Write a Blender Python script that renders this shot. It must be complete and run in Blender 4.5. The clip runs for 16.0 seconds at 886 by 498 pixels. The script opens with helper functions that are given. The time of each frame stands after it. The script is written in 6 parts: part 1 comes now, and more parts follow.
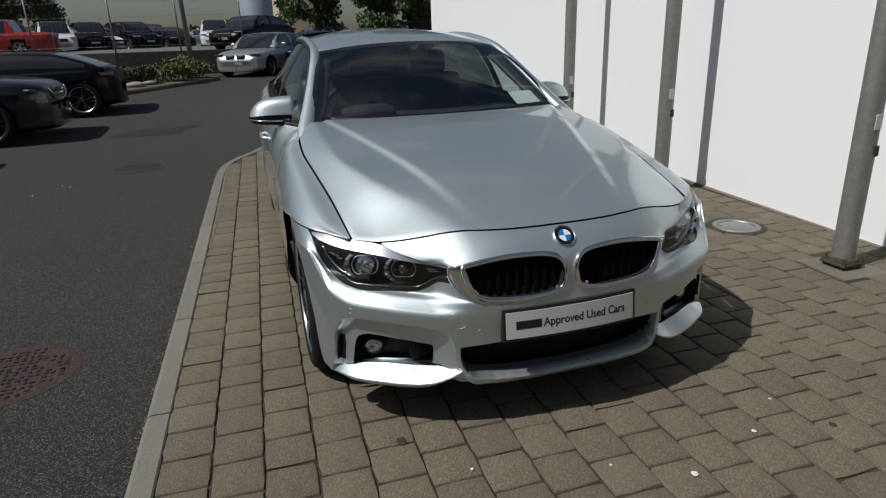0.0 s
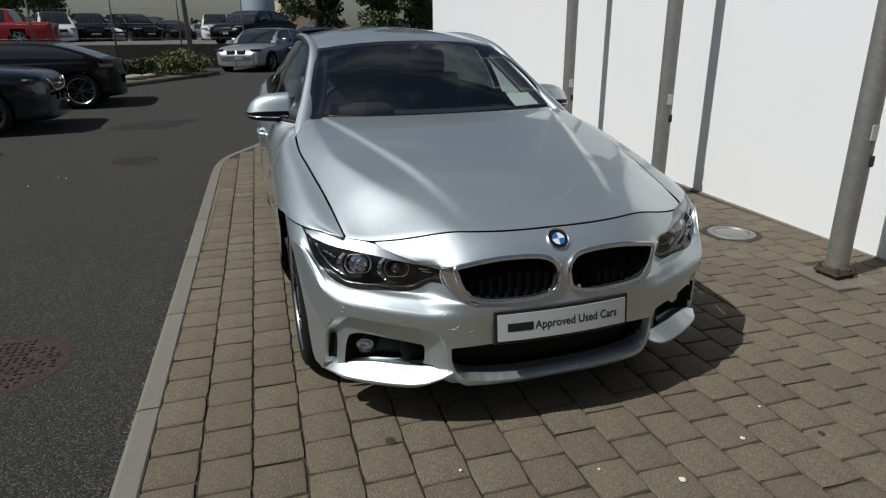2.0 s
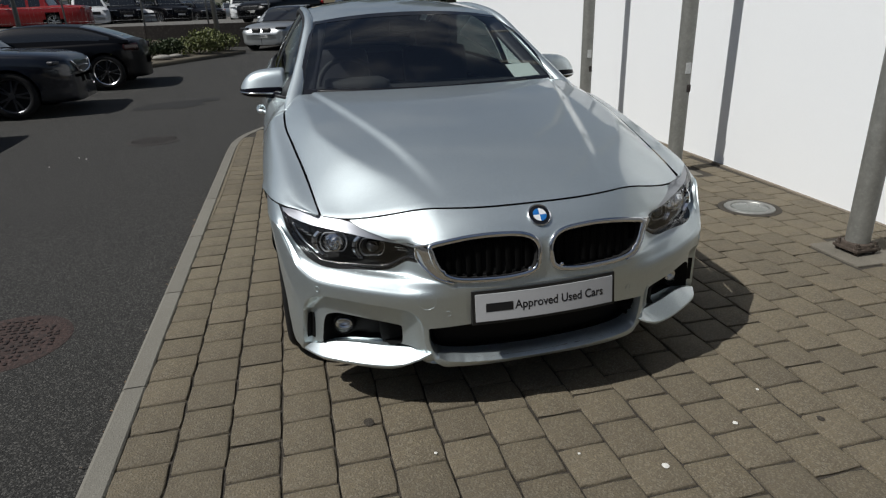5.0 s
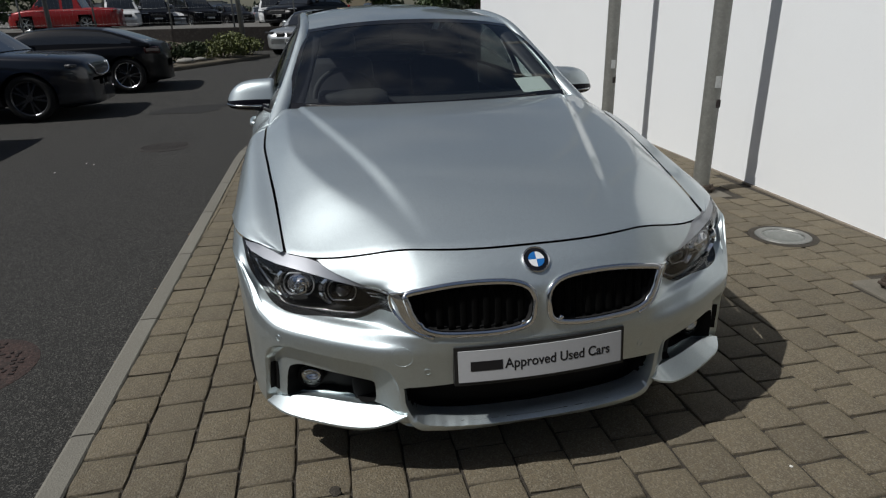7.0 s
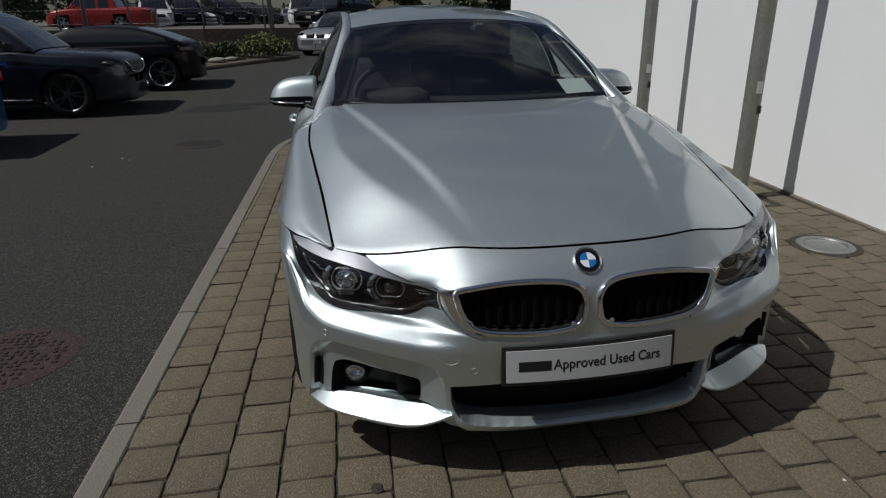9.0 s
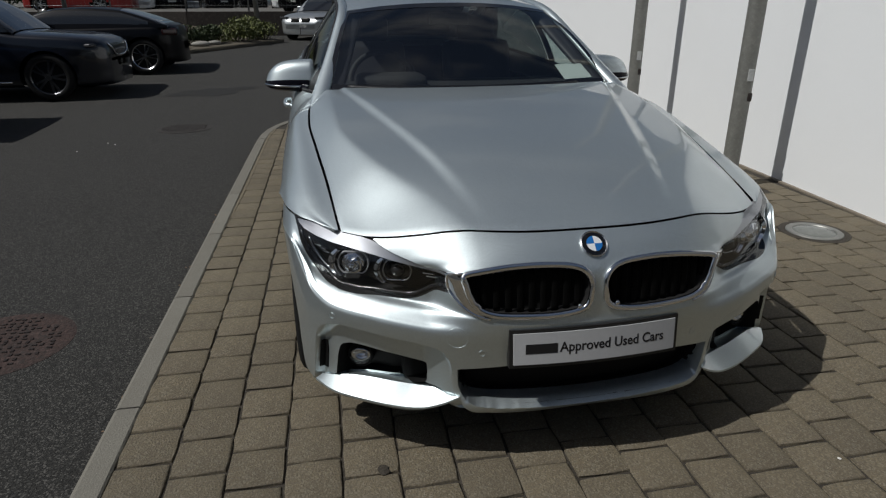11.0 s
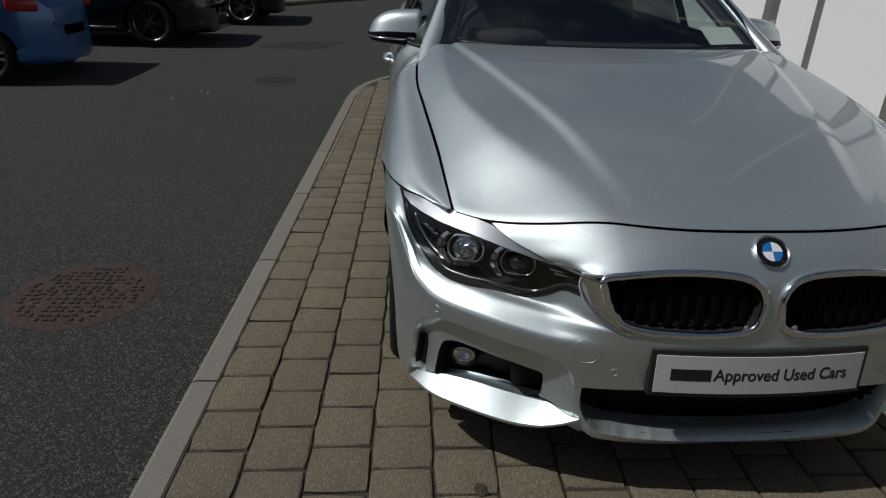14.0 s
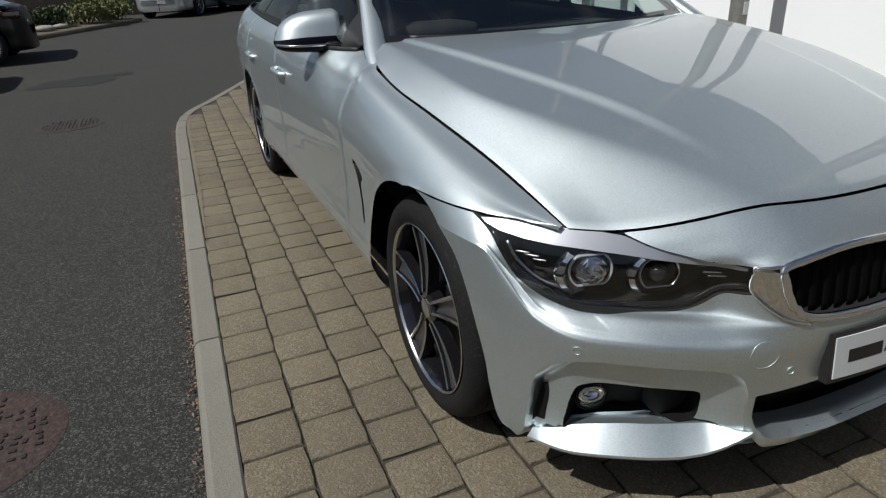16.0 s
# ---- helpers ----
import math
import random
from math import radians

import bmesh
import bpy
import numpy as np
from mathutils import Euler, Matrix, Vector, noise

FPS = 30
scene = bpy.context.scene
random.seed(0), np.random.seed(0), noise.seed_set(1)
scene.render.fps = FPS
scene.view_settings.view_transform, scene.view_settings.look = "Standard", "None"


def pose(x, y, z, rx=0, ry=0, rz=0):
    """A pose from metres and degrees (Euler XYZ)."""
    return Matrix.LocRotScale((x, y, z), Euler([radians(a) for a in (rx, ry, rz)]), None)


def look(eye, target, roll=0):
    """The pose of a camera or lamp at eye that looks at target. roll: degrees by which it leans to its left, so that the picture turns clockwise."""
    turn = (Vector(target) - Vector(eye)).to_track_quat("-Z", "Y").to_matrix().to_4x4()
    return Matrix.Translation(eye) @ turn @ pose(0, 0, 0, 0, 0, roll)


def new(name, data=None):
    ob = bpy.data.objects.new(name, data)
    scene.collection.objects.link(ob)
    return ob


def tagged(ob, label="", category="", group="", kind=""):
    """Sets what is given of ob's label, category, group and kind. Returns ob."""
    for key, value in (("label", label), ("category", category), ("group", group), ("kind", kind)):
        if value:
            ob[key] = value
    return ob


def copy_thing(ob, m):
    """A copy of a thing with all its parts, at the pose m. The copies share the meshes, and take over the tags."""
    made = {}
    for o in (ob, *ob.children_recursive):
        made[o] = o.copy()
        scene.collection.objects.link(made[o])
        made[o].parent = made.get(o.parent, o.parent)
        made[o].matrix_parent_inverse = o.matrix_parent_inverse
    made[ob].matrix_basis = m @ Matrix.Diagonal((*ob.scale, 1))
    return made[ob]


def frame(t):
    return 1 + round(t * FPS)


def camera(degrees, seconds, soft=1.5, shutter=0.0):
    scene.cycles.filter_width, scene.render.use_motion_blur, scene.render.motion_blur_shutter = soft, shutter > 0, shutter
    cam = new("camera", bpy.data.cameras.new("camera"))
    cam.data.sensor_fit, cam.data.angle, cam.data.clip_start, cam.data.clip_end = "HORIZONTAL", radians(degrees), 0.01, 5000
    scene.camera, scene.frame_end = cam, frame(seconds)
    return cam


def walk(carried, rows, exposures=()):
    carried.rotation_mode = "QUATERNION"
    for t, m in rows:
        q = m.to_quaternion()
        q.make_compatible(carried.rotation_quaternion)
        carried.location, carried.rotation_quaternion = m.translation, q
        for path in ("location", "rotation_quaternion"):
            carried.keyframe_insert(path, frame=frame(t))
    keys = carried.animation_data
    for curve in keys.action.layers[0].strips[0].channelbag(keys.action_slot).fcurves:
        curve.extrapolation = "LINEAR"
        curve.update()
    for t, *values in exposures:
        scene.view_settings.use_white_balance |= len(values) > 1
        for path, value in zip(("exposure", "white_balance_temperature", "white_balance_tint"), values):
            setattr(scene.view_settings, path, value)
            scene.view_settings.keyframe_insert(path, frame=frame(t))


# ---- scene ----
cam = camera(71.1, 16.0, soft=1.25)
PATH = [
    (0, (0.603, 0.313, 1.381), (1.165, 2.119, 0.731), -1.9),
    (0.5, (0.592, 0.313, 1.381), (1.087, 2.134, 0.719), -1.0),
    (1, (0.599, 0.319, 1.38), (1.056, 2.142, 0.696), -3.2),
    (1.5, (0.603, 0.324, 1.379), (1.052, 2.154, 0.707), -2.9),
    (2, (0.615, 0.312, 1.383), (1.187, 2.115, 0.732), -0.5),
    (2.5, (0.61, 0.31, 1.385), (1.195, 2.107, 0.731), 0.3),
    (3, (0.629, 0.303, 1.381), (1.24, 2.088, 0.717), -0.5),
    (3.5, (0.674, 0.297, 1.37), (1.309, 2.068, 0.693), -1.9),
    (3.7, (0.704, 0.293, 1.368), (1.306, 2.073, 0.684), -2.6),
    (5.8, (0.866, 0.427, 1.353), (1.3, 2.239, 0.626), -1.2),
    (6, (0.88, 0.484, 1.368), (1.386, 2.281, 0.651), -0.4),
    (6.5, (0.916, 0.554, 1.371), (1.484, 2.333, 0.656), -0.7),
    (7, (1.024, 0.601, 1.365), (1.415, 2.432, 0.663), -1.4),
    (7.5, (1.108, 0.621, 1.352), (1.4, 2.467, 0.64), -0.1),
    (8, (1.1, 0.625, 1.349), (1.308, 2.476, 0.621), -1.4),
    (8.5, (1.03, 0.621, 1.353), (1.266, 2.473, 0.636), -0.3),
    (9, (0.941, 0.625, 1.347), (1.268, 2.473, 0.656), -0.7),
    (9.2, (0.919, 0.619, 1.345), (1.286, 2.465, 0.667), -0.4),
    (11.3, (0.873, 0.628, 1.336), (1.25, 2.45, 0.604), 0.0),
    (11.5, (0.883, 0.622, 1.331), (1.271, 2.444, 0.604), 0.1),
    (12, (0.878, 0.621, 1.335), (1.276, 2.445, 0.618), 1.3),
    (12.5, (0.874, 0.65, 1.336), (1.275, 2.472, 0.615), 1.5),
    (13, (0.877, 0.78, 1.312), (1.226, 2.609, 0.582), 1.1),
    (13.5, (0.867, 0.899, 1.295), (1.088, 2.735, 0.534), 0.2),
    (14, (0.782, 0.942, 1.276), (0.924, 2.755, 0.444), 1.8),
    (14.5, (0.602, 0.941, 1.268), (0.958, 2.727, 0.441), 2.0),
    (15, (0.447, 1.029, 1.267), (0.925, 2.754, 0.377), 2.6),
    (15.5, (0.312, 1.275, 1.267), (0.866, 2.991, 0.403), -1.5),
    (16, (0.209, 1.435, 1.207), (0.925, 3.113, 0.386), -3.0),
]
EXPOSURES = [(0, -0.40), (3.7, -0.34), (6, -0.39), (7, -0.52), (8.5, -0.86), (9.2, -0.84), (11.5, -0.72), (12.5, -0.72), (13, -0.78), (14, -0.88), (14.5, -0.58), (15, -0.34), (15.5, -0.07), (16, -0.13)]
walk(cam, [(t, look(eye, target, roll)) for t, eye, target, roll in PATH], EXPOSURES)


# ---- world, sun, exposure ----
world = bpy.data.worlds.new("world")
scene.world = world
world.use_nodes = True
wn, wl = world.node_tree.nodes, world.node_tree.links
wn.clear()
SUN_DIR = Vector((-0.985, -0.17, 1.36)).normalized()      # towards the sun
sky = wn.new("ShaderNodeTexSky")
sky.sky_type, sky.sun_disc = "NISHITA", False
sky.sun_elevation = math.asin(SUN_DIR.z)
sky.sun_rotation = math.atan2(SUN_DIR.x, SUN_DIR.y)
sky.dust_density, sky.ozone_density = 1.5, 1.0
coord = wn.new("ShaderNodeTexCoord")
cmap = wn.new("ShaderNodeMapping")
cmap.inputs["Scale"].default_value = (1.0, 1.0, 2.6)
cloud = wn.new("ShaderNodeTexNoise")
cloud.inputs["Scale"].default_value, cloud.inputs["Detail"].default_value, cloud.inputs["Roughness"].default_value = 2.2, 8.0, 0.58
cramp = wn.new("ShaderNodeValToRGB")
cramp.color_ramp.elements[0].position, cramp.color_ramp.elements[1].position = 0.50, 0.70
cmix = wn.new("ShaderNodeMixRGB")
cmix.inputs["Color2"].default_value = (6.2, 6.4, 6.7, 1)
bg = wn.new("ShaderNodeBackground")
bg.inputs["Strength"].default_value = 0.057
wout = wn.new("ShaderNodeOutputWorld")
wl.new(coord.outputs["Generated"], cmap.inputs["Vector"])
wl.new(cmap.outputs["Vector"], cloud.inputs["Vector"])
wl.new(cloud.outputs["Fac"], cramp.inputs["Fac"])
wl.new(cramp.outputs["Color"], cmix.inputs["Fac"])
wl.new(sky.outputs["Color"], cmix.inputs["Color1"])
wl.new(cmix.outputs["Color"], bg.inputs["Color"])
wl.new(bg.outputs["Background"], wout.inputs["Surface"])

sun_data = bpy.data.lights.new("sun", "SUN")
sun_data.energy, sun_data.angle, sun_data.color = 4.85, radians(0.5), (1.0, 0.99, 0.965)
sun = new("sun", sun_data)
sun.matrix_world = look(SUN_DIR * 60, (0, 0, 0))
tagged(sun, kind="structure")


# ---- materials ----
def mat(name, base, rough=0.6, metal=0.0, grain=0.0, grain_scale=80.0, stain=0.0, stain_scale=3.0, bump=0.0, bump_scale=120.0,
        coat=0.0, tone=None, per_object=0.0, island=0.0, spec=0.5, chips=0.0, chip_scale=150.0, chip_tone=None):
    """A procedural surface: base colour with fine grain and broad stains, relief, and a shift per object or piece."""
    m = bpy.data.materials.new(name)
    m.use_nodes = True
    nt = m.node_tree
    n, l = nt.nodes, nt.links
    b = n["Principled BSDF"]
    b.inputs["Roughness"].default_value, b.inputs["Metallic"].default_value = rough, metal
    b.inputs["Coat Weight"].default_value, b.inputs["Coat Roughness"].default_value = coat, 0.03
    b.inputs["Specular IOR Level"].default_value = spec
    b.inputs["Base Color"].default_value = (*base, 1)
    tc = n.new("ShaderNodeTexCoord")
    col = None
    def chain(fac_socket, amount, other):
        nonlocal col
        mx = n.new("ShaderNodeMixRGB")
        mx.inputs["Color1"].default_value = (*base, 1)
        mx.inputs["Color2"].default_value = (*other, 1)
        if col:
            l.new(col, mx.inputs["Color1"])
        mul = n.new("ShaderNodeMath")
        mul.operation = "MULTIPLY"
        mul.use_clamp = True
        mul.inputs[1].default_value = amount
        l.new(fac_socket, mul.inputs[0])
        l.new(mul.outputs[0], mx.inputs["Fac"])
        col = mx.outputs["Color"]
    dark = tone or tuple(c * 0.35 for c in base)
    light = tuple(min(1, c * 1.7 + 0.03) for c in base)
    if stain:
        t = n.new("ShaderNodeTexNoise")
        t.inputs["Scale"].default_value, t.inputs["Detail"].default_value, t.inputs["Roughness"].default_value = stain_scale, 6, 0.62
        l.new(tc.outputs["Object"], t.inputs["Vector"])
        r = n.new("ShaderNodeValToRGB")
        r.color_ramp.elements[0].position, r.color_ramp.elements[1].position = 0.42, 0.72
        l.new(t.outputs["Fac"], r.inputs["Fac"])
        chain(r.outputs["Color"], stain, dark)
    if grain:
        t = n.new("ShaderNodeTexNoise")
        t.inputs["Scale"].default_value, t.inputs["Detail"].default_value, t.inputs["Roughness"].default_value = grain_scale, 3, 0.7
        l.new(tc.outputs["Object"], t.inputs["Vector"])
        for lo, hi, other in ((0.52, 0.70, dark), (0.48, 0.32, light)):
            r = n.new("ShaderNodeMapRange")
            r.inputs["From Min"].default_value, r.inputs["From Max"].default_value = lo, hi
            l.new(t.outputs["Fac"], r.inputs["Value"])
            chain(r.outputs["Result"], grain, other)
    if chips:
        t = n.new("ShaderNodeTexVoronoi")
        t.inputs["Scale"].default_value = chip_scale
        l.new(tc.outputs["Object"], t.inputs["Vector"])
        sep = n.new("ShaderNodeSeparateColor")
        l.new(t.outputs["Color"], sep.inputs["Color"])
        for ch, lo, hi, other in (("Red", 0.62, 0.95, chip_tone or light), ("Green", 0.60, 0.95, dark)):
            r = n.new("ShaderNodeMapRange")
            r.inputs["From Min"].default_value, r.inputs["From Max"].default_value = lo, hi
            l.new(sep.outputs[ch], r.inputs["Value"])
            chain(r.outputs["Result"], chips, other)
    if per_object or island:
        src = n.new("ShaderNodeObjectInfo").outputs["Random"] if per_object else n.new("ShaderNodeNewGeometry").outputs["Random Per Island"]
        chain(src, per_object or island, dark)
        half = n.new("ShaderNodeMath")
        half.operation = "PINGPONG"
        half.inputs[1].default_value = 0.37
        l.new(src, half.inputs[0])
        chain(half.outputs[0], (per_object or island) * 1.1, light)
    if col:
        l.new(col, b.inputs["Base Color"])
    if bump:
        t = n.new("ShaderNodeTexNoise")
        t.inputs["Scale"].default_value, t.inputs["Detail"].default_value = bump_scale, 4
        l.new(tc.outputs["Object"], t.inputs["Vector"])
        bp = n.new("ShaderNodeBump")
        bp.inputs["Strength"].default_value, bp.inputs["Distance"].default_value = bump, 0.01
        l.new(t.outputs["Fac"], bp.inputs["Height"])
        l.new(bp.outputs["Normal"], b.inputs["Normal"])
    return m


def glass(name, tint=(0.8, 0.85, 0.85), ior=1.5, rough=0.0):
    """A thin pane: clear with a tint, with mirror gloss that grows at flat angles."""
    m = bpy.data.materials.new(name)
    m.use_nodes = True
    n, l = m.node_tree.nodes, m.node_tree.links
    n.clear()
    tr, gl, lw, pw, ma, mx, out = (n.new(k) for k in ("ShaderNodeBsdfTransparent", "ShaderNodeBsdfGlossy", "ShaderNodeLayerWeight", "ShaderNodeMath", "ShaderNodeMath", "ShaderNodeMixShader", "ShaderNodeOutputMaterial"))
    tr.inputs["Color"].default_value, gl.inputs["Roughness"].default_value, lw.inputs["Blend"].default_value = (*tint, 1), rough, 0.5
    f0 = ((ior - 1) / (ior + 1)) ** 2
    pw.operation, ma.operation = "POWER", "MULTIPLY_ADD"
    pw.inputs[1].default_value, ma.inputs[1].default_value, ma.inputs[2].default_value = 5.0, 1 - f0, f0
    l.new(lw.outputs["Facing"], pw.inputs[0])
    l.new(pw.outputs[0], ma.inputs[0])
    l.new(ma.outputs[0], mx.inputs["Fac"])
    l.new(tr.outputs[0], mx.inputs[1])
    l.new(gl.outputs[0], mx.inputs[2])
    l.new(mx.outputs[0], out.inputs["Surface"])
    return m


def flake_paint(name, base, rough=0.32, flake=0.25, metal=0.85, coat=1.0, spec=0.5):
    """Metallic car paint: tiny flakes under a clear coat."""
    m = bpy.data.materials.new(name)
    m.use_nodes = True
    n, l = m.node_tree.nodes, m.node_tree.links
    b = n["Principled BSDF"]
    b.inputs["Metallic"].default_value, b.inputs["Roughness"].default_value, b.inputs["Specular IOR Level"].default_value = metal, rough, spec
    b.inputs["Coat Weight"].default_value, b.inputs["Coat Roughness"].default_value = coat, 0.02
    tc, vo, ns, mx = (n.new(k) for k in ("ShaderNodeTexCoord", "ShaderNodeTexVoronoi", "ShaderNodeTexNoise", "ShaderNodeMixRGB"))
    vo.inputs["Scale"].default_value = 900
    ns.inputs["Scale"].default_value = 2.0
    l.new(tc.outputs["Object"], vo.inputs["Vector"])
    l.new(tc.outputs["Object"], ns.inputs["Vector"])
    mx.inputs["Color1"].default_value = (*[c * (1 - flake) for c in base], 1)
    mx.inputs["Color2"].default_value = (*[min(1, c * (1 + flake)) for c in base], 1)
    l.new(vo.outputs["Color"], mx.inputs["Fac"])
    l.new(mx.outputs["Color"], b.inputs["Base Color"])
    rr = n.new("ShaderNodeMapRange")
    rr.inputs["To Min"].default_value, rr.inputs["To Max"].default_value = rough - 0.03, rough + 0.05
    l.new(ns.outputs["Fac"], rr.inputs["Value"])
    l.new(rr.outputs["Result"], b.inputs["Roughness"])
    return m


ASPHALT = mat("asphalt", (0.0178, 0.0170, 0.0146), 0.92, grain=0.55, grain_scale=60, stain=0.55, stain_scale=0.7, bump=1.0, bump_scale=130, tone=(0.0092, 0.0088, 0.0076), chips=0.75, chip_scale=175, chip_tone=(0.120, 0.115, 0.104))
LOT = mat("lot_gravel", (0.125, 0.12, 0.108), 0.95, grain=0.4, grain_scale=9, stain=0.4, stain_scale=0.2)
PAVER = mat("paver_concrete", (0.137, 0.111, 0.070), 0.92, grain=0.50, grain_scale=130, stain=0.6, stain_scale=7, bump=0.55, bump_scale=160, tone=(0.068, 0.058, 0.043), per_object=0.34, chips=0.55, chip_scale=210, chip_tone=(0.24, 0.22, 0.17))
PAVER_BED = mat("paver_concrete_bed", (0.137, 0.111, 0.070), 0.92, grain=0.50, grain_scale=130, stain=0.6, stain_scale=7, bump=0.55, bump_scale=160, tone=(0.068, 0.058, 0.043), island=0.34, chips=0.55, chip_scale=210, chip_tone=(0.24, 0.22, 0.17))
JOINT = mat("joint_sand", (0.042, 0.035, 0.026), 0.97, grain=0.6, grain_scale=150, stain=0.5, stain_scale=4, bump=0.5)
KERB = mat("kerb_concrete", (0.165, 0.156, 0.130), 0.88, grain=0.3, grain_scale=160, stain=0.35, stain_scale=5, bump=0.35, bump_scale=200, tone=(0.125, 0.114, 0.095), per_object=0.22)
RENDER = mat("white_render", (0.86, 0.875, 0.88), 0.85, grain=0.05, grain_scale=60, stain=0.08, stain_scale=1.2, bump=0.12, bump_scale=240, tone=(0.72, 0.73, 0.73))
PLINTH = mat("plinth_dark", (0.20, 0.17, 0.13), 0.9, grain=0.4, stain=0.5)
POST = mat("galvanised_post", (0.23, 0.23, 0.21), 0.55, 0.35, grain=0.18, grain_scale=45, stain=0.3, stain_scale=6, bump=0.08)
RUST = mat("rusty_steel", (0.085, 0.066, 0.052), 0.85, 0.3, grain=0.5, grain_scale=60, stain=0.5, stain_scale=12, bump=0.4)
IRON = mat("cast_iron", (0.034, 0.026, 0.024), 0.75, 0.5, grain=0.4, grain_scale=70, stain=0.4, bump=0.4)
COVER = mat("red_oxide_cover", (0.040, 0.022, 0.018), 0.92, 0.0, grain=0.6, grain_scale=50, stain=0.6, stain_scale=9, bump=0.8, bump_scale=60, tone=(0.020, 0.018, 0.016), chips=0.5, chip_scale=60, chip_tone=(0.062, 0.036, 0.029))
WORN_COVER = mat("worn_cover", (0.030, 0.026, 0.023), 0.9, grain=0.5, grain_scale=60, stain=0.5, stain_scale=9, bump=0.4)
CONCRETE = mat("concrete_pad", (0.150, 0.136, 0.108), 0.9, grain=0.25, grain_scale=120, stain=0.4, stain_scale=8, bump=0.3)
FROSTED = mat("uplight_glass", (0.12, 0.128, 0.115), 0.18, 0.0, grain=0.15, grain_scale=40, stain=0.3, stain_scale=14)
STEEL = mat("stainless_ring", (0.30, 0.30, 0.28), 0.5, 0.8, grain=0.2, stain=0.3)
LEAF_DRY = mat("dry_litter", (0.19, 0.125, 0.075), 0.9, island=0.85)
WHITE_SPOT = mat("bird_lime", (0.7, 0.69, 0.64), 0.9, stain=0.3, stain_scale=60)
STICKER = mat("post_label", (0.55, 0.56, 0.55), 0.5, stain=0.4, stain_scale=40)

SILVER = flake_paint("silver_paint", (0.60, 0.665, 0.680), 0.475, 0.20, 0.96)
BLACK_GLOSS = mat("gloss_black", (0.008, 0.008, 0.009), 0.12, coat=0.6)
MIRROR_BLACK = mat("mirror_foot_black", (0.006, 0.006, 0.010), 0.18, spec=0.18)
BLACK_PLASTIC = mat("black_plastic", (0.012, 0.012, 0.012), 0.45, grain=0.3, grain_scale=300, bump=0.1, bump_scale=600)
GASKET = mat("black_rubber", (0.010, 0.010, 0.011), 0.6)
CHROME = mat("chrome", (0.78, 0.79, 0.80), 0.07, 1.0)
SATIN = mat("satin_alloy", (0.62, 0.63, 0.64), 0.25, 1.0, grain=0.05, grain_scale=300)
GUNMETAL = mat("dark_alloy", (0.055, 0.057, 0.062), 0.32, 0.7, coat=0.5)
TYRE = mat("tyre_rubber", (0.009, 0.009, 0.009), 0.8, spec=0.2, grain=0.3, grain_scale=150, stain=0.2, bump=0.2, bump_scale=300)
POCKET = mat("intake_black", (0.006, 0.006, 0.006), 0.6, spec=0.2)
# near-black colour that paints shade into recesses, gaps and undersides
SHADOW_IN = mat("cavity_shade", (0.004, 0.004, 0.004), 0.9)
LAMP_DARK = mat("lamp_bezel", (0.010, 0.010, 0.011), 0.18)
LENS = glass("clear_lens", (0.95, 0.96, 0.97), 1.78)
SCREEN_GLASS = glass("windscreen_glass", (0.60, 0.66, 0.65), 2.25)
# heavy tint added to block the sunlit wall seen through the cabin
REAR_GLASS = glass("darkened_rear_glass", (0.10, 0.115, 0.11), 1.52)
SIDE_GLASS = glass("side_glass", (0.62, 0.72, 0.69), 1.52)
PLATE = mat("plate_white", (0.50, 0.51, 0.52), 0.4, grain=0.04)
INK = mat("black_ink", (0.01, 0.01, 0.012), 0.5)
ROUNDEL_BLUE = mat("enamel_blue", (0.015, 0.14, 0.42), 0.2, coat=0.8)
ROUNDEL_WHITE = mat("enamel_white", (0.75, 0.77, 0.78), 0.2, coat=0.8)
BROW = mat("brow_silver", (0.42, 0.43, 0.46), 0.33, 0.6)
RING = mat("ring_light_white", (0.60, 0.61, 0.62), 0.15, 0.5)
EAR = mat("brushed_chrome", (0.74, 0.75, 0.77), 0.11, 1.0)
# pale mottled colour in place of bright reflections in the clear projector lens
PROJECTOR = mat("projector_glint", (0.62, 0.62, 0.64), 0.08, 0.6, grain=0.7, grain_scale=60, coat=1.0, tone=(0.08, 0.08, 0.09))
WEB = mat("spoke_web_satin", (0.16, 0.16, 0.165), 0.30, 0.85, coat=0.3)
RIM_FACE = mat("machined_rim", (0.64, 0.65, 0.66), 0.22, 1.0, grain=0.08, grain_scale=200)
SLAT = mat("grille_slat", (0.003, 0.003, 0.003), 0.7, spec=0.06)
DISC = mat("brake_disc", (0.06, 0.06, 0.062), 0.45, 0.9, grain=0.2)
CABIN = mat("cabin_trim", (0.020, 0.020, 0.021), 0.7, grain=0.3, grain_scale=200, bump=0.15)
SEAT = mat("seat_leather", (0.03, 0.029, 0.033), 0.5, grain=0.2, grain_scale=120, bump=0.1)
CARD = mat("sale_card", (0.72, 0.80, 0.76), 0.6, grain=0.03)


# ---- mesh helpers ----
def part(name, data, material, parent=None, label="", smooth=True, angle=None):
    """Links a bmesh or mesh as one object, under a thing or a part."""
    if isinstance(data, bmesh.types.BMesh):
        me = bpy.data.meshes.new(name)
        data.to_mesh(me)
        data.free()
    else:
        me = data
    if material is not None:
        for m in (material if isinstance(material, (list, tuple)) else [material]):
            me.materials.append(m)
    if smooth:
        me.polygons.foreach_set("use_smooth", [True] * len(me.polygons))
        if angle:
            me.set_sharp_from_angle(angle=radians(angle))
    ob = new(name, me)
    if parent is not None:
        ob.parent = parent
    if label:
        ob["label"] = label
    return ob


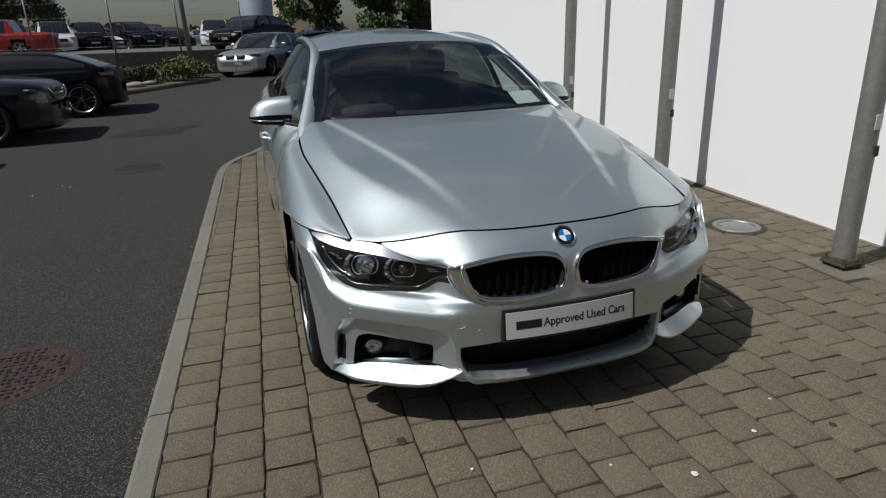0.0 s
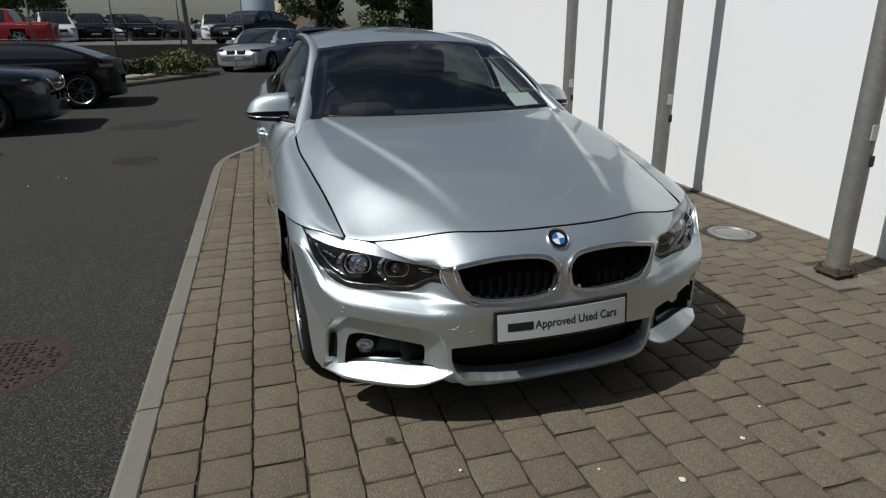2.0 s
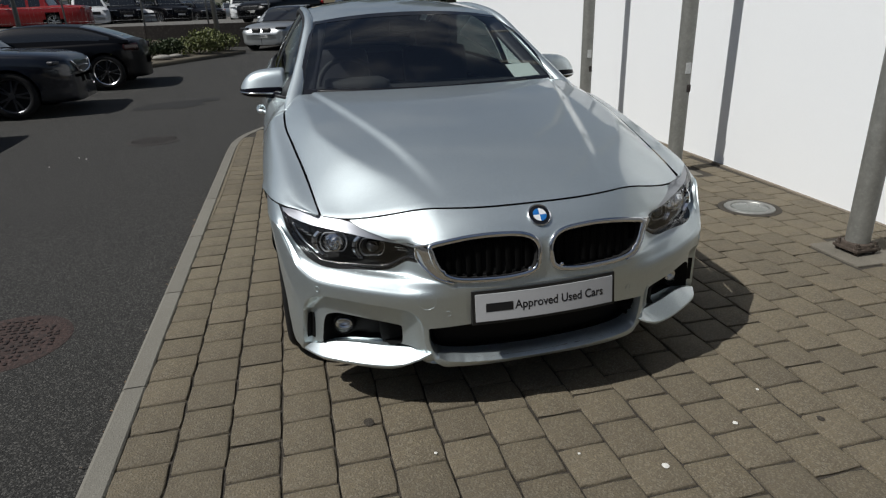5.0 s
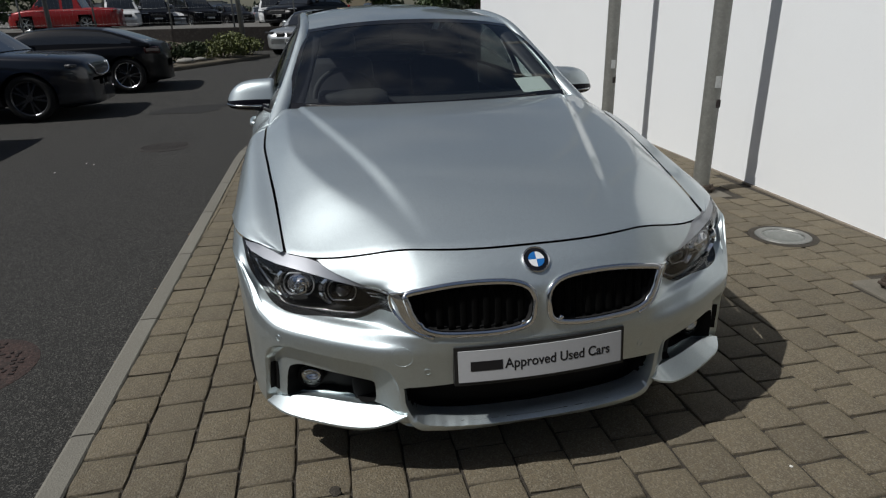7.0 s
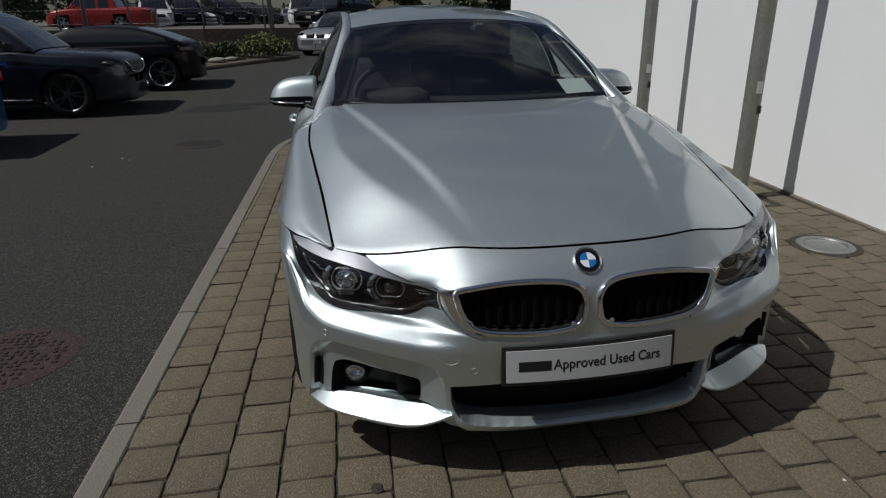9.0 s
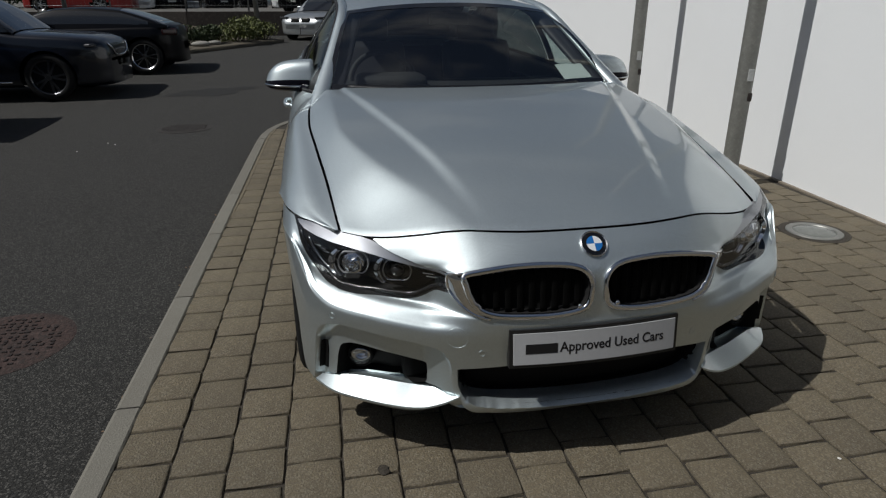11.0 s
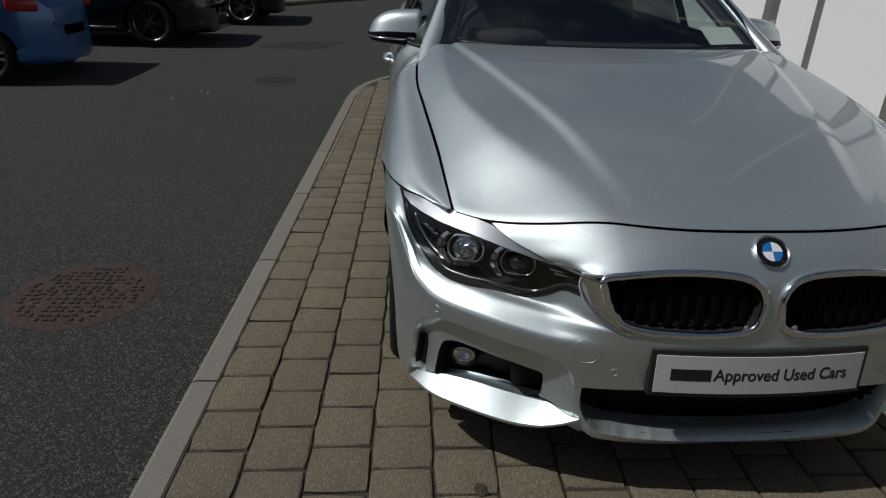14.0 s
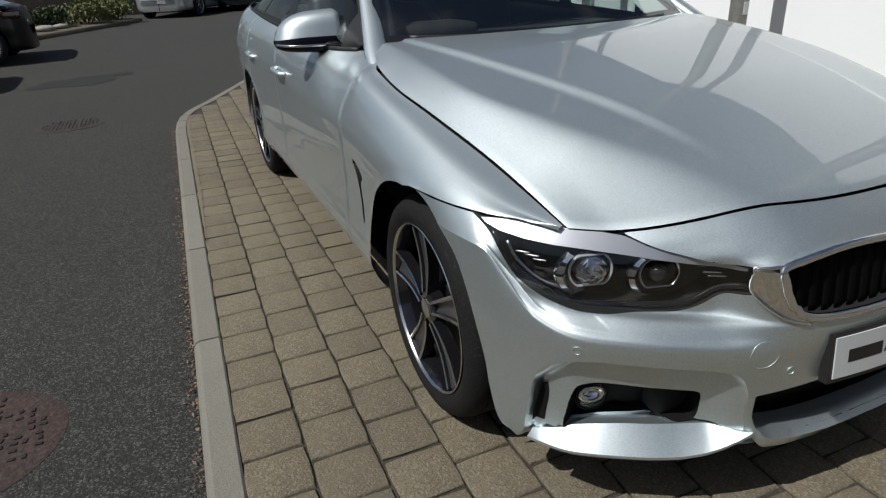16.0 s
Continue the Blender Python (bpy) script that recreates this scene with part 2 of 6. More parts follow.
def thing(name, label, category, group="", m=None, kind=""):
    ob = new(name)
    ob.empty_display_size = 0.1
    if m is not None:
        ob.matrix_world = m
    return tagged(ob, label, category, group, kind)


def box(bm, c, s, bevel=0.0, rot=None):
    r = bmesh.ops.create_cube(bm, size=1.0)
    M = Matrix.Translation(c) @ (rot.to_4x4() if rot else Matrix()) @ Matrix.Diagonal((*s, 1))
    bmesh.ops.transform(bm, matrix=M, verts=r["verts"])
    if bevel:
        es = list({e for v in r["verts"] for e in v.link_edges})
        bmesh.ops.bevel(bm, geom=es, offset=bevel, segments=2, affect="EDGES", profile=0.6)


def tube(bm, p, q, r1, r2=None, seg=16, cap=True):
    p, q = Vector(p), Vector(q)
    r = bmesh.ops.create_cone(bm, cap_ends=cap, segments=seg, radius1=r1, radius2=r1 if r2 is None else r2, depth=(q - p).length)
    M = Matrix.Translation((p + q) / 2) @ (q - p).to_track_quat("Z", "Y").to_matrix().to_4x4()
    bmesh.ops.transform(bm, matrix=M, verts=r["verts"])


def lathe(bm, profile, seg=48, axis="X", centre=(0, 0, 0)):
    """Turns (along, radius) pairs about an axis."""
    rings = []
    for a, r in profile:
        ring = []
        for i in range(seg):
            t = 2 * math.pi * i / seg
            u, v = r * math.cos(t), r * math.sin(t)
            co = (a, u, v) if axis == "X" else ((u, a, v) if axis == "Y" else (u, v, a))
            ring.append(bm.verts.new(Vector(co) + Vector(centre)))
        rings.append(ring)
    for r0, r1 in zip(rings, rings[1:]):
        for i in range(seg):
            bm.faces.new((r0[i], r0[(i + 1) % seg], r1[(i + 1) % seg], r1[i]))
    return rings


def grid_mesh(name, pts, keep=None, slots=None, flip=False, closed=False):
    """A mesh from an (n, m, 3) array of points; keep drops cells, slots gives each cell its material."""
    n, m = pts.shape[:2]
    v = pts.reshape(-1, 3)
    faces, fm = [], []
    for i in range(n - 1):
        for j in range(m - 1):
            if keep is not None and not keep[i, j]:
                continue
            a, b, c, d = i * m + j, (i + 1) * m + j, (i + 1) * m + j + 1, i * m + j + 1
            faces.append((a, d, c, b) if flip else (a, b, c, d))
            fm.append(0 if slots is None else int(slots[i, j]))
    me = bpy.data.meshes.new(name)
    me.from_pydata(v.tolist(), [], faces)
    me.polygons.foreach_set("material_index", fm)
    me.update()
    bm = bmesh.new()
    bm.from_mesh(me)
    bmesh.ops.remove_doubles(bm, verts=bm.verts, dist=1e-5)
    loose = [w for w in bm.verts if not w.link_faces]
    bmesh.ops.delete(bm, geom=loose, context="VERTS")
    bm.to_mesh(me)
    bm.free()
    return me


def spl(xs, ys):
    """A smooth curve through points, as a function."""
    xs, ys = np.array(xs, float), np.array(ys, float)
    d = np.diff(ys) / np.diff(xs)
    m = np.empty_like(ys)
    m[0], m[-1] = d[0], d[-1]
    w1, w2 = 2 * np.diff(xs)[1:] + np.diff(xs)[:-1], np.diff(xs)[1:] + 2 * np.diff(xs)[:-1]
    same = d[:-1] * d[1:] > 0
    with np.errstate(divide="ignore", invalid="ignore"):
        h = (w1 + w2) / (w1 / d[:-1] + w2 / d[1:])
    m[1:-1] = np.where(same, h, 0)
    def f(x):
        x = np.clip(np.asarray(x, float), xs[0], xs[-1])
        i = np.clip(np.searchsorted(xs, x) - 1, 0, len(xs) - 2)
        hh = xs[i + 1] - xs[i]
        t = (x - xs[i]) / hh
        return ((2 * t ** 3 - 3 * t ** 2 + 1) * ys[i] + (t ** 3 - 2 * t ** 2 + t) * hh * m[i] + (-2 * t ** 3 + 3 * t ** 2) * ys[i + 1] + (t ** 3 - t ** 2) * hh * m[i + 1])
    return f


def catmull(ctrl, n, closed=False):
    """n points along a Catmull-Rom curve through the control points (k, ...)."""
    c = np.array(ctrl, float)
    k = len(c)
    if closed:
        c = np.concatenate([c[-1:], c, c[:2]])
        seg = k
    else:
        c = np.concatenate([2 * c[:1] - c[1:2], c, 2 * c[-1:] - c[-2:-1]])
        seg = k - 1
    t = np.linspace(0, seg, n, endpoint=not closed)
    i = np.minimum(t.astype(int), seg - 1)
    f = (t - i).reshape((-1,) + (1,) * (c.ndim - 1))
    p0, p1, p2, p3 = c[i], c[i + 1], c[i + 2], c[i + 3]
    return 0.5 * (2 * p1 + (p2 - p0) * f + (2 * p0 - 5 * p1 + 4 * p2 - p3) * f ** 2 + (3 * p1 - p0 - 3 * p2 + p3) * f ** 3)


def sweep(bm, path, ru, rv=None, up=(0, 0, 1), seg=8, closed=False):
    """A tube of elliptical section along points."""
    path = [Vector(p) for p in path]
    n, rings = len(path), []
    rv = ru if rv is None else rv
    for i, p in enumerate(path):
        a = path[(i - 1) % n] if closed or i else path[0]
        b = path[(i + 1) % n] if closed or i < n - 1 else path[-1]
        t = (b - a).normalized()
        s = t.cross(Vector(up)).normalized()
        w = s.cross(t)
        k = (ru[i], rv[i]) if isinstance(ru, (list, np.ndarray)) else (ru, rv)
        rings.append([bm.verts.new(p + s * k[0] * math.cos(2 * math.pi * j / seg) + w * k[1] * math.sin(2 * math.pi * j / seg)) for j in range(seg)])
    for i in range(n if closed else n - 1):
        r0, r1 = rings[i], rings[(i + 1) % n]
        for j in range(seg):
            bm.faces.new((r0[j], r0[(j + 1) % seg], r1[(j + 1) % seg], r1[j]))
    if not closed:
        bm.faces.new(rings[0][::-1])
        bm.faces.new(rings[-1])


def smooth01(t):
    t = np.clip(t, 0, 1)
    return t * t * (3 - 2 * t)


def sdf(px, pz, poly):
    """Signed distance to a closed outline (negative inside), and the nearest point on it."""
    poly = np.asarray(poly, float)
    a, b = poly, np.roll(poly, -1, axis=0)
    p = np.stack([px.ravel(), pz.ravel()], 1)
    best, near, inside = np.full(len(p), 1e9), np.zeros_like(p), np.zeros(len(p), bool)
    for (ax, az), (bx, bz) in zip(a, b):
        e = np.array([bx - ax, bz - az])
        q = p - (ax, az)
        t = np.clip(q @ e / max(e @ e, 1e-12), 0, 1)
        w = np.array([ax, az]) + t[:, None] * e
        d = np.hypot(*(p - w).T)
        k = d < best
        best[k], near[k] = d[k], w[k]
        with np.errstate(divide="ignore", invalid="ignore"):
            cross = ((az > p[:, 1]) != (bz > p[:, 1])) & (p[:, 0] < (bx - ax) * (p[:, 1] - az) / (bz - az) + ax)
        inside ^= cross
    return np.where(inside, -best, best).reshape(px.shape), near.reshape(px.shape + (2,))


# ---- ground ----
road_z = spl([-50.0, 7.2, 9.5, 11.5, 12.4, 15.5, 18.0, 20.0, 22.75, 27.0], [-0.10, -0.10, -0.082, -0.045, -0.025, 0.060, 0.170, 0.232, 0.275, 0.36])    # height of the tarmac over y


def kerb_x(y):
    return 0.105 + 0.030 * y            # inner edge of the kerb along the pavement


WALL_X = lambda y: 4.203 + 0.075 * y    # face of the showroom wall
TURN = [(kerb_x(7.3), 7.3), (0.336, 7.6), (0.360, 7.9), (0.402, 8.15), (0.464, 8.37), (0.565, 8.60), (0.70, 8.86), (2.26, 12.4)]    # where the kerb turns away
turn_x = lambda y: np.interp(y, [q[1] for q in TURN], [q[0] for q in TURN])

ys = np.concatenate([np.linspace(-40, 2.5, 18), np.linspace(3, 27, 49), [30, 60, 120, 300, 900]])
xs_ = np.concatenate([[-900, -300, -100], np.linspace(-60, 60, 41), [100, 300, 900]])
gx, gy = np.meshgrid(xs_, ys, indexing="ij")
gz = road_z(gy)
tagged(part("ground", grid_mesh("ground", np.stack([gx, gy, gz], 2)), ASPHALT), "grey worn tarmac road and yard surface", "road", kind="structure")


# ---- pavement bed, kerb, wall, posts ----
bm = bmesh.new()
foot = [(kerb_x(-6), -6), *TURN, (WALL_X(12.4), 12.4), (WALL_X(-6), -6)]
top = [bm.verts.new((x, y, -0.010)) for x, y in foot]
low = [bm.verts.new((x, y, -0.30)) for x, y in foot]
bm.faces.new(top)
for i in range(len(foot)):
    bm.faces.new((top[i - 1], low[i - 1], low[i], top[i]))
bmesh.ops.recalc_face_normals(bm, faces=bm.faces)
pavement = tagged(part("pavement", bm, JOINT, smooth=False), "buff concrete block paving with dark sanded joints", "pavement", kind="structure")

kerb = thing("kerb", "pale concrete kerb stones edging the paving", "kerb", kind="structure")
def kerb_stone(p, q, drop0, drop1, w=0.098):
    """One stone between two points of the inner edge; its top falls by drop0 and drop1."""
    p, q = Vector((*p, 0)), Vector((*q, 0))
    d = (q - p).normalized()
    n = Vector((-d.y, d.x, 0))
    if n.x > 0 and d.y > 0.5:
        n = -n
    bm = bmesh.new()
    prof = [(0, -0.25), (0, -0.004), (0.006, 0.002), (w - 0.022, 0.002), (w - 0.008, -0.006), (w, -0.022), (w + 0.006, -0.25)]
    ends = []
    for base, drop in ((p + d * 0.0045, drop0), (q - d * 0.0045, drop1)):
        ends.append([bm.verts.new(base + n * o + Vector((0, 0, h - drop))) for o, h in prof])
    for i in range(len(prof) - 1):
        bm.faces.new((ends[0][i], ends[1][i], ends[1][i + 1], ends[0][i + 1]))
    bm.faces.new(ends[0])
    bm.faces.new(ends[1][::-1])
    bmesh.ops.recalc_face_normals(bm, faces=bm.faces)
    part("kerb_stone", bm, KERB, kerb, smooth=False)

y = 2.672 - 0.926 * 8
while y < 7.29:
    y1 = min(y + 0.926, 7.3)
    kerb_stone((kerb_x(y), y), (kerb_x(y1), y1), 0, 0)
    y = y1
for a, b in zip(TURN[:-1], TURN[1:-1]):
    kerb_stone(a, b, 0.0, 0.0)
a = np.array(TURN[-2]); step = np.array(TURN[-1]) - a; step = step / np.hypot(*step) * 0.92
for i in range(4):
    kerb_stone(tuple(a), tuple(a + step), 0, 0)
    a = a + step
# thin mortar strip between the kerb and the first course, where the two part
bm = bmesh.new()
prev = None
for y in np.linspace(4.6, 8.1, 36):
    x = float(turn_x(y)) if y > 7.3 else kerb_x(y)
    wid = 0.022 * float(smooth01((y - 4.5) / 1.2)) + 0.002
    q = [bm.verts.new(v) for v in ((x + 0.007, y, -0.02), (x + 0.008, y, 0.0015), (x + 0.007 + wid, y, 0.0025), (x + 0.008 + wid, y, -0.02))]
    if prev:
        for k in range(3):
            bm.faces.new((prev[k], q[k], q[k + 1], prev[k + 1]))
    prev = q
bmesh.ops.recalc_face_normals(bm, faces=bm.faces)
part("mortar_strip", bm, PAVER_BED, kerb, "thin buff mortar strip", smooth=False)

# showroom wall, its face along the paving, with a thin plinth line at the foot
bm = bmesh.new()
Y0, Y1, H, T = 2.35, 16.1, 2.9, 0.35
c = [(WALL_X(Y0), Y0), (WALL_X(Y1), Y1), (WALL_X(Y1) + 9.0, Y1 - 0.6), (WALL_X(Y0) + 9.0, Y0 - 0.6)]
lo, hi = [bm.verts.new((x, y, -0.3)) for x, y in c], [bm.verts.new((x, y, H)) for x, y in c]
for i in range(4):
    bm.faces.new((lo[i - 1], lo[i], hi[i], hi[i - 1]))
bm.faces.new(hi)
bmesh.ops.recalc_face_normals(bm, faces=bm.faces)
wall = tagged(part("wall_east", bm, RENDER, smooth=False), "smooth white rendered showroom wall in full sun", "wall", kind="structure")
bm = bmesh.new()
box(bm, ((c[0][0] + c[1][0]) / 2 - 0.012, (Y0 + Y1) / 2, -0.002), (0.028, (Y1 - Y0), 0.018), 0.004, Matrix.Rotation(-math.atan(0.075), 3, "Z"))
part("base_strip", bm, PLINTH, wall, "dark strip at the wall's foot", smooth=False)


# an added grey wall, never in view, that tones down reflections past the wall's end
bm = bmesh.new()
c = [(WALL_X(-10.0) + 0.06, -10.0), (WALL_X(2.35) + 0.06, 2.35), (WALL_X(2.35) + 8.0, 2.30), (WALL_X(-10.0) + 8.0, -10.0)]
lo, hi = [bm.verts.new((x, y, -0.3)) for x, y in c], [bm.verts.new((x, y, H)) for x, y in c]
for i in range(4):
    bm.faces.new((lo[i - 1], lo[i], hi[i], hi[i - 1]))
bm.faces.new(hi)
bmesh.ops.recalc_face_normals(bm, faces=bm.faces)
tagged(part("wall_showroom", bm, mat("unseen_front_grey", (0.14, 0.143, 0.145), 0.6, grain=0.1, stain=0.2), smooth=False), "plain grey unseen wall added past the white wall to dim reflections", "wall", kind="structure")


def steel_post(x, y):
    t = thing("steel_post", "grey galvanised round steel post with rusty flange on a concrete pad", "post", "posts along the showroom wall", Matrix.Translation((x, y, 0)))
    bm = bmesh.new()
    lathe(bm, [(0.045, 0.0), (0.045, 0.062), (4.4, 0.062), (4.4, 0.0)], 28, "Z")
    part("tube", bm, POST, t, angle=40)
    bm = bmesh.new()
    box(bm, (0, 0, 0.030), (0.165, 0.165, 0.016), 0.003)
    lathe(bm, [(0.036, 0.064), (0.036, 0.082), (0.060, 0.078), (0.066, 0.064)], 24, "Z")
    part("flange", bm, RUST, t, "rusty base flange", angle=35)
    for sx in (-1, 1):
        for sy in (-1, 1):
            bm = bmesh.new()
            lathe(bm, [(0.0, 0.0), (0.0, 0.009), (0.014, 0.009), (0.014, 0.016), (0.024, 0.016), (0.036, 0.017), (0.052, 0.017), (0.052, 0.009), (0.072, 0.009), (0.072, 0.0)], 6, "Z", (sx * 0.062, sy * 0.062, 0))
            part("bolt", bm, RUST, t, smooth=False)
    bm = bmesh.new()
    box(bm, (0.0, -0.01, -0.0095), (0.33, 0.36, 0.022), 0.006, Matrix.Rotation(-0.05, 3, 'Z'))
    part("pad", bm, CONCRETE, t, "mortar pad", smooth=False)
    bm = bmesh.new()
    a = radians(268)
    box(bm, (0.063 * math.cos(a), 0.063 * math.sin(a), 0.86), (0.006, 0.045, 0.085), 0.002, Matrix.Rotation(a, 3, "Z"))
    part("clip", bm, STICKER, t, "small pale label", smooth=False)
    bm = bmesh.new()
    a = radians(288)
    box(bm, (0.066 * math.cos(a), 0.066 * math.sin(a), 0.70), (0.018, 0.03, 0.06), 0.004, Matrix.Rotation(a, 3, "Z"))
    part("bracket", bm, IRON, t, "dark bracket", smooth=False)
    return t

posts = [steel_post(3.91, 2.91)]
for k in (1, 2, -1, -2):
    copy_thing(posts[0], Matrix.Translation((3.91 + 0.148 * k, 2.91 + 1.965 * k, 0)))

# round ground light in the paving, with its grouted collar
gl = thing("ground_light", "round recessed ground light with a dull steel ring and dusty glass", "ground light", m=Matrix.Translation((3.93, 3.79, 0)))
bm = bmesh.new()
lathe(bm, [(-0.05, 0.165), (0.004, 0.165), (0.008, 0.160), (0.008, 0.128), (0.003, 0.124), (-0.05, 0.124)], 56, "Z")
part("ring", bm, STEEL, gl, "dull steel ring", angle=35)
bm = bmesh.new()
lathe(bm, [(0.002, 0.124), (0.006, 0.110), (0.008, 0.06), (0.009, 0.0)], 48, "Z")
part("lens", bm, FROSTED, gl, "dusty pale glass")
bm = bmesh.new()
lathe(bm, [(-0.05, 0.205), (0.001, 0.205), (0.002, 0.185), (0.001, 0.166), (-0.05, 0.166)], 40, "Z")
part("collar", bm, JOINT, gl, "dark grouted collar", angle=40)


def road_cover(x, y, r, faint):
    t = thing("manhole_cover", "round rust-red iron manhole cover set in tarmac" if not faint else "worn dark round iron cover set in tarmac", "manhole cover", m=Matrix.Translation((x, y, float(road_z(y)))))
    bm = bmesh.new()
    lathe(bm, [(-0.03, r + 0.012), (0.0015, r + 0.004), (0.004, r - 0.02), (0.005, r - 0.05), (0.005, 0.0)], 48, "Z")
    part("lid", bm, WORN_COVER if faint else COVER, t, angle=35)
    rnd = random.Random(5)
    bm = bmesh.new()
    k = -r
    while k < r:
        q = -r
        while q < r:
            px, py = k + rnd.uniform(-0.006, 0.006), q + rnd.uniform(-0.006, 0.006)
            if math.hypot(px, py) < r - 0.05 and rnd.random() < 0.85:
                box(bm, (px, py, 0.0065), (0.020, 0.012, 0.005), 0, Matrix.Rotation(rnd.choice((0.0, 1.57)) + rnd.uniform(-0.2, 0.2), 3, "Z"))
            q += 0.036
        k += 0.036
    tagged(part("tread", bm, WORN_COVER if faint else IRON, t, "dark raised tread", smooth=False), kind="stuff")

road_cover(-0.615, 3.465, 0.305, False)
road_cover(-0.74, 8.95, 0.33, True)

# dry leaf litter caught in the gutter
rnd = random.Random(31)
bm = bmesh.new()
for k in range(2000):
    y = rnd.uniform(1.0, 8.0)
    dens = 0.5 + 0.5 * noise.noise(Vector((y * 1.7, 3.1, 0)))
    if rnd.random() > dens:
        continue
    x = kerb_x(y) - 0.106 - abs(rnd.gauss(0, 0.018))
    sz = rnd.uniform(0.003, 0.011)
    q = Euler((rnd.uniform(-0.6, 0.6), rnd.uniform(-0.6, 0.6), rnd.uniform(0, 6.3))).to_matrix()
    z = float(road_z(y)) + 0.004 + rnd.uniform(0, 0.008)
    bm.faces.new([bm.verts.new(Vector((x, y, z)) + q @ Vector(v)) for v in ((-sz, 0, 0), (0, -sz * 0.45, 0.001), (sz, 0, 0), (0, sz * 0.45, 0.001))])
tagged(part("leaf_litter", bm, LEAF_DRY, smooth=False), "dry brown leaf bits along the kerb's foot", "leaf litter", kind="stuff")

# pale droppings and dark spots on the paving
for x, y, r, dark in ((2.209, 1.787, 0.009, False), (1.86, 1.669, 0.012, False), (1.186, 1.941, 0.006, False), (1.63, 1.80, 0.005, False), (2.42, 1.93, 0.006, False), (2.5, 1.72, 0.013, True), (1.0, 2.17, 0.02, True)):
    bm = bmesh.new()
    n = 18
    ring = [bm.verts.new((r * (1 + 0.45 * noise.noise(Vector((x * 9 + math.cos(i * 6.283 / n) * 1.3, y * 7 + math.sin(i * 6.283 / n) * 1.3, 0)))) * math.cos(i * 6.283 / n), r * (1 + 0.45 * noise.noise(Vector((x * 5, y * 9 + math.sin(i * 6.283 / n), 2)))) * math.sin(i * 6.283 / n), 0)) for i in range(n)]
    c0 = bm.verts.new((0, 0, 0.0025))
    for i in range(n):
        bm.faces.new((ring[i], ring[(i + 1) % n], c0))
    o = part("dropping" if not dark else "oil_spot", bm, WHITE_SPOT if not dark else JOINT)
    o.location = (x, y, 0.004)
    tagged(o, "pale dried bird dropping on a paving block" if not dark else "small dark oil spot on a paving block", "stain", kind="stuff")
for x, y in ((-1.33, 8.08), (-1.43, 8.18), (-1.63, 7.79), (-0.2, 1.9)):
    bm = bmesh.new()
    bmesh.ops.create_icosphere(bm, subdivisions=1, radius=0.008)
    for v in bm.verts:
        v.co.z *= 0.6
    o = part("pebble", bm, WHITE_SPOT)
    o.location = (x, y, float(road_z(y)) + 0.006)
    tagged(o, "small pale pebble lying on tarmac", "pebble", "pebbles on the tarmac")


# ---- silver coupe ----
CAR = Matrix.Translation((1.637, 2.89, 0))
car = thing("silver_car", "silver metallic four-door coupe parked on block paving beside a white wall", "car", m=CAR)

# lines of the body over its length (y from the front axle, positive to the rear)
bon_c = spl([-0.70, -0.64, -0.45, -0.2, 0.2, 0.6, 0.8], [0.715, 0.748, 0.805, 0.855, 0.92, 0.973, 0.995])
shut_z = spl([-0.60, -0.445, -0.33, -0.145, 0.13, 0.425, 0.60, 0.8], [0.655, 0.703, 0.736, 0.784, 0.845, 0.905, 0.950, 0.985])
shut_x = spl([-0.60, -0.445, -0.145, 0.13, 0.36, 0.50, 0.60, 0.8], [0.69, 0.717, 0.744, 0.772, 0.790, 0.787, 0.765, 0.70])
crease = spl([-0.66, -0.40, -0.20, 0.0, 0.2, 0.6, 0.75], [0.258, 0.326, 0.380, 0.437, 0.497, 0.612, 0.655])


flank = spl([-0.66, -0.45, -0.33, -0.20, 0.15, 0.60, 0.80], [0.33, 0.43, 0.505, 0.575, 0.675, 0.690, 0.705])


def bonnet_z(x, y):
    """Height of the bonnet: a raised middle with a crease at each side, a level trough, then a flank that falls to the shut line."""
    x = np.abs(x)
    q = np.clip(x / shut_x(y), 0, 1.2)
    w = np.clip((x - flank(y)) / (shut_x(y) - flank(y)), 0, 1.3)
    fall = 1.3 * w * w / (w + 0.3)
    z = bon_c(y) - (bon_c(y) - shut_z(y)) * (0.25 * q ** 2 + 0.75 * fall)
    z = z - 0.014 * np.exp(-((x - 0.625) / np.where(x < 0.625, 0.17, 0.085)) ** 2) * smooth01((-0.24 - y) / 0.26)
    rise = 0.034 * smooth01((y + 0.68) / 0.55) * (1 - 0.45 * smooth01((y - 0.3) / 0.5))
    t = np.clip((x - crease(y)) / (shut_x(y) - crease(y)), 0, 1)
    step = 1 - (0.16 * t + 0.38 * smooth01(t / 0.13) + 0.46 * np.clip(fall, 0, 1))
    return z + rise * step


def bonnet_front(x):
    return -0.664 + 0.218 * (np.abs(x) / 0.715) ** 2.8


def bonnet_rear(x):
    return 0.585 + 0.10 * (np.abs(x) / 0.74) ** 2.2


# front fascia: a plan curve, leaning back with height up to the bonnet's edge
PLAN = catmull([(0, -0.780), (0.20, -0.772), (0.39, -0.741), (0.56, -0.680), (0.66, -0.632), (0.758, -0.568), (0.806, -0.505), (0.846, -0.430), (0.878, -0.330), (0.898, -0.200), (0.905, 0.0)], 600)
arc = np.concatenate([[0], np.cumsum(np.hypot(*np.diff(PLAN, axis=0).T))])
even = np.linspace(0, arc[-1], 250)
PLAN = np.stack([np.interp(even, arc, PLAN[:, 0]), np.interp(even, arc, PLAN[:, 1])], 1)
d = np.gradient(PLAN, axis=0)
INWARD = np.stack([-d[:, 1], d[:, 0]], 1) / np.hypot(d[:, 0], d[:, 1])[:, None]
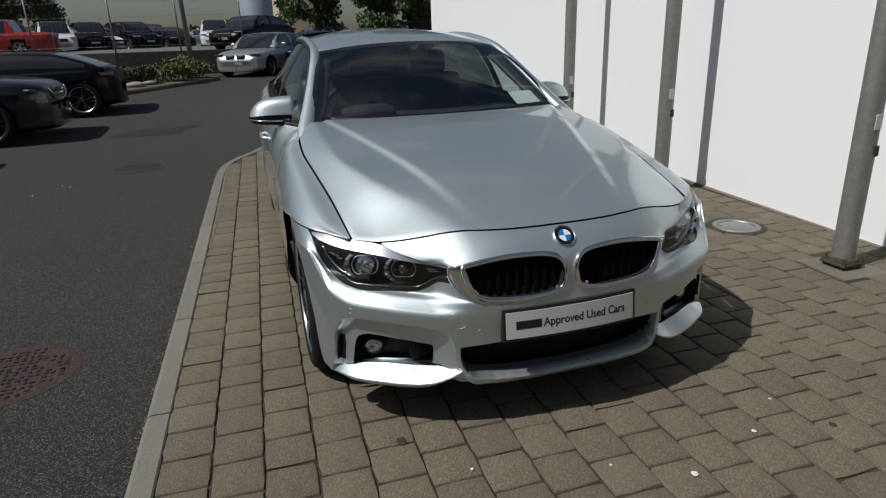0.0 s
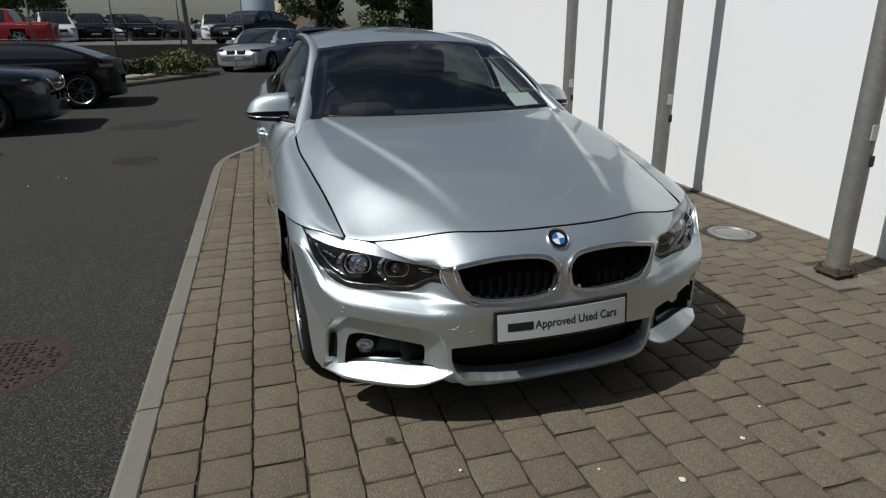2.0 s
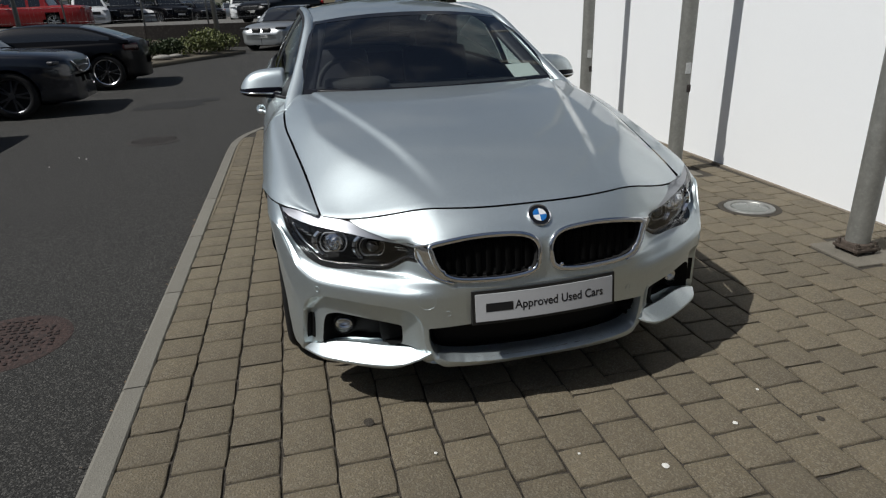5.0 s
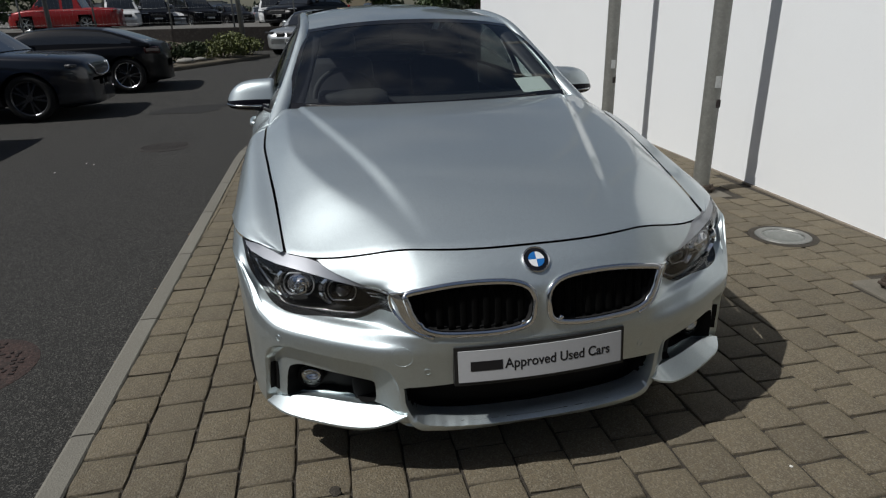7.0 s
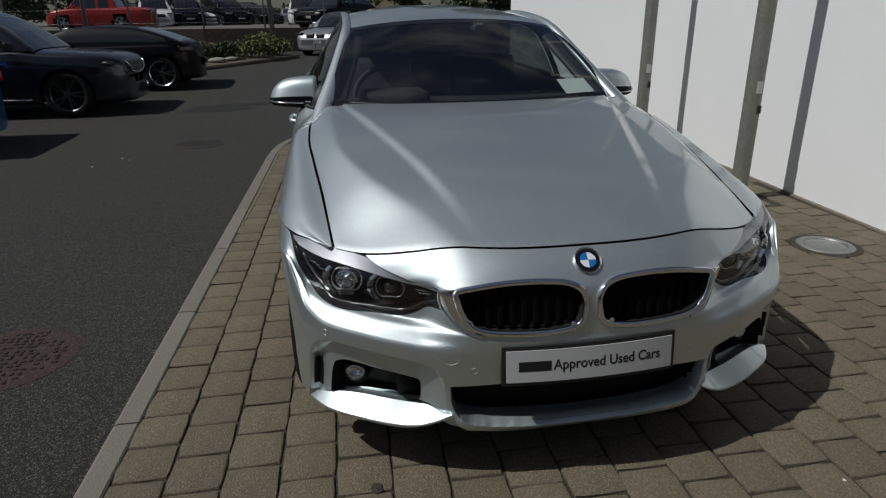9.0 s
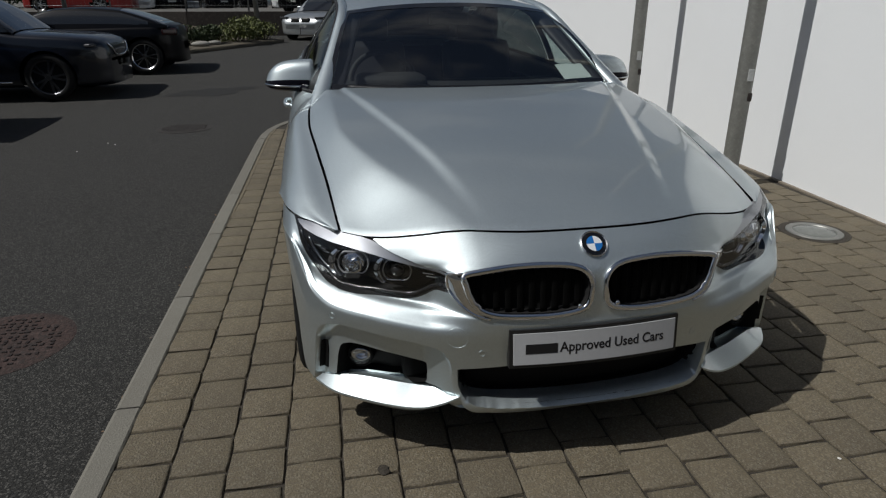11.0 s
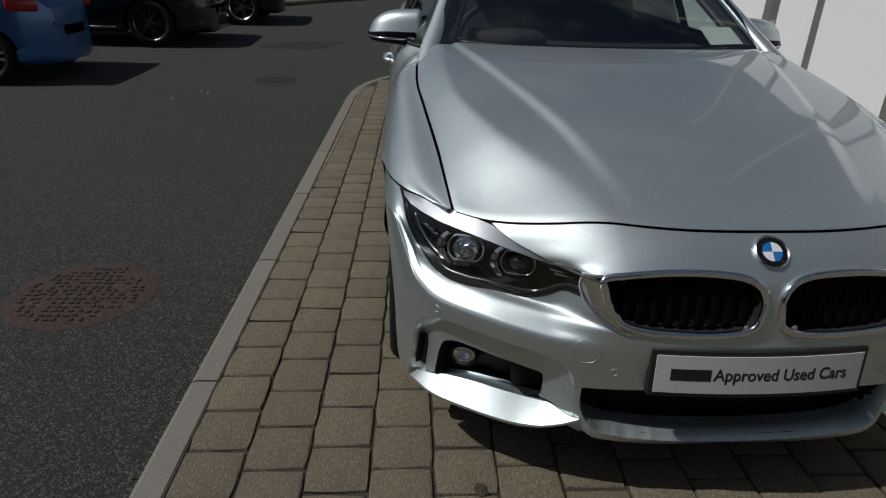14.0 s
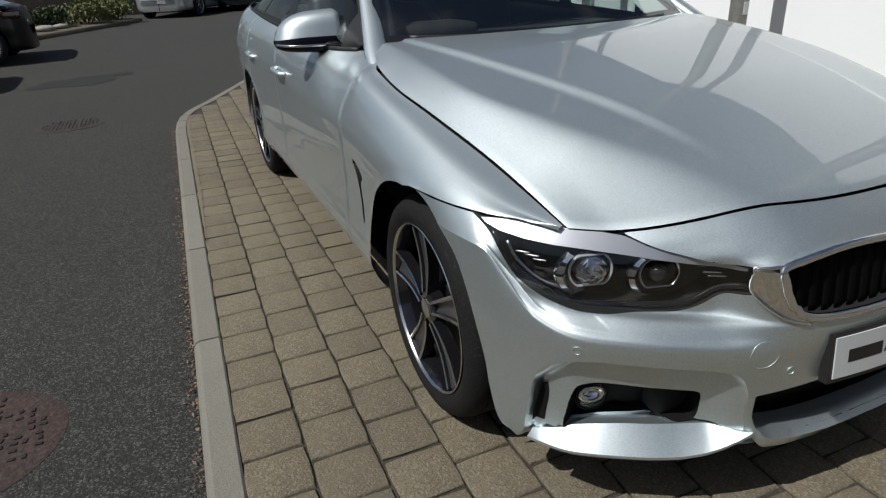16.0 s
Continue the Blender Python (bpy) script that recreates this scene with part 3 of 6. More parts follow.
SEAM = catmull([(0.715, -0.445, 0.703), (0.785, -0.375, 0.707), (0.848, -0.300, 0.709), (0.888, -0.16, 0.706), (0.898, 0.0, 0.700)], 400)


def fascia_top(px, py):
    """The upper edge of the fascia above a point of the plan curve: the bonnet's front edge, then the seam to the wing."""
    if px < 0.70:
        x = px * 0.715 / 0.70
        y = float(bonnet_front(x)) - 0.0055
        return x, y, float(bonnet_z(x, y)) - 0.004
    k = np.argmin(np.abs(SEAM[:, 1] - (-0.445 + (py + 0.607) * 0.445 / 0.607)))
    return tuple(SEAM[k])


crease_z = spl([0, 0.2, 0.375, 0.48, 0.57, 0.66, 0.73, 0.78, 0.815, 0.845, 0.87, 0.905], [0.484, 0.487, 0.494, 0.499, 0.509, 0.522, 0.530, 0.541, 0.562, 0.612, 0.645, 0.650])
rows_ = []
for (px, py), (nx, ny) in zip(PLAN, INWARD):
    T = np.array(fascia_top(px, py))
    side = float(smooth01((px - 0.50) / 0.32))
    at = lambda inset, z: (px + nx * inset, py + ny * inset, z)
    low = 0.182 - 0.027 * side
    zl = float(crease_z(px))
    gone = float(smooth01((px - 0.815) / 0.06))
    def up(f, k):
        f = f + (k - f) * gone
        return (px + (T[0] - px) * f, py + (T[1] - py) * f, zl + (T[2] - zl) * k)
    roll = 0.020 * float(smooth01((px - 0.30) / 0.2))
    under = [at(0.080, low), at(0.022 - 0.012 * side, low + 0.028), at(0.012 - 0.008 * side, 0.29), at(0.006, 0.39), at(0.002, zl - 0.055), at(0.3 * roll, zl - 0.030), at(roll, zl - 0.8 * roll)]
    # the grille stands proud; beside it the lamps sit back on a shelf above the crease
    back = lambda f0, f1, x0, wid: f0 + (f1 - f0) * float(smooth01((px - x0) / wid))
    levels = ((0.05, 0.03, 0.40, 0.33, 0.17), (0.105, 0.05, 0.66, 0.33, 0.17), (0.20, 0.07, 0.68, 0.35, 0.12), (0.36, 0.11, 0.68, 0.37, 0.09), (0.58, 0.18, 0.66, 0.386, 0.10), (0.69, 0.31, 0.69, 0.29, 0.31), (0.85, 0.61, 0.82, 0.20, 0.42))
    over = [at(roll, zl - 0.8 * roll)] + [up(back(f0, f1, x0, wid), k) for k, f0, f1, x0, wid in levels] + [tuple(T)]
    sharp, soft = np.concatenate([catmull(under, 84)[:-1], catmull(over, 64)]), catmull(under[:-2] + over[1:], 147)
    rows_.append(sharp + (soft - sharp) * gone)
FAS = np.array(rows_)                       # (along, up, xyz), one half

# outlines of the openings, as (distance from the middle, height)
LAMP = catmull([(0.858, 0.735), (0.844, 0.685), (0.833, 0.640), (0.812, 0.595), (0.786, 0.563), (0.755, 0.547), (0.715, 0.537), (0.650, 0.533), (0.580, 0.529), (0.530, 0.529), (0.491, 0.544), (0.455, 0.566), (0.416, 0.574), (0.420, 0.632), (0.480, 0.641), (0.532, 0.655), (0.580, 0.670), (0.620, 0.692), (0.66, 0.725), (0.75, 0.745), (0.82, 0.750)], 160, True)
KIDNEY = catmull([(0.385, 0.634), (0.340, 0.645), (0.260, 0.654), (0.165, 0.656), (0.075, 0.648), (0.032, 0.624), (0.024, 0.576), (0.042, 0.531), (0.115, 0.516), (0.215, 0.516), (0.300, 0.522), (0.347, 0.541), (0.370, 0.575), (0.381, 0.610)], 130, True)
SCOOP = catmull([(-0.408, 0.340), (-0.402, 0.275), (-0.372, 0.230), (-0.30, 0.213), (-0.15, 0.206), (0.0, 0.203), (0.15, 0.206), (0.30, 0.213), (0.372, 0.230), (0.402, 0.275), (0.408, 0.340)], 120)
INTAKE = np.array([tuple(q) for q in SCOOP] + [(0.25, 0.352), (0.0, 0.360), (-0.25, 0.352)])
FOG = catmull([(0.779, 0.238), (0.774, 0.290), (0.768, 0.325), (0.757, 0.355), (0.740, 0.367), (0.712, 0.373), (0.660, 0.368), (0.600, 0.357), (0.540, 0.340), (0.508, 0.331), (0.501, 0.322), (0.500, 0.300), (0.501, 0.270), (0.510, 0.256), (0.550, 0.250), (0.600, 0.248), (0.650, 0.248), (0.700, 0.246), (0.755, 0.236)], 160, True)
FRAME = catmull([(0.836, 0.130), (0.828, 0.200), (0.820, 0.290), (0.812, 0.368), (0.800, 0.402), (0.776, 0.436), (0.742, 0.447), (0.700, 0.446), (0.590, 0.432), (0.482, 0.412), (0.440, 0.385), (0.420, 0.320), (0.42, 0.19), (0.46, 0.10), (0.60, 0.08), (0.78, 0.09)], 120, True)


def snap(arr, poly, reach, ax=0):
    """Moves grid points near an outline on to it, along the surface."""
    dist, near = sdf(arr[..., ax], arr[..., 2], poly)
    di, dj = np.gradient(arr, axis=0), np.gradient(arr, axis=1)
    det = di[..., ax] * dj[..., 2] - di[..., 2] * dj[..., ax]
    det = np.where(np.abs(det) < 1e-9, 1e-9, det)
    mx, mz = near[..., 0] - arr[..., ax], near[..., 1] - arr[..., 2]
    a = (mx * dj[..., 2] - mz * dj[..., ax]) / det
    b = (di[..., ax] * mz - di[..., 2] * mx) / det
    ok = (np.abs(a) < reach) & (np.abs(b) < reach)
    arr[ok] += (a[..., None] * di + b[..., None] * dj)[ok]
    return sdf(arr[..., ax], arr[..., 2], poly)[0]


BASE = FAS.copy()


def on_fascia(x, z, out=0.0):
    """The point of the fascia at a distance from the middle and a height, moved outwards."""
    s = 1 if x >= 0 else -1
    k = np.argmin((BASE[..., 0] - abs(x)) ** 2 + (BASE[..., 2] - z) ** 2)
    i, j = np.unravel_index(k, BASE.shape[:2])
    i, j = min(max(i, 1), BASE.shape[0] - 2), min(max(j, 1), BASE.shape[1] - 2)
    di, dj = (BASE[i + 1, j] - BASE[i - 1, j]) / 2, (BASE[i, j + 1] - BASE[i, j - 1]) / 2
    A = np.array([[di[0], dj[0]], [di[2], dj[2]]])
    try:
        ab = np.clip(np.linalg.solve(A, [abs(x) - BASE[i, j, 0], z - BASE[i, j, 2]]), -2, 2)
    except np.linalg.LinAlgError:
        ab = (0, 0)
    p = BASE[i, j] + ab[0] * di + ab[1] * dj
    nrm = np.cross(di, dj)
    nrm = nrm / np.linalg.norm(nrm)
    if nrm[1] > 0:
        nrm = -nrm
    p = p + nrm * out
    return Vector((s * p[0], p[1], p[2])), Vector((s * nrm[0], nrm[1], nrm[2]))


outlines = [FRAME, LAMP, KIDNEY, INTAKE, FOG]
for poly in outlines:
    snap(FAS, poly, 0.75)
# the wheel-side edge of the bumper, as (y, height)
WHEEL_EDGE = [tuple(q) for q in catmull([(-0.470, 0.12), (-0.440, 0.192), (-0.405, 0.208), (-0.378, 0.27), (-0.357, 0.357), (-0.330, 0.440), (-0.294, 0.540), (-0.250, 0.612), (-0.150, 0.676), (-0.06, 0.700), (0.03, 0.704)], 60)] + [(0.2, 0.60), (0.2, 0.10)]
snap(FAS, np.array(WHEEL_EDGE), 1.05, 1)
BASE = FAS.copy()
X, Z = BASE[..., 0], BASE[..., 2]
inw = np.concatenate([INWARD, np.zeros((len(INWARD), 1))], 1)[:, None, :]
d_lamp, d_kid, d_int, d_fog, d_fr = (sdf(X, Z, p)[0] for p in (LAMP, KIDNEY, INTAKE, FOG, FRAME))
blade_top = spl([0.405, 0.45, 0.50, 0.555, 0.60, 0.66, 0.70, 0.755, 0.80, 0.822], [0.249, 0.246, 0.2465, 0.249, 0.2515, 0.2535, 0.2515, 0.243, 0.228, 0.216])
push = (0.030 + 0.014 * smooth01((0.64 - X) / 0.14)) * smooth01(-d_fr / (0.007 + 0.011 * smooth01((X - 0.74) / 0.03) * smooth01((Z - 0.36) / 0.03))) * smooth01((X - 0.40) / 0.115)
push += 0.060 * smooth01((blade_top(X) + 0.003 - Z) / 0.007) * smooth01((X - 0.44) / 0.05) * smooth01((0.812 - X) / 0.02)
push -= 0.030 * smooth01((0.200 - Z) / 0.012) * smooth01((0.44 - X) / 0.06)
push += 0.075 * (d_lamp < -1e-4) + 0.040 * (d_kid < -1e-4) + 0.085 * (d_int < -1e-4) + 0.085 * (d_fog < -1e-4)
FAS = BASE + inw * push[..., None]
cell = lambda a: (a[1:, 1:] + a[:-1, :-1] + a[1:, :-1] + a[:-1, 1:]) / 4
least = lambda a: np.minimum(np.minimum(a[1:, 1:], a[:-1, :-1]), np.minimum(a[1:, :-1], a[:-1, 1:]))
slot = np.where((least(d_lamp) < -1e-4) | (least(d_kid) < -1e-4), 2, np.where((least(d_int) < -1e-4) | (least(d_fog) < -1e-4), 1, 0))
yc, zc = cell(BASE[..., 1]), cell(BASE[..., 2])
keep = sdf(yc, zc, np.array(WHEEL_EDGE))[0] > 0


def halves(arr):
    """Both halves of a body surface as one sheet, mirrored about the middle."""
    m = arr.copy()
    m[..., 0] *= -1
    return np.concatenate([m[::-1], arr[1:]], 0)


fascia = part("front_bumper", grid_mesh("front_bumper", halves(FAS), np.concatenate([keep[::-1], keep], 0), np.concatenate([slot[::-1], slot], 0)), [SILVER, POCKET, SHADOW_IN], car, "silver front bumper with sporty air intakes", angle=38)

# bonnet
r_, s_ = np.meshgrid(np.linspace(0, 1, 90), np.linspace(-1, 1, 161), indexing="ij")
bx = s_ * 0.712
for _ in range(5):
    by = bonnet_front(bx) + (bonnet_rear(bx) - bonnet_front(bx)) * r_
    bx = s_ * (shut_x(by) - 0.006)
bz = bonnet_z(bx, by)
lip = np.minimum(np.minimum(r_, 1 - r_) * 1.2, (1 - np.abs(s_)) * 0.74)
bz -= 0.002 * (1 - smooth01(lip / 0.005))
bonnet = part("bonnet", grid_mesh("bonnet", np.stack([bx, by, bz], 2), flip=True), SILVER, car, "creased silver bonnet")
# near-black sheet below the bonnet, so the shut lines come out dark
under = np.stack([bx * 1.02, by, bz - 0.040], 2)[8::6, ::8]
part("bonnet_liner", grid_mesh("bonnet_liner", under), SHADOW_IN, car)

# wings, doors and sides: sections across the car, from the top edge down to the sill
ytop = np.concatenate([np.linspace(-0.445, 0.45, 150), np.linspace(0.456, 3.86, 300)])
edge_x = spl([-0.445, -0.145, 0.13, 0.36, 0.50, 0.60, 0.72, 0.82, 1.0, 2.0, 3.0, 3.5, 3.86], [0.720, 0.747, 0.775, 0.793, 0.790, 0.752, 0.738, 0.765, 0.812, 0.822, 0.79, 0.70, 0.56])
edge_z = spl([-0.445, -0.33, -0.145, 0.13, 0.425, 0.60, 0.72, 0.80, 1.0, 2.0, 3.0, 3.5, 3.86], [0.703, 0.736, 0.784, 0.845, 0.905, 0.944, 0.962, 0.955, 0.950, 0.985, 1.03, 1.06, 1.03])
wide = spl([-0.445, -0.30, -0.15, 0.0, 0.3, 1.0, 2.6, 3.2, 3.6, 3.86], [0.735, 0.856, 0.894, 0.905, 0.910, 0.905, 0.912, 0.895, 0.82, 0.66])
should = spl([-0.445, -0.30, 0.0, 0.5, 1.5, 2.8, 3.5, 3.86], [0.695, 0.700, 0.715, 0.765, 0.80, 0.84, 0.84, 0.80])
sec = []
for y in ytop:
    ex, ez, w, sh = float(edge_x(y)), float(edge_z(y)), float(wide(y)), float(should(y))
    fl = math.exp(-(y / 0.42) ** 2) + math.exp(-((y - 2.81) / 0.45) ** 2)
    dent = 0.009
    g = float(smooth01((0.75 - y) / 0.35) * smooth01((y + 0.42) / 0.2))
    ctrl = [(ex, ez), (ex + (w - ex) * 0.55, ez - (ez - sh) * (0.32 - 0.12 * g)), (w - 0.006 + 0.003 * fl, sh), (w - 0.004 + 0.003 * fl, sh - 0.10), (w - dent, 0.52), (w - dent * 0.6, 0.40), (w - 0.004, 0.315), (w - 0.040, 0.235), (w - 0.10, 0.175)]
    c = catmull(ctrl, 120)
    sec.append(np.stack([c[:, 0], np.full(120, y), c[:, 1]], 1))
SIDE = np.array(sec)
gy_, gz_ = SIDE[..., 1], SIDE[..., 2]


def groove(dist, width=0.006):
    """A shut line along dist = 0."""
    return np.exp(-(dist / width) ** 2)


line = np.zeros_like(gy_)
low_z = (gz_ > 0.25)
line += groove(gy_ - (0.60 + 0.10 * (0.8 - gz_))) * low_z
line += groove(gy_ - 1.78) * low_z
line += groove(gy_ - (2.62 + 0.5 * np.maximum(0, 0.75 - gz_) ** 1.2)) * (gz_ > 0.30)
line += groove(gz_ - 0.262, 0.004) * (gy_ > 0.5) * (gy_ < 2.45)
SIDE[..., 0] -= 0.007 * np.minimum(1, line)
vent = catmull([(0.400, 0.610), (0.440, 0.640), (0.515, 0.660), (0.490, 0.635), (0.462, 0.590), (0.448, 0.455), (0.430, 0.455), (0.432, 0.575)], 60, True)
d_vent = snap(SIDE, np.array(vent), 0.9, 1)
SIDE[..., 0] -= 0.03 * (d_vent < -1e-4)
for wy in (0.0, 2.81):
    r = np.hypot(gy_ - wy, gz_ - 0.325)
    SIDE[..., 0] += 0.006 * np.exp(-((r - 0.372) / 0.018) ** 2) * (gz_ > 0.2)
turn = np.linspace(math.pi / 2, -0.9, 50)
FRONT_CUT = np.array([(-0.6, 0.690), (-0.445, 0.694), (-0.41, 0.704), (-0.375, 0.710), (-0.30, 0.713), (-0.16, 0.711), (-0.03, 0.708)] + [(0.368 * math.cos(t), 0.333 + 0.368 * math.sin(t)) for t in turn] + [(0.2, -0.2), (-0.6, -0.2)])
turn = np.linspace(math.pi + 0.9, -0.9, 90)
REAR_CUT = np.array([(2.81 + 0.362 * math.cos(t), 0.325 + 0.362 * math.sin(t)) for t in turn])
for cut in (FRONT_CUT, REAR_CUT):
    snap(SIDE, cut, 1.05, 1)
yc, zc = cell(SIDE[..., 1]), cell(SIDE[..., 2])
keep = (sdf(yc, zc, FRONT_CUT)[0] > 0) & (sdf(yc, zc, REAR_CUT)[0] > 0)
slot = (least(d_vent) < -1e-4).astype(int)
for sgn in (-1, 1):
    a = SIDE.copy()
    a[..., 0] *= sgn
    part("body_side", grid_mesh("body_side", a, keep, slot, flip=sgn > 0), [SILVER, SHADOW_IN], car, angle=60)
    # door handles and wheel-arch liners
    for hy in (1.62, 2.46):
        bm = bmesh.new()
        path = catmull([(sgn * 0.895, hy - 0.10, 0.80), (sgn * 0.925, hy - 0.07, 0.804), (sgn * 0.928, hy + 0.07, 0.808), (sgn * 0.896, hy + 0.10, 0.808)], 14)
        sweep(bm, path, 0.012, 0.014, seg=10)
        part("door_handle", bm, SILVER, car)
    for wy in (0.0, 2.81):
        bm = bmesh.new()
        rings = []
        for xx in (0.56, 0.845):
            rings.append([bm.verts.new((sgn * xx, wy + 0.352 * math.cos(t), 0.325 + 0.352 * math.sin(t))) for t in np.linspace(-0.45, math.pi + 0.45, 40)])
        for i in range(39):
            bm.faces.new((rings[0][i], rings[0][i + 1], rings[1][i + 1], rings[1][i]))
        bm.faces.new(rings[0])
        part("wheel_arch_liner", bm, SHADOW_IN, car)

# underbody
bm = bmesh.new()
box(bm, (0, 1.55, 0.32), (1.10, 4.3, 0.20), 0.03)
box(bm, (0, 1.40, 0.24), (1.60, 1.9, 0.06), 0.02)
box(bm, (0, -0.46, 0.215), (0.80, 0.30, 0.05), 0.02)
# hidden blocks added to keep sun from leaking through the front openings
box(bm, (0, -0.17, 0.44), (1.08, 0.56, 0.36), 0.04)
for sx in (-1, 1):
    box(bm, (sx * 0.60, -0.385, 0.40), (0.30, 0.05, 0.36), 0.01)
for sx in (-1, 1):
    box(bm, (sx * 0.55, -0.40, 0.200), (0.36, 0.26, 0.03), 0.01)
part("underbody", bm, SHADOW_IN, car)

# lamps: lens over the pocket, bezel, rings, projectors, brow
for sgn in (-1, 1):
    lamp = new("headlamp")
    lamp.parent = car
    lamp["label"] = "clear headlamp with ring lights in a dark housing"
    a = BASE.copy()
    a[..., 0] *= sgn
    part("lens_cover", grid_mesh("lens_cover", a, cell(d_lamp) < -5e-4, flip=sgn < 0), LENS, lamp, "clear plastic lens").visible_shadow = False
    behind = lambda x, z, depth: on_fascia(sgn * x, z)[0] + Vector((-sgn * 0.3 * depth, depth, 0))
    for x, z, r in ((0.689, 0.612, 0.047), (0.566, 0.604, 0.043)):
        p = behind(x, z, 0.024 if x > 0.65 else 0.032)
        f = Vector((sgn * 0.30, -1, 0.12)).normalized()
        u = Vector((f.y, -f.x, 0)).normalized()
        w = u.cross(f)
        w = w if w.z > 0 else -w
        M = Matrix.Translation(p) @ (-f).to_track_quat("Z", "Y").to_matrix().to_4x4()
        bm = bmesh.new()
        path = []
        for t in np.linspace(0, 2 * math.pi, 44)[:-1]:
            cz = max(math.sin(t), -0.78)
            path.append(p + u * r * math.cos(t) + w * r * 0.90 * min(cz, 0.80))
        sweep(bm, path, 0.0026, 0.0060, up=tuple(f), seg=8, closed=True)
        part("ring_light", bm, RING if x > 0.65 else SATIN, lamp, "thin pale ring light")
        bm = bmesh.new()
        lathe(bm, [(0.004, r * 0.90), (0.035, r * 0.75), (0.04, 0.0)], 36, "Z")
        bmesh.ops.transform(bm, matrix=M @ Matrix.Diagonal((1, 0.74, 1, 1)), verts=bm.verts)
        part("reflector_bowl", bm, GUNMETAL, lamp)
        bm = bmesh.new()
        rr = r * (0.74 if x > 0.65 else 0.62)
        lathe(bm, [(0.028, rr), (0.010, rr * 0.96), (-0.004, rr * 0.75), (-0.014, rr * 0.4), (-0.017, 0.0)], 32, "Z")
        bmesh.ops.transform(bm, matrix=M @ Matrix.Diagonal((1, 0.95, 1, 1)), verts=bm.verts)
        part("projector_lens", bm, PROJECTOR if x > 0.65 else BLACK_GLOSS, lamp)
        if x > 0.65:
            # randomly tilted facets that imitate the glints of the projector lens
            rnd = random.Random(21)
            bm = bmesh.new()
            rings_c = [[bm.verts.new((0, 0, -0.020))]]
            for kr in (0.2, 0.42, 0.62, 0.82, 0.98):
                rings_c.append([bm.verts.new((rr * kr * math.cos(a), rr * kr * 0.95 * math.sin(a), -0.021 + 0.012 * kr * kr + rnd.uniform(-0.0022, 0.0022))) for a in [0.8 * kr + 2 * math.pi * q / 12 for q in range(12)]])
            for q in range(12):
                bm.faces.new((rings_c[0][0], rings_c[1][q], rings_c[1][(q + 1) % 12]))
                for r0, r1 in zip(rings_c[1:], rings_c[2:]):
                    bm.faces.new((r0[q], r1[q], r1[(q + 1) % 12]))
                    bm.faces.new((r0[q], r1[(q + 1) % 12], r0[(q + 1) % 12]))
            bmesh.ops.transform(bm, matrix=M, verts=bm.verts)
            part("crystal", bm, EAR, lamp, "tilted bright facets imitating glints in the lens", smooth=False)
    # brow strip under the bonnet's edge
    bm = bmesh.new()
    prev = None
    brow_x = [0.846, 0.826, 0.79, 0.75, 0.70, 0.66, 0.624, 0.58, 0.53, 0.48, 0.437]
    brow_hi = [0.706, 0.708, 0.708, 0.706, 0.701, 0.697, 0.690, 0.6685, 0.6535, 0.6395, 0.631]
    brow_lo = [0.700, 0.687, 0.675, 0.669, 0.664, 0.659, 0.654, 0.646, 0.636, 0.627, 0.623]
    for x, zu, zd in zip(brow_x, brow_hi, brow_lo):
        p0 = on_fascia(sgn * x, zu, -0.006)[0]
        pm = on_fascia(sgn * x, (zu + zd) / 2, -0.007)[0]
        p1 = on_fascia(sgn * x, zd, -0.006)[0]
        p2 = p1 + Vector((0, 0.014, 0.0))
        q = [bm.verts.new(v) for v in (p0, pm, p1, p2)]
        if prev:
            for k in range(3):
                bm.faces.new((prev[k], q[k], q[k + 1], prev[k + 1]))
        prev = q
    bmesh.ops.recalc_face_normals(bm, faces=bm.faces)
    part("brow_strip", bm, BROW, lamp, "satin brow strip", angle=40)
    # bright curved reflectors on the outer side of each ring
    for x, z, r in ((0.689, 0.612, 0.047), (0.566, 0.604, 0.043)):
        p = behind(x, z, 0.020 if x > 0.65 else 0.028)
        f = Vector((sgn * 0.30, -1, 0.12)).normalized()
        u = Vector((f.y, -f.x, 0)).normalized() * (1 if sgn < 0 else -1)
        w = Vector((0, 0, 1))
        for lo, hi in ((-52, -4), (2, 50)):
            bm = bmesh.new()
            prev = None
            for a in np.linspace(radians(lo), radians(hi), 10):
                q = [bm.verts.new(p + u * r * k * math.cos(a) + w * r * (0.55 + 0.45 * k) * math.sin(a) + f * o) for k, o in ((1.22, 0.0), (1.38, 0.010), (1.62, 0.004), (1.66, -0.012))]
                if prev:
                    for k in range(3):
                        bm.faces.new((prev[k], q[k], q[k + 1], prev[k + 1]))
                prev = q
            bmesh.ops.recalc_face_normals(bm, faces=bm.faces)
            part("reflector_panel", bm, EAR, lamp, "bright curved reflector", angle=30)
    bm = bmesh.new()
    for x, z, ww in ((0.803, 0.636, 0.032), (0.790, 0.630, 0.034), (0.778, 0.622, 0.030)):
        p, nrm = on_fascia(sgn * x, z, -0.024)
        box(bm, p, (ww, 0.006, 0.004), 0.001, nrm.to_track_quat("Y", "Z").to_matrix())
    part("side_marker", bm, SATIN, lamp)
    bm = bmesh.new()
    for x, z in ((0.480, 0.610), (0.470, 0.600)):
        p, nrm = on_fascia(sgn * x, z, -0.014)
        box(bm, p, (0.036, 0.006, 0.004), 0.001, nrm.to_track_quat("Y", "Z").to_matrix())
    part("inner_fin", bm, SATIN, lamp)
    bm = bmesh.new()
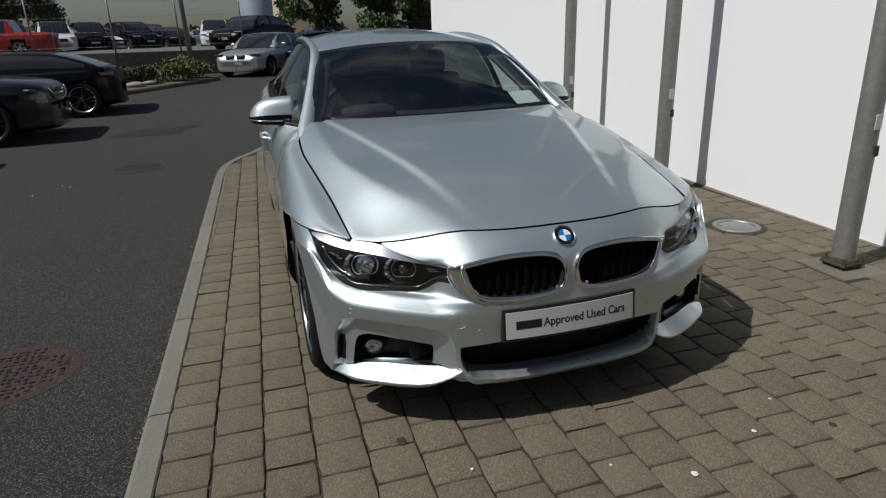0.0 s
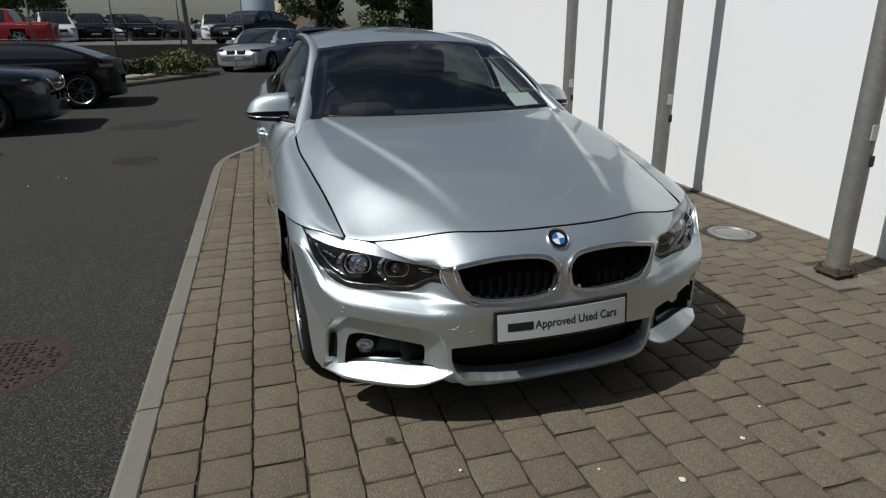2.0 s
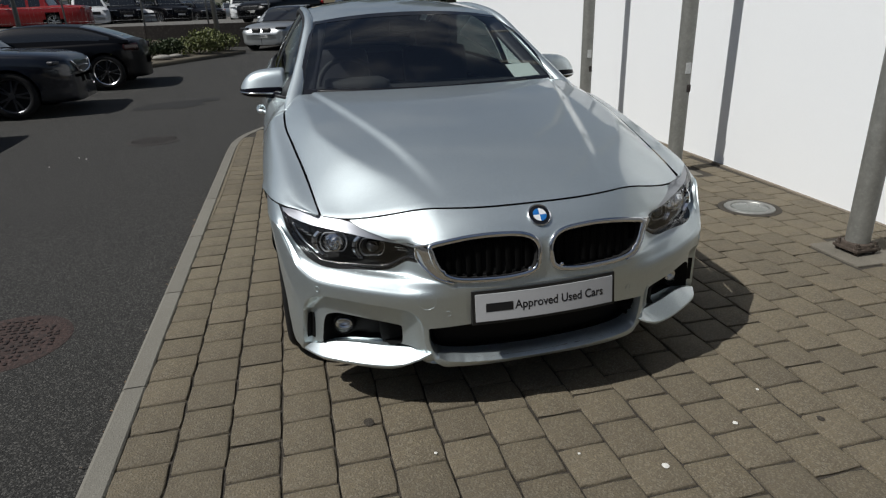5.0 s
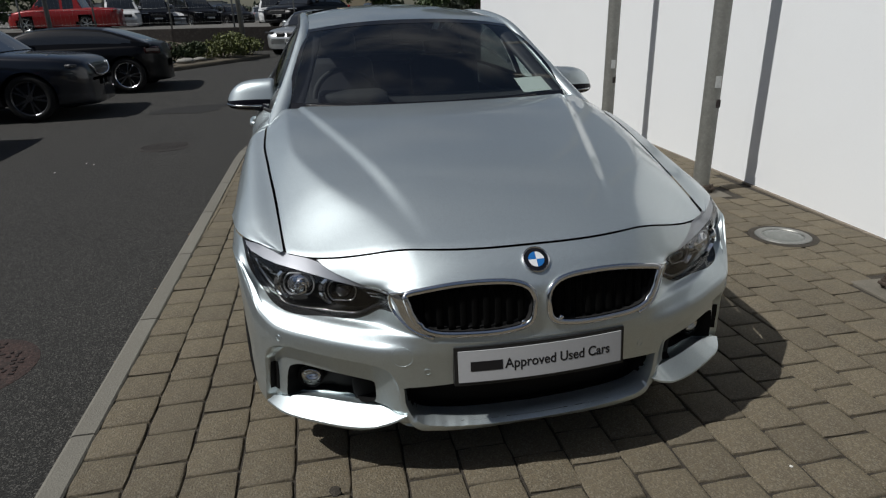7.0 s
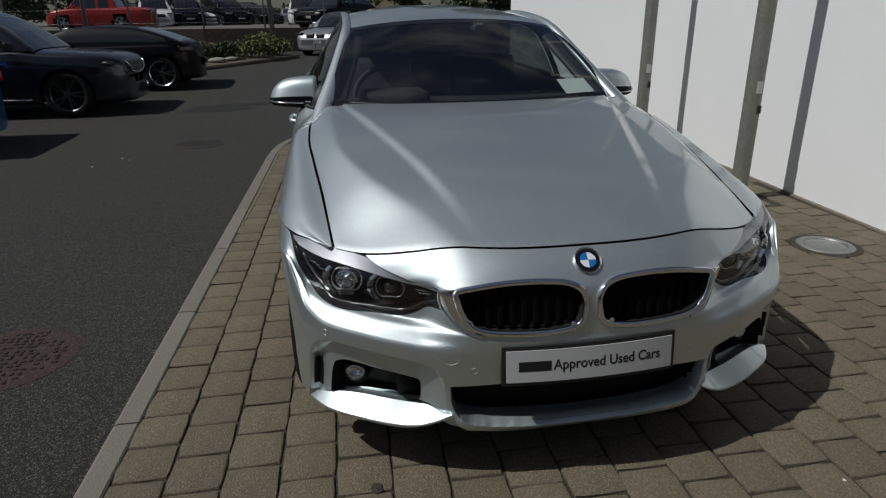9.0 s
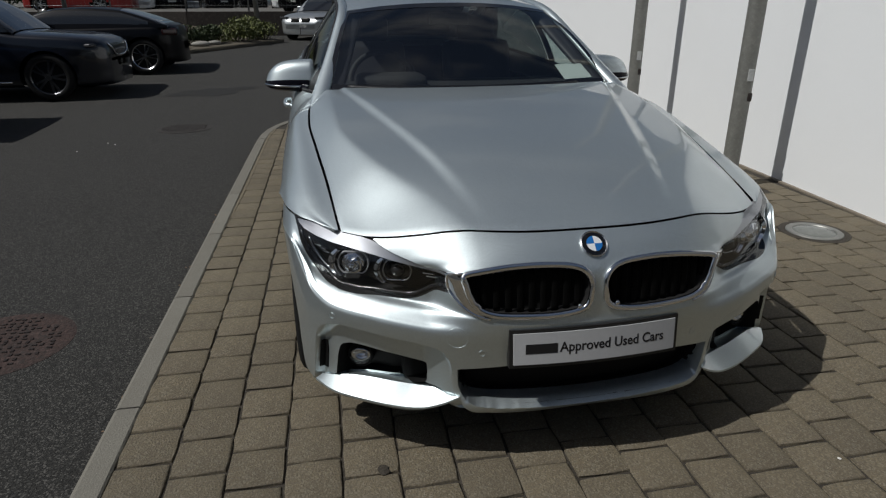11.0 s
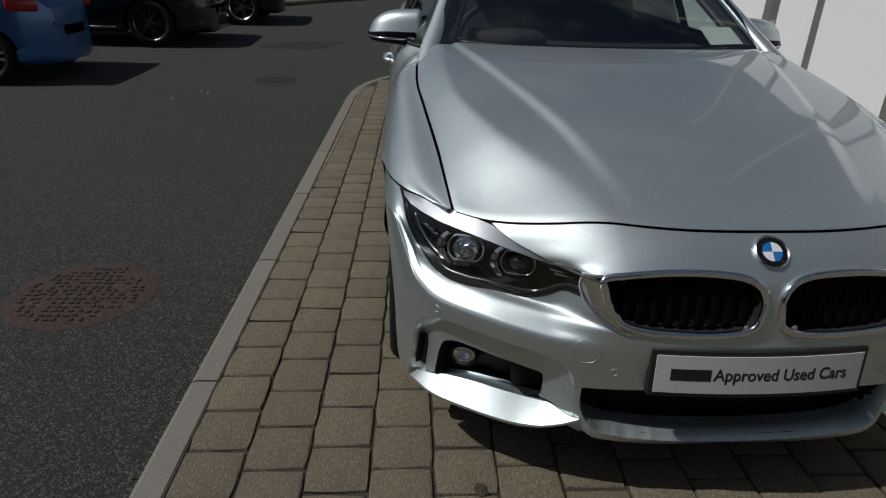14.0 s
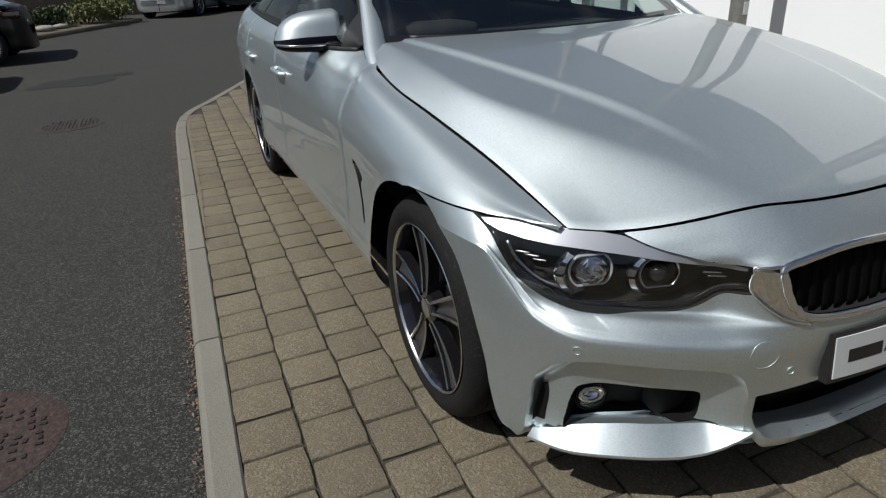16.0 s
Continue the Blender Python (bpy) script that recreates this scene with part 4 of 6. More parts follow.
    sweep(bm, [on_fascia(sgn * x, z, -0.020)[0] for x, z in catmull([(0.826, 0.664), (0.815, 0.630), (0.795, 0.595), (0.768, 0.572), (0.735, 0.558)], 14)], 0.003, 0.006, seg=8)
    part("light_guide", bm, SATIN, lamp, "pale light guide along the rim")
    bm = bmesh.new()
    lowl = [(0.843, 0.69), (0.834, 0.652), (0.811, 0.604), (0.784, 0.573), (0.752, 0.557), (0.715, 0.546), (0.65, 0.541), (0.58, 0.537), (0.53, 0.538), (0.495, 0.552), (0.46, 0.573), (0.424, 0.582)]
    sweep(bm, [on_fascia(sgn * x, z, -0.012)[0] for x, z in catmull(lowl, 30)], 0.006, 0.009, seg=8)
    part("bezel", bm, LAMP_DARK, lamp)

    # kidney grille: chrome frame and black slats
    grille = new("kidney_grille")
    grille.parent = car
    grille["label"] = "chrome-framed kidney grille with black slats"
    ctr = KIDNEY.mean(0)
    bm = bmesh.new()
    sweep(bm, [on_fascia(sgn * (ctr[0] + (x - ctr[0]) * 1.015), ctr[1] + (z - ctr[1]) * 1.03, 0.002)[0] for x, z in KIDNEY[::2]], 0.0082, 0.010, seg=10, closed=True)
    part("frame", bm, EAR, grille, "chrome surround")
    bm = bmesh.new()
    rim = catmull([(0.430, 0.636), (0.428, 0.605), (0.416, 0.573), (0.390, 0.543), (0.360, 0.523), (0.318, 0.508)], 24)
    seat_line = catmull([(0.392, 0.640), (0.391, 0.610), (0.380, 0.573), (0.358, 0.541), (0.338, 0.522), (0.314, 0.511)], 24)
    rows_e = []
    for (x0, z0), (x1, z1) in zip(rim, seat_line):
        rows_e.append([bm.verts.new(on_fascia(sgn * (x0 + (x1 - x0) * u), z0 + (z1 - z0) * u, 0.003 + 0.006 * math.sin(u * 2.6) * min(1, 12 * abs(x1 - x0)))[0]) for u in np.linspace(0, 1, 7)])
    for r0, r1 in zip(rows_e, rows_e[1:]):
        for i in range(6):
            bm.faces.new((r0[i], r0[i + 1], r1[i + 1], r1[i]) if sgn > 0 else (r0[i], r1[i], r1[i + 1], r0[i + 1]))
    part("ear", bm, EAR, grille, "chrome corner piece")
    bm = bmesh.new()
    sweep(bm, [on_fascia(sgn * x, z, 0.004)[0] for x, z in rim], 0.0035, 0.004, seg=8)
    part("ear_rim", bm, CHROME, grille)
    bm = bmesh.new()
    sweep(bm, [on_fascia(sgn * x, z, 0.004)[0] for x, z in zip(np.linspace(0.430, 0.390, 8), np.linspace(0.636, 0.641, 8))], 0.0035, 0.004, seg=8)
    part("ear_rim", bm, CHROME, grille)
    for k in range(10):
        x = 0.055 + k * 0.0345
        inside = [z for z in np.linspace(0.50, 0.67, 120) if sdf(np.array([x]), np.array([z]), KIDNEY)[0][0] < -0.003]
        if not inside:
            continue
        bm = bmesh.new()
        pth = [on_fascia(sgn * x, z, -0.022)[0] for z in np.linspace(inside[0], inside[-1], 9)]
        sweep(bm, pth, 0.0035, 0.011, up=(1, 0, 0), seg=8)
        part("slat", bm, SLAT, grille)
    bm = bmesh.new()
    p, nrm = on_fascia(sgn * 0.058, 0.536, 0.004)
    bmesh.ops.create_uvsphere(bm, u_segments=10, v_segments=8, radius=0.008, matrix=Matrix.Translation(p))
    part("stud", bm, CHROME, grille, "bright stud")

    # fog lamp in the side intake
    fog = new("fog_lamp")
    fog.parent = car
    fog["label"] = "round fog lamp in a black side intake"
    p, nrm = on_fascia(sgn * 0.722, 0.300, -0.088)
    f = Vector((sgn * 0.30, -1, 0.0)).normalized()
    M = Matrix.Translation(p) @ (-f).to_track_quat("Z", "Y").to_matrix().to_4x4()
    bm = bmesh.new()
    lathe(bm, [(0.02, 0.043), (-0.008, 0.042), (-0.011, 0.039), (-0.008, 0.036), (0.02, 0.034)], 32, "Z")
    bmesh.ops.transform(bm, matrix=M, verts=bm.verts)
    part("bezel", bm, POCKET, fog)
    bm = bmesh.new()
    lathe(bm, [(-0.006, 0.031), (-0.010, 0.026), (0.006, 0.020), (0.010, 0.0)], 32, "Z")
    bmesh.ops.transform(bm, matrix=M @ Matrix.Diagonal((1, 0.72, 1, 1)), verts=bm.verts)
    part("reflector", bm, CHROME, fog, "bright reflector")
    bm = bmesh.new()
    lathe(bm, [(-0.010, 0.034), (-0.016, 0.02), (-0.018, 0.0)], 32, "Z")
    bmesh.ops.transform(bm, matrix=M, verts=bm.verts)
    part("glass", bm, LENS, fog, "clear glass").visible_shadow = False
    # parking sensors
    for x, z in ((0.758, 0.472), (0.338, 0.396)):
        p, nrm = on_fascia(sgn * x, z, 0.0)
        bm = bmesh.new()
        lathe(bm, [(-0.004, 0.0105), (0.0012, 0.0105), (0.0012, 0.0085), (-0.002, 0.0082), (-0.002, 0.0)], 20, "Z")
        bmesh.ops.transform(bm, matrix=Matrix.Translation(p) @ nrm.to_track_quat("Z", "Y").to_matrix().to_4x4(), verts=bm.verts)
        part("parking_sensor", bm, SILVER, car, angle=40)

# splitter blades below the fog lamps, running to a point beside the lower intake
def off_plan(x, out, z):
    y, nx, ny = (float(np.interp(x, PLAN[:, 0], v)) for v in (PLAN[:, 1], INWARD[:, 0], INWARD[:, 1]))
    return x - nx * out, y - ny * out, z


for sgn in (-1, 1):
    bm = bmesh.new()
    prev = None
    foot_of = spl([0.405, 0.45, 0.51, 0.56, 0.62, 0.68, 0.74, 0.79, 0.822], [0.247, 0.222, 0.201, 0.196, 0.1985, 0.202, 0.2045, 0.2055, 0.206])
    sunk = lambda x: 0.002 + 0.048 * float(smooth01((x - 0.405) / 0.09) * (1 - 0.55 * smooth01((x - 0.76) / 0.06)))
    for x in np.linspace(0.405, 0.822, 60):
        e = float(smooth01((x - 0.39) / 0.16) * smooth01((0.845 - x) / 0.05))
        zt = float(blade_top(x))
        zb = float(foot_of(x))
        row = [off_plan(x, -sunk(x) - 0.13, zt - 0.035), off_plan(x, -sunk(x) - 0.004, zt - 0.001), off_plan(x, -sunk(x), zt), off_plan(x, 0.002 - 0.5 * sunk(x), zt * 0.47 + zb * 0.53), off_plan(x, 0.002, zb + 0.003), off_plan(x, 0.003, zb - 0.003), off_plan(x, -0.012, zb - 0.016 * e - 0.003), off_plan(x, -0.06, zb - 0.020 * e - 0.003)]
        q = [bm.verts.new((sgn * c[0], c[1], c[2])) for c in row]
        if prev:
            for k in range(7):
                bm.faces.new((prev[k], q[k], q[k + 1], prev[k + 1]))
        prev = q
    bmesh.ops.recalc_face_normals(bm, faces=bm.faces)
    part("splitter_blade", bm, SILVER, car, "silver blade below the side intake", angle=34)

# flat black strip painting the shade of a slot at each side recess's outer end
for sgn in (-1, 1):
    bm = bmesh.new()
    prev = None
    for f in np.linspace(0, 1, 12):
        x, z = 0.8170 - 0.0115 * f ** 1.3, 0.248 + 0.104 * f
        wid = 0.0125 * (1 - 0.6 * f ** 4)
        q = [bm.verts.new(on_fascia(sgn * (x - o * wid), z, d)[0]) for o, d in ((0.0, -0.010), (0.1, -0.026), (0.9, -0.026), (1.0, -0.031))]
        if prev:
            for k in range(3):
                bm.faces.new((prev[k], q[k], q[k + 1], prev[k + 1]))
        prev = q
    bmesh.ops.recalc_face_normals(bm, faces=bm.faces)
    part("air_slot", bm, POCKET, car, "flat black strip standing in for a shaded upright slot", smooth=False)

# round edge of the towing-eye cover on one side
bm = bmesh.new()
sweep(bm, [on_fascia(-0.409 + 0.031 * math.cos(t), 0.447 + 0.031 * math.sin(t), 0.0002)[0] for t in np.linspace(0, 2 * math.pi, 36, endpoint=False)], 0.0008, 0.0008, up=(0, -1, 0), seg=6, closed=True)
part("tow_eye_cover", bm, SILVER, car)

# lower intake: a silver scoop round its bottom and sides
bm = bmesh.new()
prev = None
U = SCOOP
dU = np.gradient(U, axis=0)
inner = np.stack([-dU[:, 1], dU[:, 0]], 1) / np.hypot(dU[:, 0], dU[:, 1])[:, None]
for (x, z), (ix, iz) in zip(U, inner):
    b = max(0.0, iz) ** 2
    spot = lambda k, out, back: on_fascia(x + ix * k, z + iz * k, out)[0] + Vector((0, back, 0))
    q = [bm.verts.new(v) for v in (spot(-0.017, 0.026 * b - 0.002, 0), spot(-0.008, 0.024 * b + 0.001, 0), spot(0.001, 0.016 * b + 0.001, 0), spot(0.007, 0.0, 0.015), spot(0.011, 0.0, 0.034), spot(0.016, 0.0, 0.060))]
    if prev:
        for k in range(5):
            bm.faces.new((prev[k], q[k], q[k + 1], prev[k + 1]))
    prev = q
bmesh.ops.recalc_face_normals(bm, faces=bm.faces)
part("lower_lip", bm, SILVER, car, "silver chin and scoop of the lower intake", angle=50)
# roundel
p, nrm = on_fascia(0.0, 0.697, 0.001)
M = Matrix.Translation(p) @ Vector((0, nrm.y, nrm.z)).to_track_quat("Z", "Y").to_matrix().to_4x4()
badge = new("roundel")
badge.parent = car
badge["label"] = "round blue and white enamel badge with chrome rim"
bm = bmesh.new()
lathe(bm, [(-0.01, 0.042), (0.003, 0.042), (0.0055, 0.039), (0.003, 0.0365), (-0.01, 0.0365)], 48, "Z")
bmesh.ops.transform(bm, matrix=M, verts=bm.verts)
part("rim", bm, SATIN, badge, "satin chrome rim", angle=40)
bm = bmesh.new()
lathe(bm, [(0.002, 0.0368), (0.0026, 0.025), (0.0028, 0.0)], 48, "Z")
bmesh.ops.transform(bm, matrix=M, verts=bm.verts)
part("ring", bm, BLACK_GLOSS, badge)
for k in range(4):
    bm = bmesh.new()
    c0 = bm.verts.new((0, 0, 0.0042))
    arcv = [bm.verts.new((0.024 * math.cos(t), 0.024 * math.sin(t), 0.0040)) for t in np.linspace(k * math.pi / 2, (k + 1) * math.pi / 2, 12)]
    for i in range(11):
        bm.faces.new((c0, arcv[i], arcv[i + 1]))
    bmesh.ops.transform(bm, matrix=M, verts=bm.verts)
    part("quarter", bm, ROUNDEL_BLUE if k % 2 else ROUNDEL_WHITE, badge)

# plate with its black holder; the trade name is a plain bar
p, nrm = on_fascia(0.0, 0.413, 0.0)
plate = new("number_plate")
plate.parent = car
plate["label"] = "white dealer plate with black lettering in a black holder"
PM = Matrix.Translation((0, -0.797, 0.419)) @ pose(0, 0, 0, 84, 0, 0)
bm = bmesh.new()
nx_, bend = 20, 0.020
def plate_sheet(w, h, zoff, thick, cx=0.0):
    bm = bmesh.new()
    fr_, bk_ = [], []
    for i in range(nx_ + 1):
        x = cx - w / 2 + w * i / nx_
        b = -bend * (x / 0.26) ** 2
        fr_.append([bm.verts.new((x, y, zoff + b)) for y in (-h / 2, h / 2)])
        bk_.append([bm.verts.new((x, y, zoff - thick + b)) for y in (-h / 2, h / 2)])
    for i in range(nx_):
        bm.faces.new((fr_[i][0], fr_[i + 1][0], fr_[i + 1][1], fr_[i][1]))
        bm.faces.new((bk_[i][0], bk_[i][1], bk_[i + 1][1], bk_[i + 1][0]))
        for k in (0, 1):
            bm.faces.new((fr_[i][k], bk_[i][k], bk_[i + 1][k], fr_[i + 1][k]))
    for e in (0, nx_):
        bm.faces.new((fr_[e][0], fr_[e][1], bk_[e][1], bk_[e][0]))
    bmesh.ops.recalc_face_normals(bm, faces=bm.faces)
    bmesh.ops.transform(bm, matrix=PM, verts=bm.verts)
    return bm
part("holder", plate_sheet(0.530, 0.119, 0.0, 0.02), BLACK_PLASTIC, plate, "black plastic holder", smooth=False)
part("face", plate_sheet(0.508, 0.097, 0.003, 0.006), PLATE, plate, "white plate face", smooth=False)


def words(text, size, m, material, parent, name="lettering", squeeze=1.0, bend_fn=None, bold=0.0):
    cu = bpy.data.curves.new(name, "FONT")
    cu.body, cu.size, cu.align_x, cu.align_y, cu.extrude, cu.offset = text, size, "LEFT", "CENTER", 0.0004, bold
    tmp = new("tmp", cu)
    me = bpy.data.meshes.new_from_object(tmp)
    bpy.data.objects.remove(tmp)
    for v in me.vertices:
        v.co.x *= squeeze
        if bend_fn:
            v.co.z += bend_fn(v.co.x)
        v.co = m @ v.co
    return part(name, me, material, parent, smooth=False)
words("Approved Used Cars", 0.0430, PM @ Matrix.Translation((-0.118, 0.0, 0.0031)), INK, plate, "lettering", 0.90, lambda x: -bend * ((x - 0.118) / 0.26) ** 2, 0.0007)
part("trade_bar", plate_sheet(0.094, 0.030, 0.0037, 0.0008, -0.172), INK, plate, "black bar in place of a trade name", smooth=False)


# ---- greenhouse of the silver coupe ----
RAIL = catmull([(0.752, 0.590, 0.915), (0.735, 0.675, 0.962), (0.690, 0.840, 1.058), (0.632, 1.070, 1.190), (0.582, 1.310, 1.312), (0.570, 1.60, 1.365), (0.566, 2.0, 1.392), (0.556, 2.45, 1.375), (0.548, 2.85, 1.265), (0.555, 3.20, 1.110), (0.58, 3.42, 1.062)], 120)
rail_x, rail_z = (lambda y: np.interp(y, RAIL[:, 1], RAIL[:, 0])), (lambda y: np.interp(y, RAIL[:, 1], RAIL[:, 2]))


def screen_pt(s, r):
    """A point of the windscreen: s across (-1 to 1), r from its foot to its top."""
    a = np.abs(s)
    x0, y0, z0 = 0.708 * s, 0.575 + 0.135 * a ** 2.2, 0.962 + 0.012 * a
    x1, y1, z1 = 0.556 * s, 1.205 + 0.110 * a ** 2, 1.356 - 0.040 * a ** 2.2
    bulge = 0.030 * np.sin(np.pi * r)
    return np.stack([x0 + (x1 - x0) * r, y0 + (y1 - y0) * r - bulge * 0.5, z0 + (z1 - z0) * r + bulge], -1)


s_, r_ = np.meshgrid(np.linspace(-1, 1, 61), np.linspace(0, 1, 31), indexing="ij")
W = screen_pt(s_, r_)
sc, rc = (s_[1:, 1:] + s_[:-1, :-1]) / 2, (r_[1:, 1:] + r_[:-1, :-1]) / 2
edge = (np.abs(sc) > 0.955) | (rc < 0.075) | (rc > 0.945)
screen = part("windscreen", grid_mesh("windscreen", W, ~edge), SCREEN_GLASS, car, "tinted windscreen full of sky reflections")
screen.visible_shadow = False
part("windscreen_band", grid_mesh("windscreen_band", W + np.array([0, -0.001, 0.001]), edge), BLACK_GLOSS, car, "black band round the windscreen")

# roof, rear window, boot and tail
yy = np.linspace(1.315, 2.70, 40)
s2 = np.linspace(-1, 1, 41)
R = np.zeros((40, 41, 3))
for i, y in enumerate(yy):
    f = (y - 1.315) / (2.70 - 1.315)
    for j, s in enumerate(s2):
        yf = y - 0.110 * (1 - abs(s) ** 2) * (1 - f)
        top = 1.356 + 0.098 * math.sin(math.pi * 0.62 * f)
        rz = float(rail_z(y))
        R[i, j] = (rail_x(y) * s, yf, top + (rz - 0.004 - top) * abs(s) ** 2.4)
part("roof", grid_mesh("roof", R), SILVER, car, "silver roof")
back = catmull([(2.70, 1.448, 0.548), (3.0, 1.350, 0.540), (3.25, 1.210, 0.548), (3.46, 1.085, 0.60), (3.66, 1.070, 0.66), (3.82, 1.050, 0.63), (3.86, 0.93, 0.66), (3.87, 0.70, 0.68), (3.88, 0.45, 0.68), (3.82, 0.25, 0.66), (3.60, 0.20, 0.60)], 70)
Bk = np.array([[(w * s, y - 0.05 * abs(s) ** 3 * (z < 1.06), z - 0.03 * abs(s) ** 2.5 * (z > 1.0)) for s in s2] for y, z, w in back])
zz = (Bk[1:, 1:, 1] + Bk[:-1, :-1, 1]) / 2
part("rear_end", grid_mesh("rear_end", Bk, None, ((zz < 3.40) & (np.abs((s2[1:] + s2[:-1]) / 2) < 0.9)[None, :]).astype(int)), [SILVER, BLACK_GLOSS], car, "silver boot below a dark rear window", angle=60)

for sgn in (-1, 1):
    # pillar and roof rail
    bm = bmesh.new()
    n = len(RAIL)
    ru = np.interp(RAIL[:, 1], [0.68, 1.0, 1.4, 2.6, 3.4], [0.040, 0.030, 0.024, 0.026, 0.06])
    rv = np.interp(RAIL[:, 1], [0.68, 1.0, 1.4, 2.6, 3.4], [0.022, 0.018, 0.014, 0.018, 0.03])
    sweep(bm, [(sgn * (x - 0.004), y, z) for x, y, z in RAIL], ru, rv, seg=14)
    part("roof_rail", bm, SILVER, car, "silver windscreen pillar and roof rail")
    # black gasket strip beside the pillar
    bm = bmesh.new()
    sweep(bm, [(sgn * (x + 0.022), y + 0.012, z - 0.012) for x, y, z in RAIL[6:100]], 0.012, 0.016, seg=8)
    part("window_frame", bm, GASKET, car, "black window frame")
    # side glass by sections
    yv = np.linspace(0.80, 3.05, 90)
    G = np.zeros((90, 14, 3))
    for i, y in enumerate(yv):
        b0 = np.array([float(edge_x(y)) - 0.012, y, float(edge_z(y)) - 0.004])
        b1 = np.array([float(rail_x(y)) + 0.010, y, float(rail_z(y)) - 0.012])
        for j, f in enumerate(np.linspace(0, 1, 14)):
            p = b0 + (b1 - b0) * f
            p[0] += 0.022 * math.sin(math.pi * f)
            G[i, j] = (sgn * p[0], p[1], p[2])
    ycell = (yv[1:] + yv[:-1])[:, None] / 2 * np.ones((1, 13))
    jj = np.arange(13)[None, :] * np.ones((89, 1))
    black = ((ycell > 1.72) & (ycell < 1.84)) | (ycell < 0.93) | (jj == 0) | (ycell > 2.92)
    part("side_window", grid_mesh("side_window", G, ~black & (ycell < 1.8), flip=sgn < 0), SIDE_GLASS, car, "tinted side glass").visible_shadow = False
    part("side_window", grid_mesh("rear_side_window", G, ~black & (ycell > 1.8), flip=sgn < 0), REAR_GLASS, car, "rear side glass darkened to block the bright wall beyond").visible_shadow = False
    bm = bmesh.new()
    sweep(bm, [(sgn * (x - 0.050), y + 0.035, z - 0.022) for x, y, z in RAIL if 0.70 < y < 1.75], 0.052, 0.022, seg=10)
    part("pillar_trim", bm, SEAT, car, "dark inner pillar trim")
    part("window_pillar", grid_mesh("window_pillar", G + np.array([sgn * 0.002, 0, 0]), black, flip=sgn < 0), BLACK_PLASTIC, car, "black window pillar")
    bm = bmesh.new()
    sweep(bm, [(sgn * (float(edge_x(y)) - 0.004), y, float(edge_z(y)) + 0.004) for y in np.linspace(0.80, 3.05, 50)], 0.010, 0.009, seg=8)
    part("belt_strip", bm, GASKET, car, "black belt strip")
    # door mirror
    mir = new("door_mirror")
    mir.parent = car
    mir["label"] = "silver door mirror with black lower half"
    def shell(lo, hi, grow, material, name):
        """The part of the mirror's rounded housing between two shares of its height."""
        n_t, n_a = 26, 40
        P = np.zeros((n_t, n_a, 3))
        for i, t in enumerate(np.linspace(0, 1, n_t)):
            end = max(1e-3, (1 - t ** 9) ** 0.5) * min(1, 0.86 + t * 3)
            zt, zb = 1.092 - 0.006 * t - 0.034 * t ** 4, 0.932 + 0.012 * t
            mid, hh = (zt + zb) / 2, (zt - zb) / 2 * (0.35 + 0.65 * end)
            for j, a in enumerate(np.linspace(0, 2 * math.pi, n_a)):
                c_, s__ = math.cos(a), math.sin(a)
                zz = mid + hh * math.copysign(abs(s__) ** 0.45, s__)
                cut = zb + (zt - zb) * lo, zb + (zt - zb) * hi
                zz = min(max(zz, cut[0]), cut[1])
                yy = math.copysign(abs(c_) ** 0.62, c_) * (0.080 if c_ < 0 else 0.05) * end * grow
                lean = 0.030 * (zz - 0.95) / 0.15 if c_ < 0 else 0.0
                up_ = max(0.0, (zz - zb) / (zt - zb))
                P[i, j] = (sgn * (0.752 + 0.252 * t * (1 - 0.15 * up_ ** 1.6)), 1.075 + 0.045 * t ** 2 + yy + lean, zz)
        part(name, grid_mesh(name, P, flip=sgn > 0), material, mir, angle=55)
    shell(0.40, 1.0, 1.0, SILVER, "cap")
    shell(0.0, 0.40, 1.0, MIRROR_BLACK, "base")
    bm = bmesh.new()
    path = [(sgn * 0.80, 1.010, 0.966), (sgn * 0.88, 0.998, 0.968), (sgn * 0.95, 1.020, 0.970), (sgn * 0.996, 1.090, 0.972)]
    sweep(bm, catmull(path, 20), 0.004, 0.005, seg=6)
    part("indicator", bm, SATIN, mir, "thin clear indicator strip")
    bm = bmesh.new()
    sweep(bm, catmull([(sgn * 0.762, 0.960, 0.950), (sgn * 0.79, 1.000, 0.954), (sgn * 0.83, 1.040, 0.960), (sgn * 0.88, 1.065, 0.964)], 12), 0.024, 0.026, seg=12)
    part("arm", bm, MIRROR_BLACK, mir, "black mirror arm")
    bm = bmesh.new()
    box(bm, (sgn * 0.875, 1.126, 1.004), (0.165, 0.004, 0.105), 0.002)
    part("mirror_glass", bm, CHROME, mir, "mirror glass", smooth=False)
    # wiper
    bm = bmesh.new()
    a = [tuple(screen_pt(np.array(s), np.array(r)) + np.array([0, -0.012, 0.014])) for s, r in ((0.10 * sgn - 0.1, 0.0), (0.45 * sgn - 0.1, 0.006), (0.78 * sgn - 0.08, 0.02))]
    sweep(bm, catmull(a, 16), 0.007, 0.010, seg=8)
    part("wiper", bm, BLACK_PLASTIC, car, "black wiper")
# cowl grille under the screen
bm = bmesh.new()
prev = None
for x in np.linspace(-0.72, 0.72, 41):
    y0, y1 = float(bonnet_rear(x)) - 0.03, float(screen_pt(np.array(x / 0.72), np.array(0.05))[1]) + 0.01
    q = [bm.verts.new((x, y0, float(bonnet_z(x, y0)) - 0.022)), bm.verts.new((x, y1, 0.972))]
    if prev:
        bm.faces.new((prev[0], q[0], q[1], prev[1]))
    prev = q
part("cowl", bm, BLACK_PLASTIC, car, "black cowl panel")

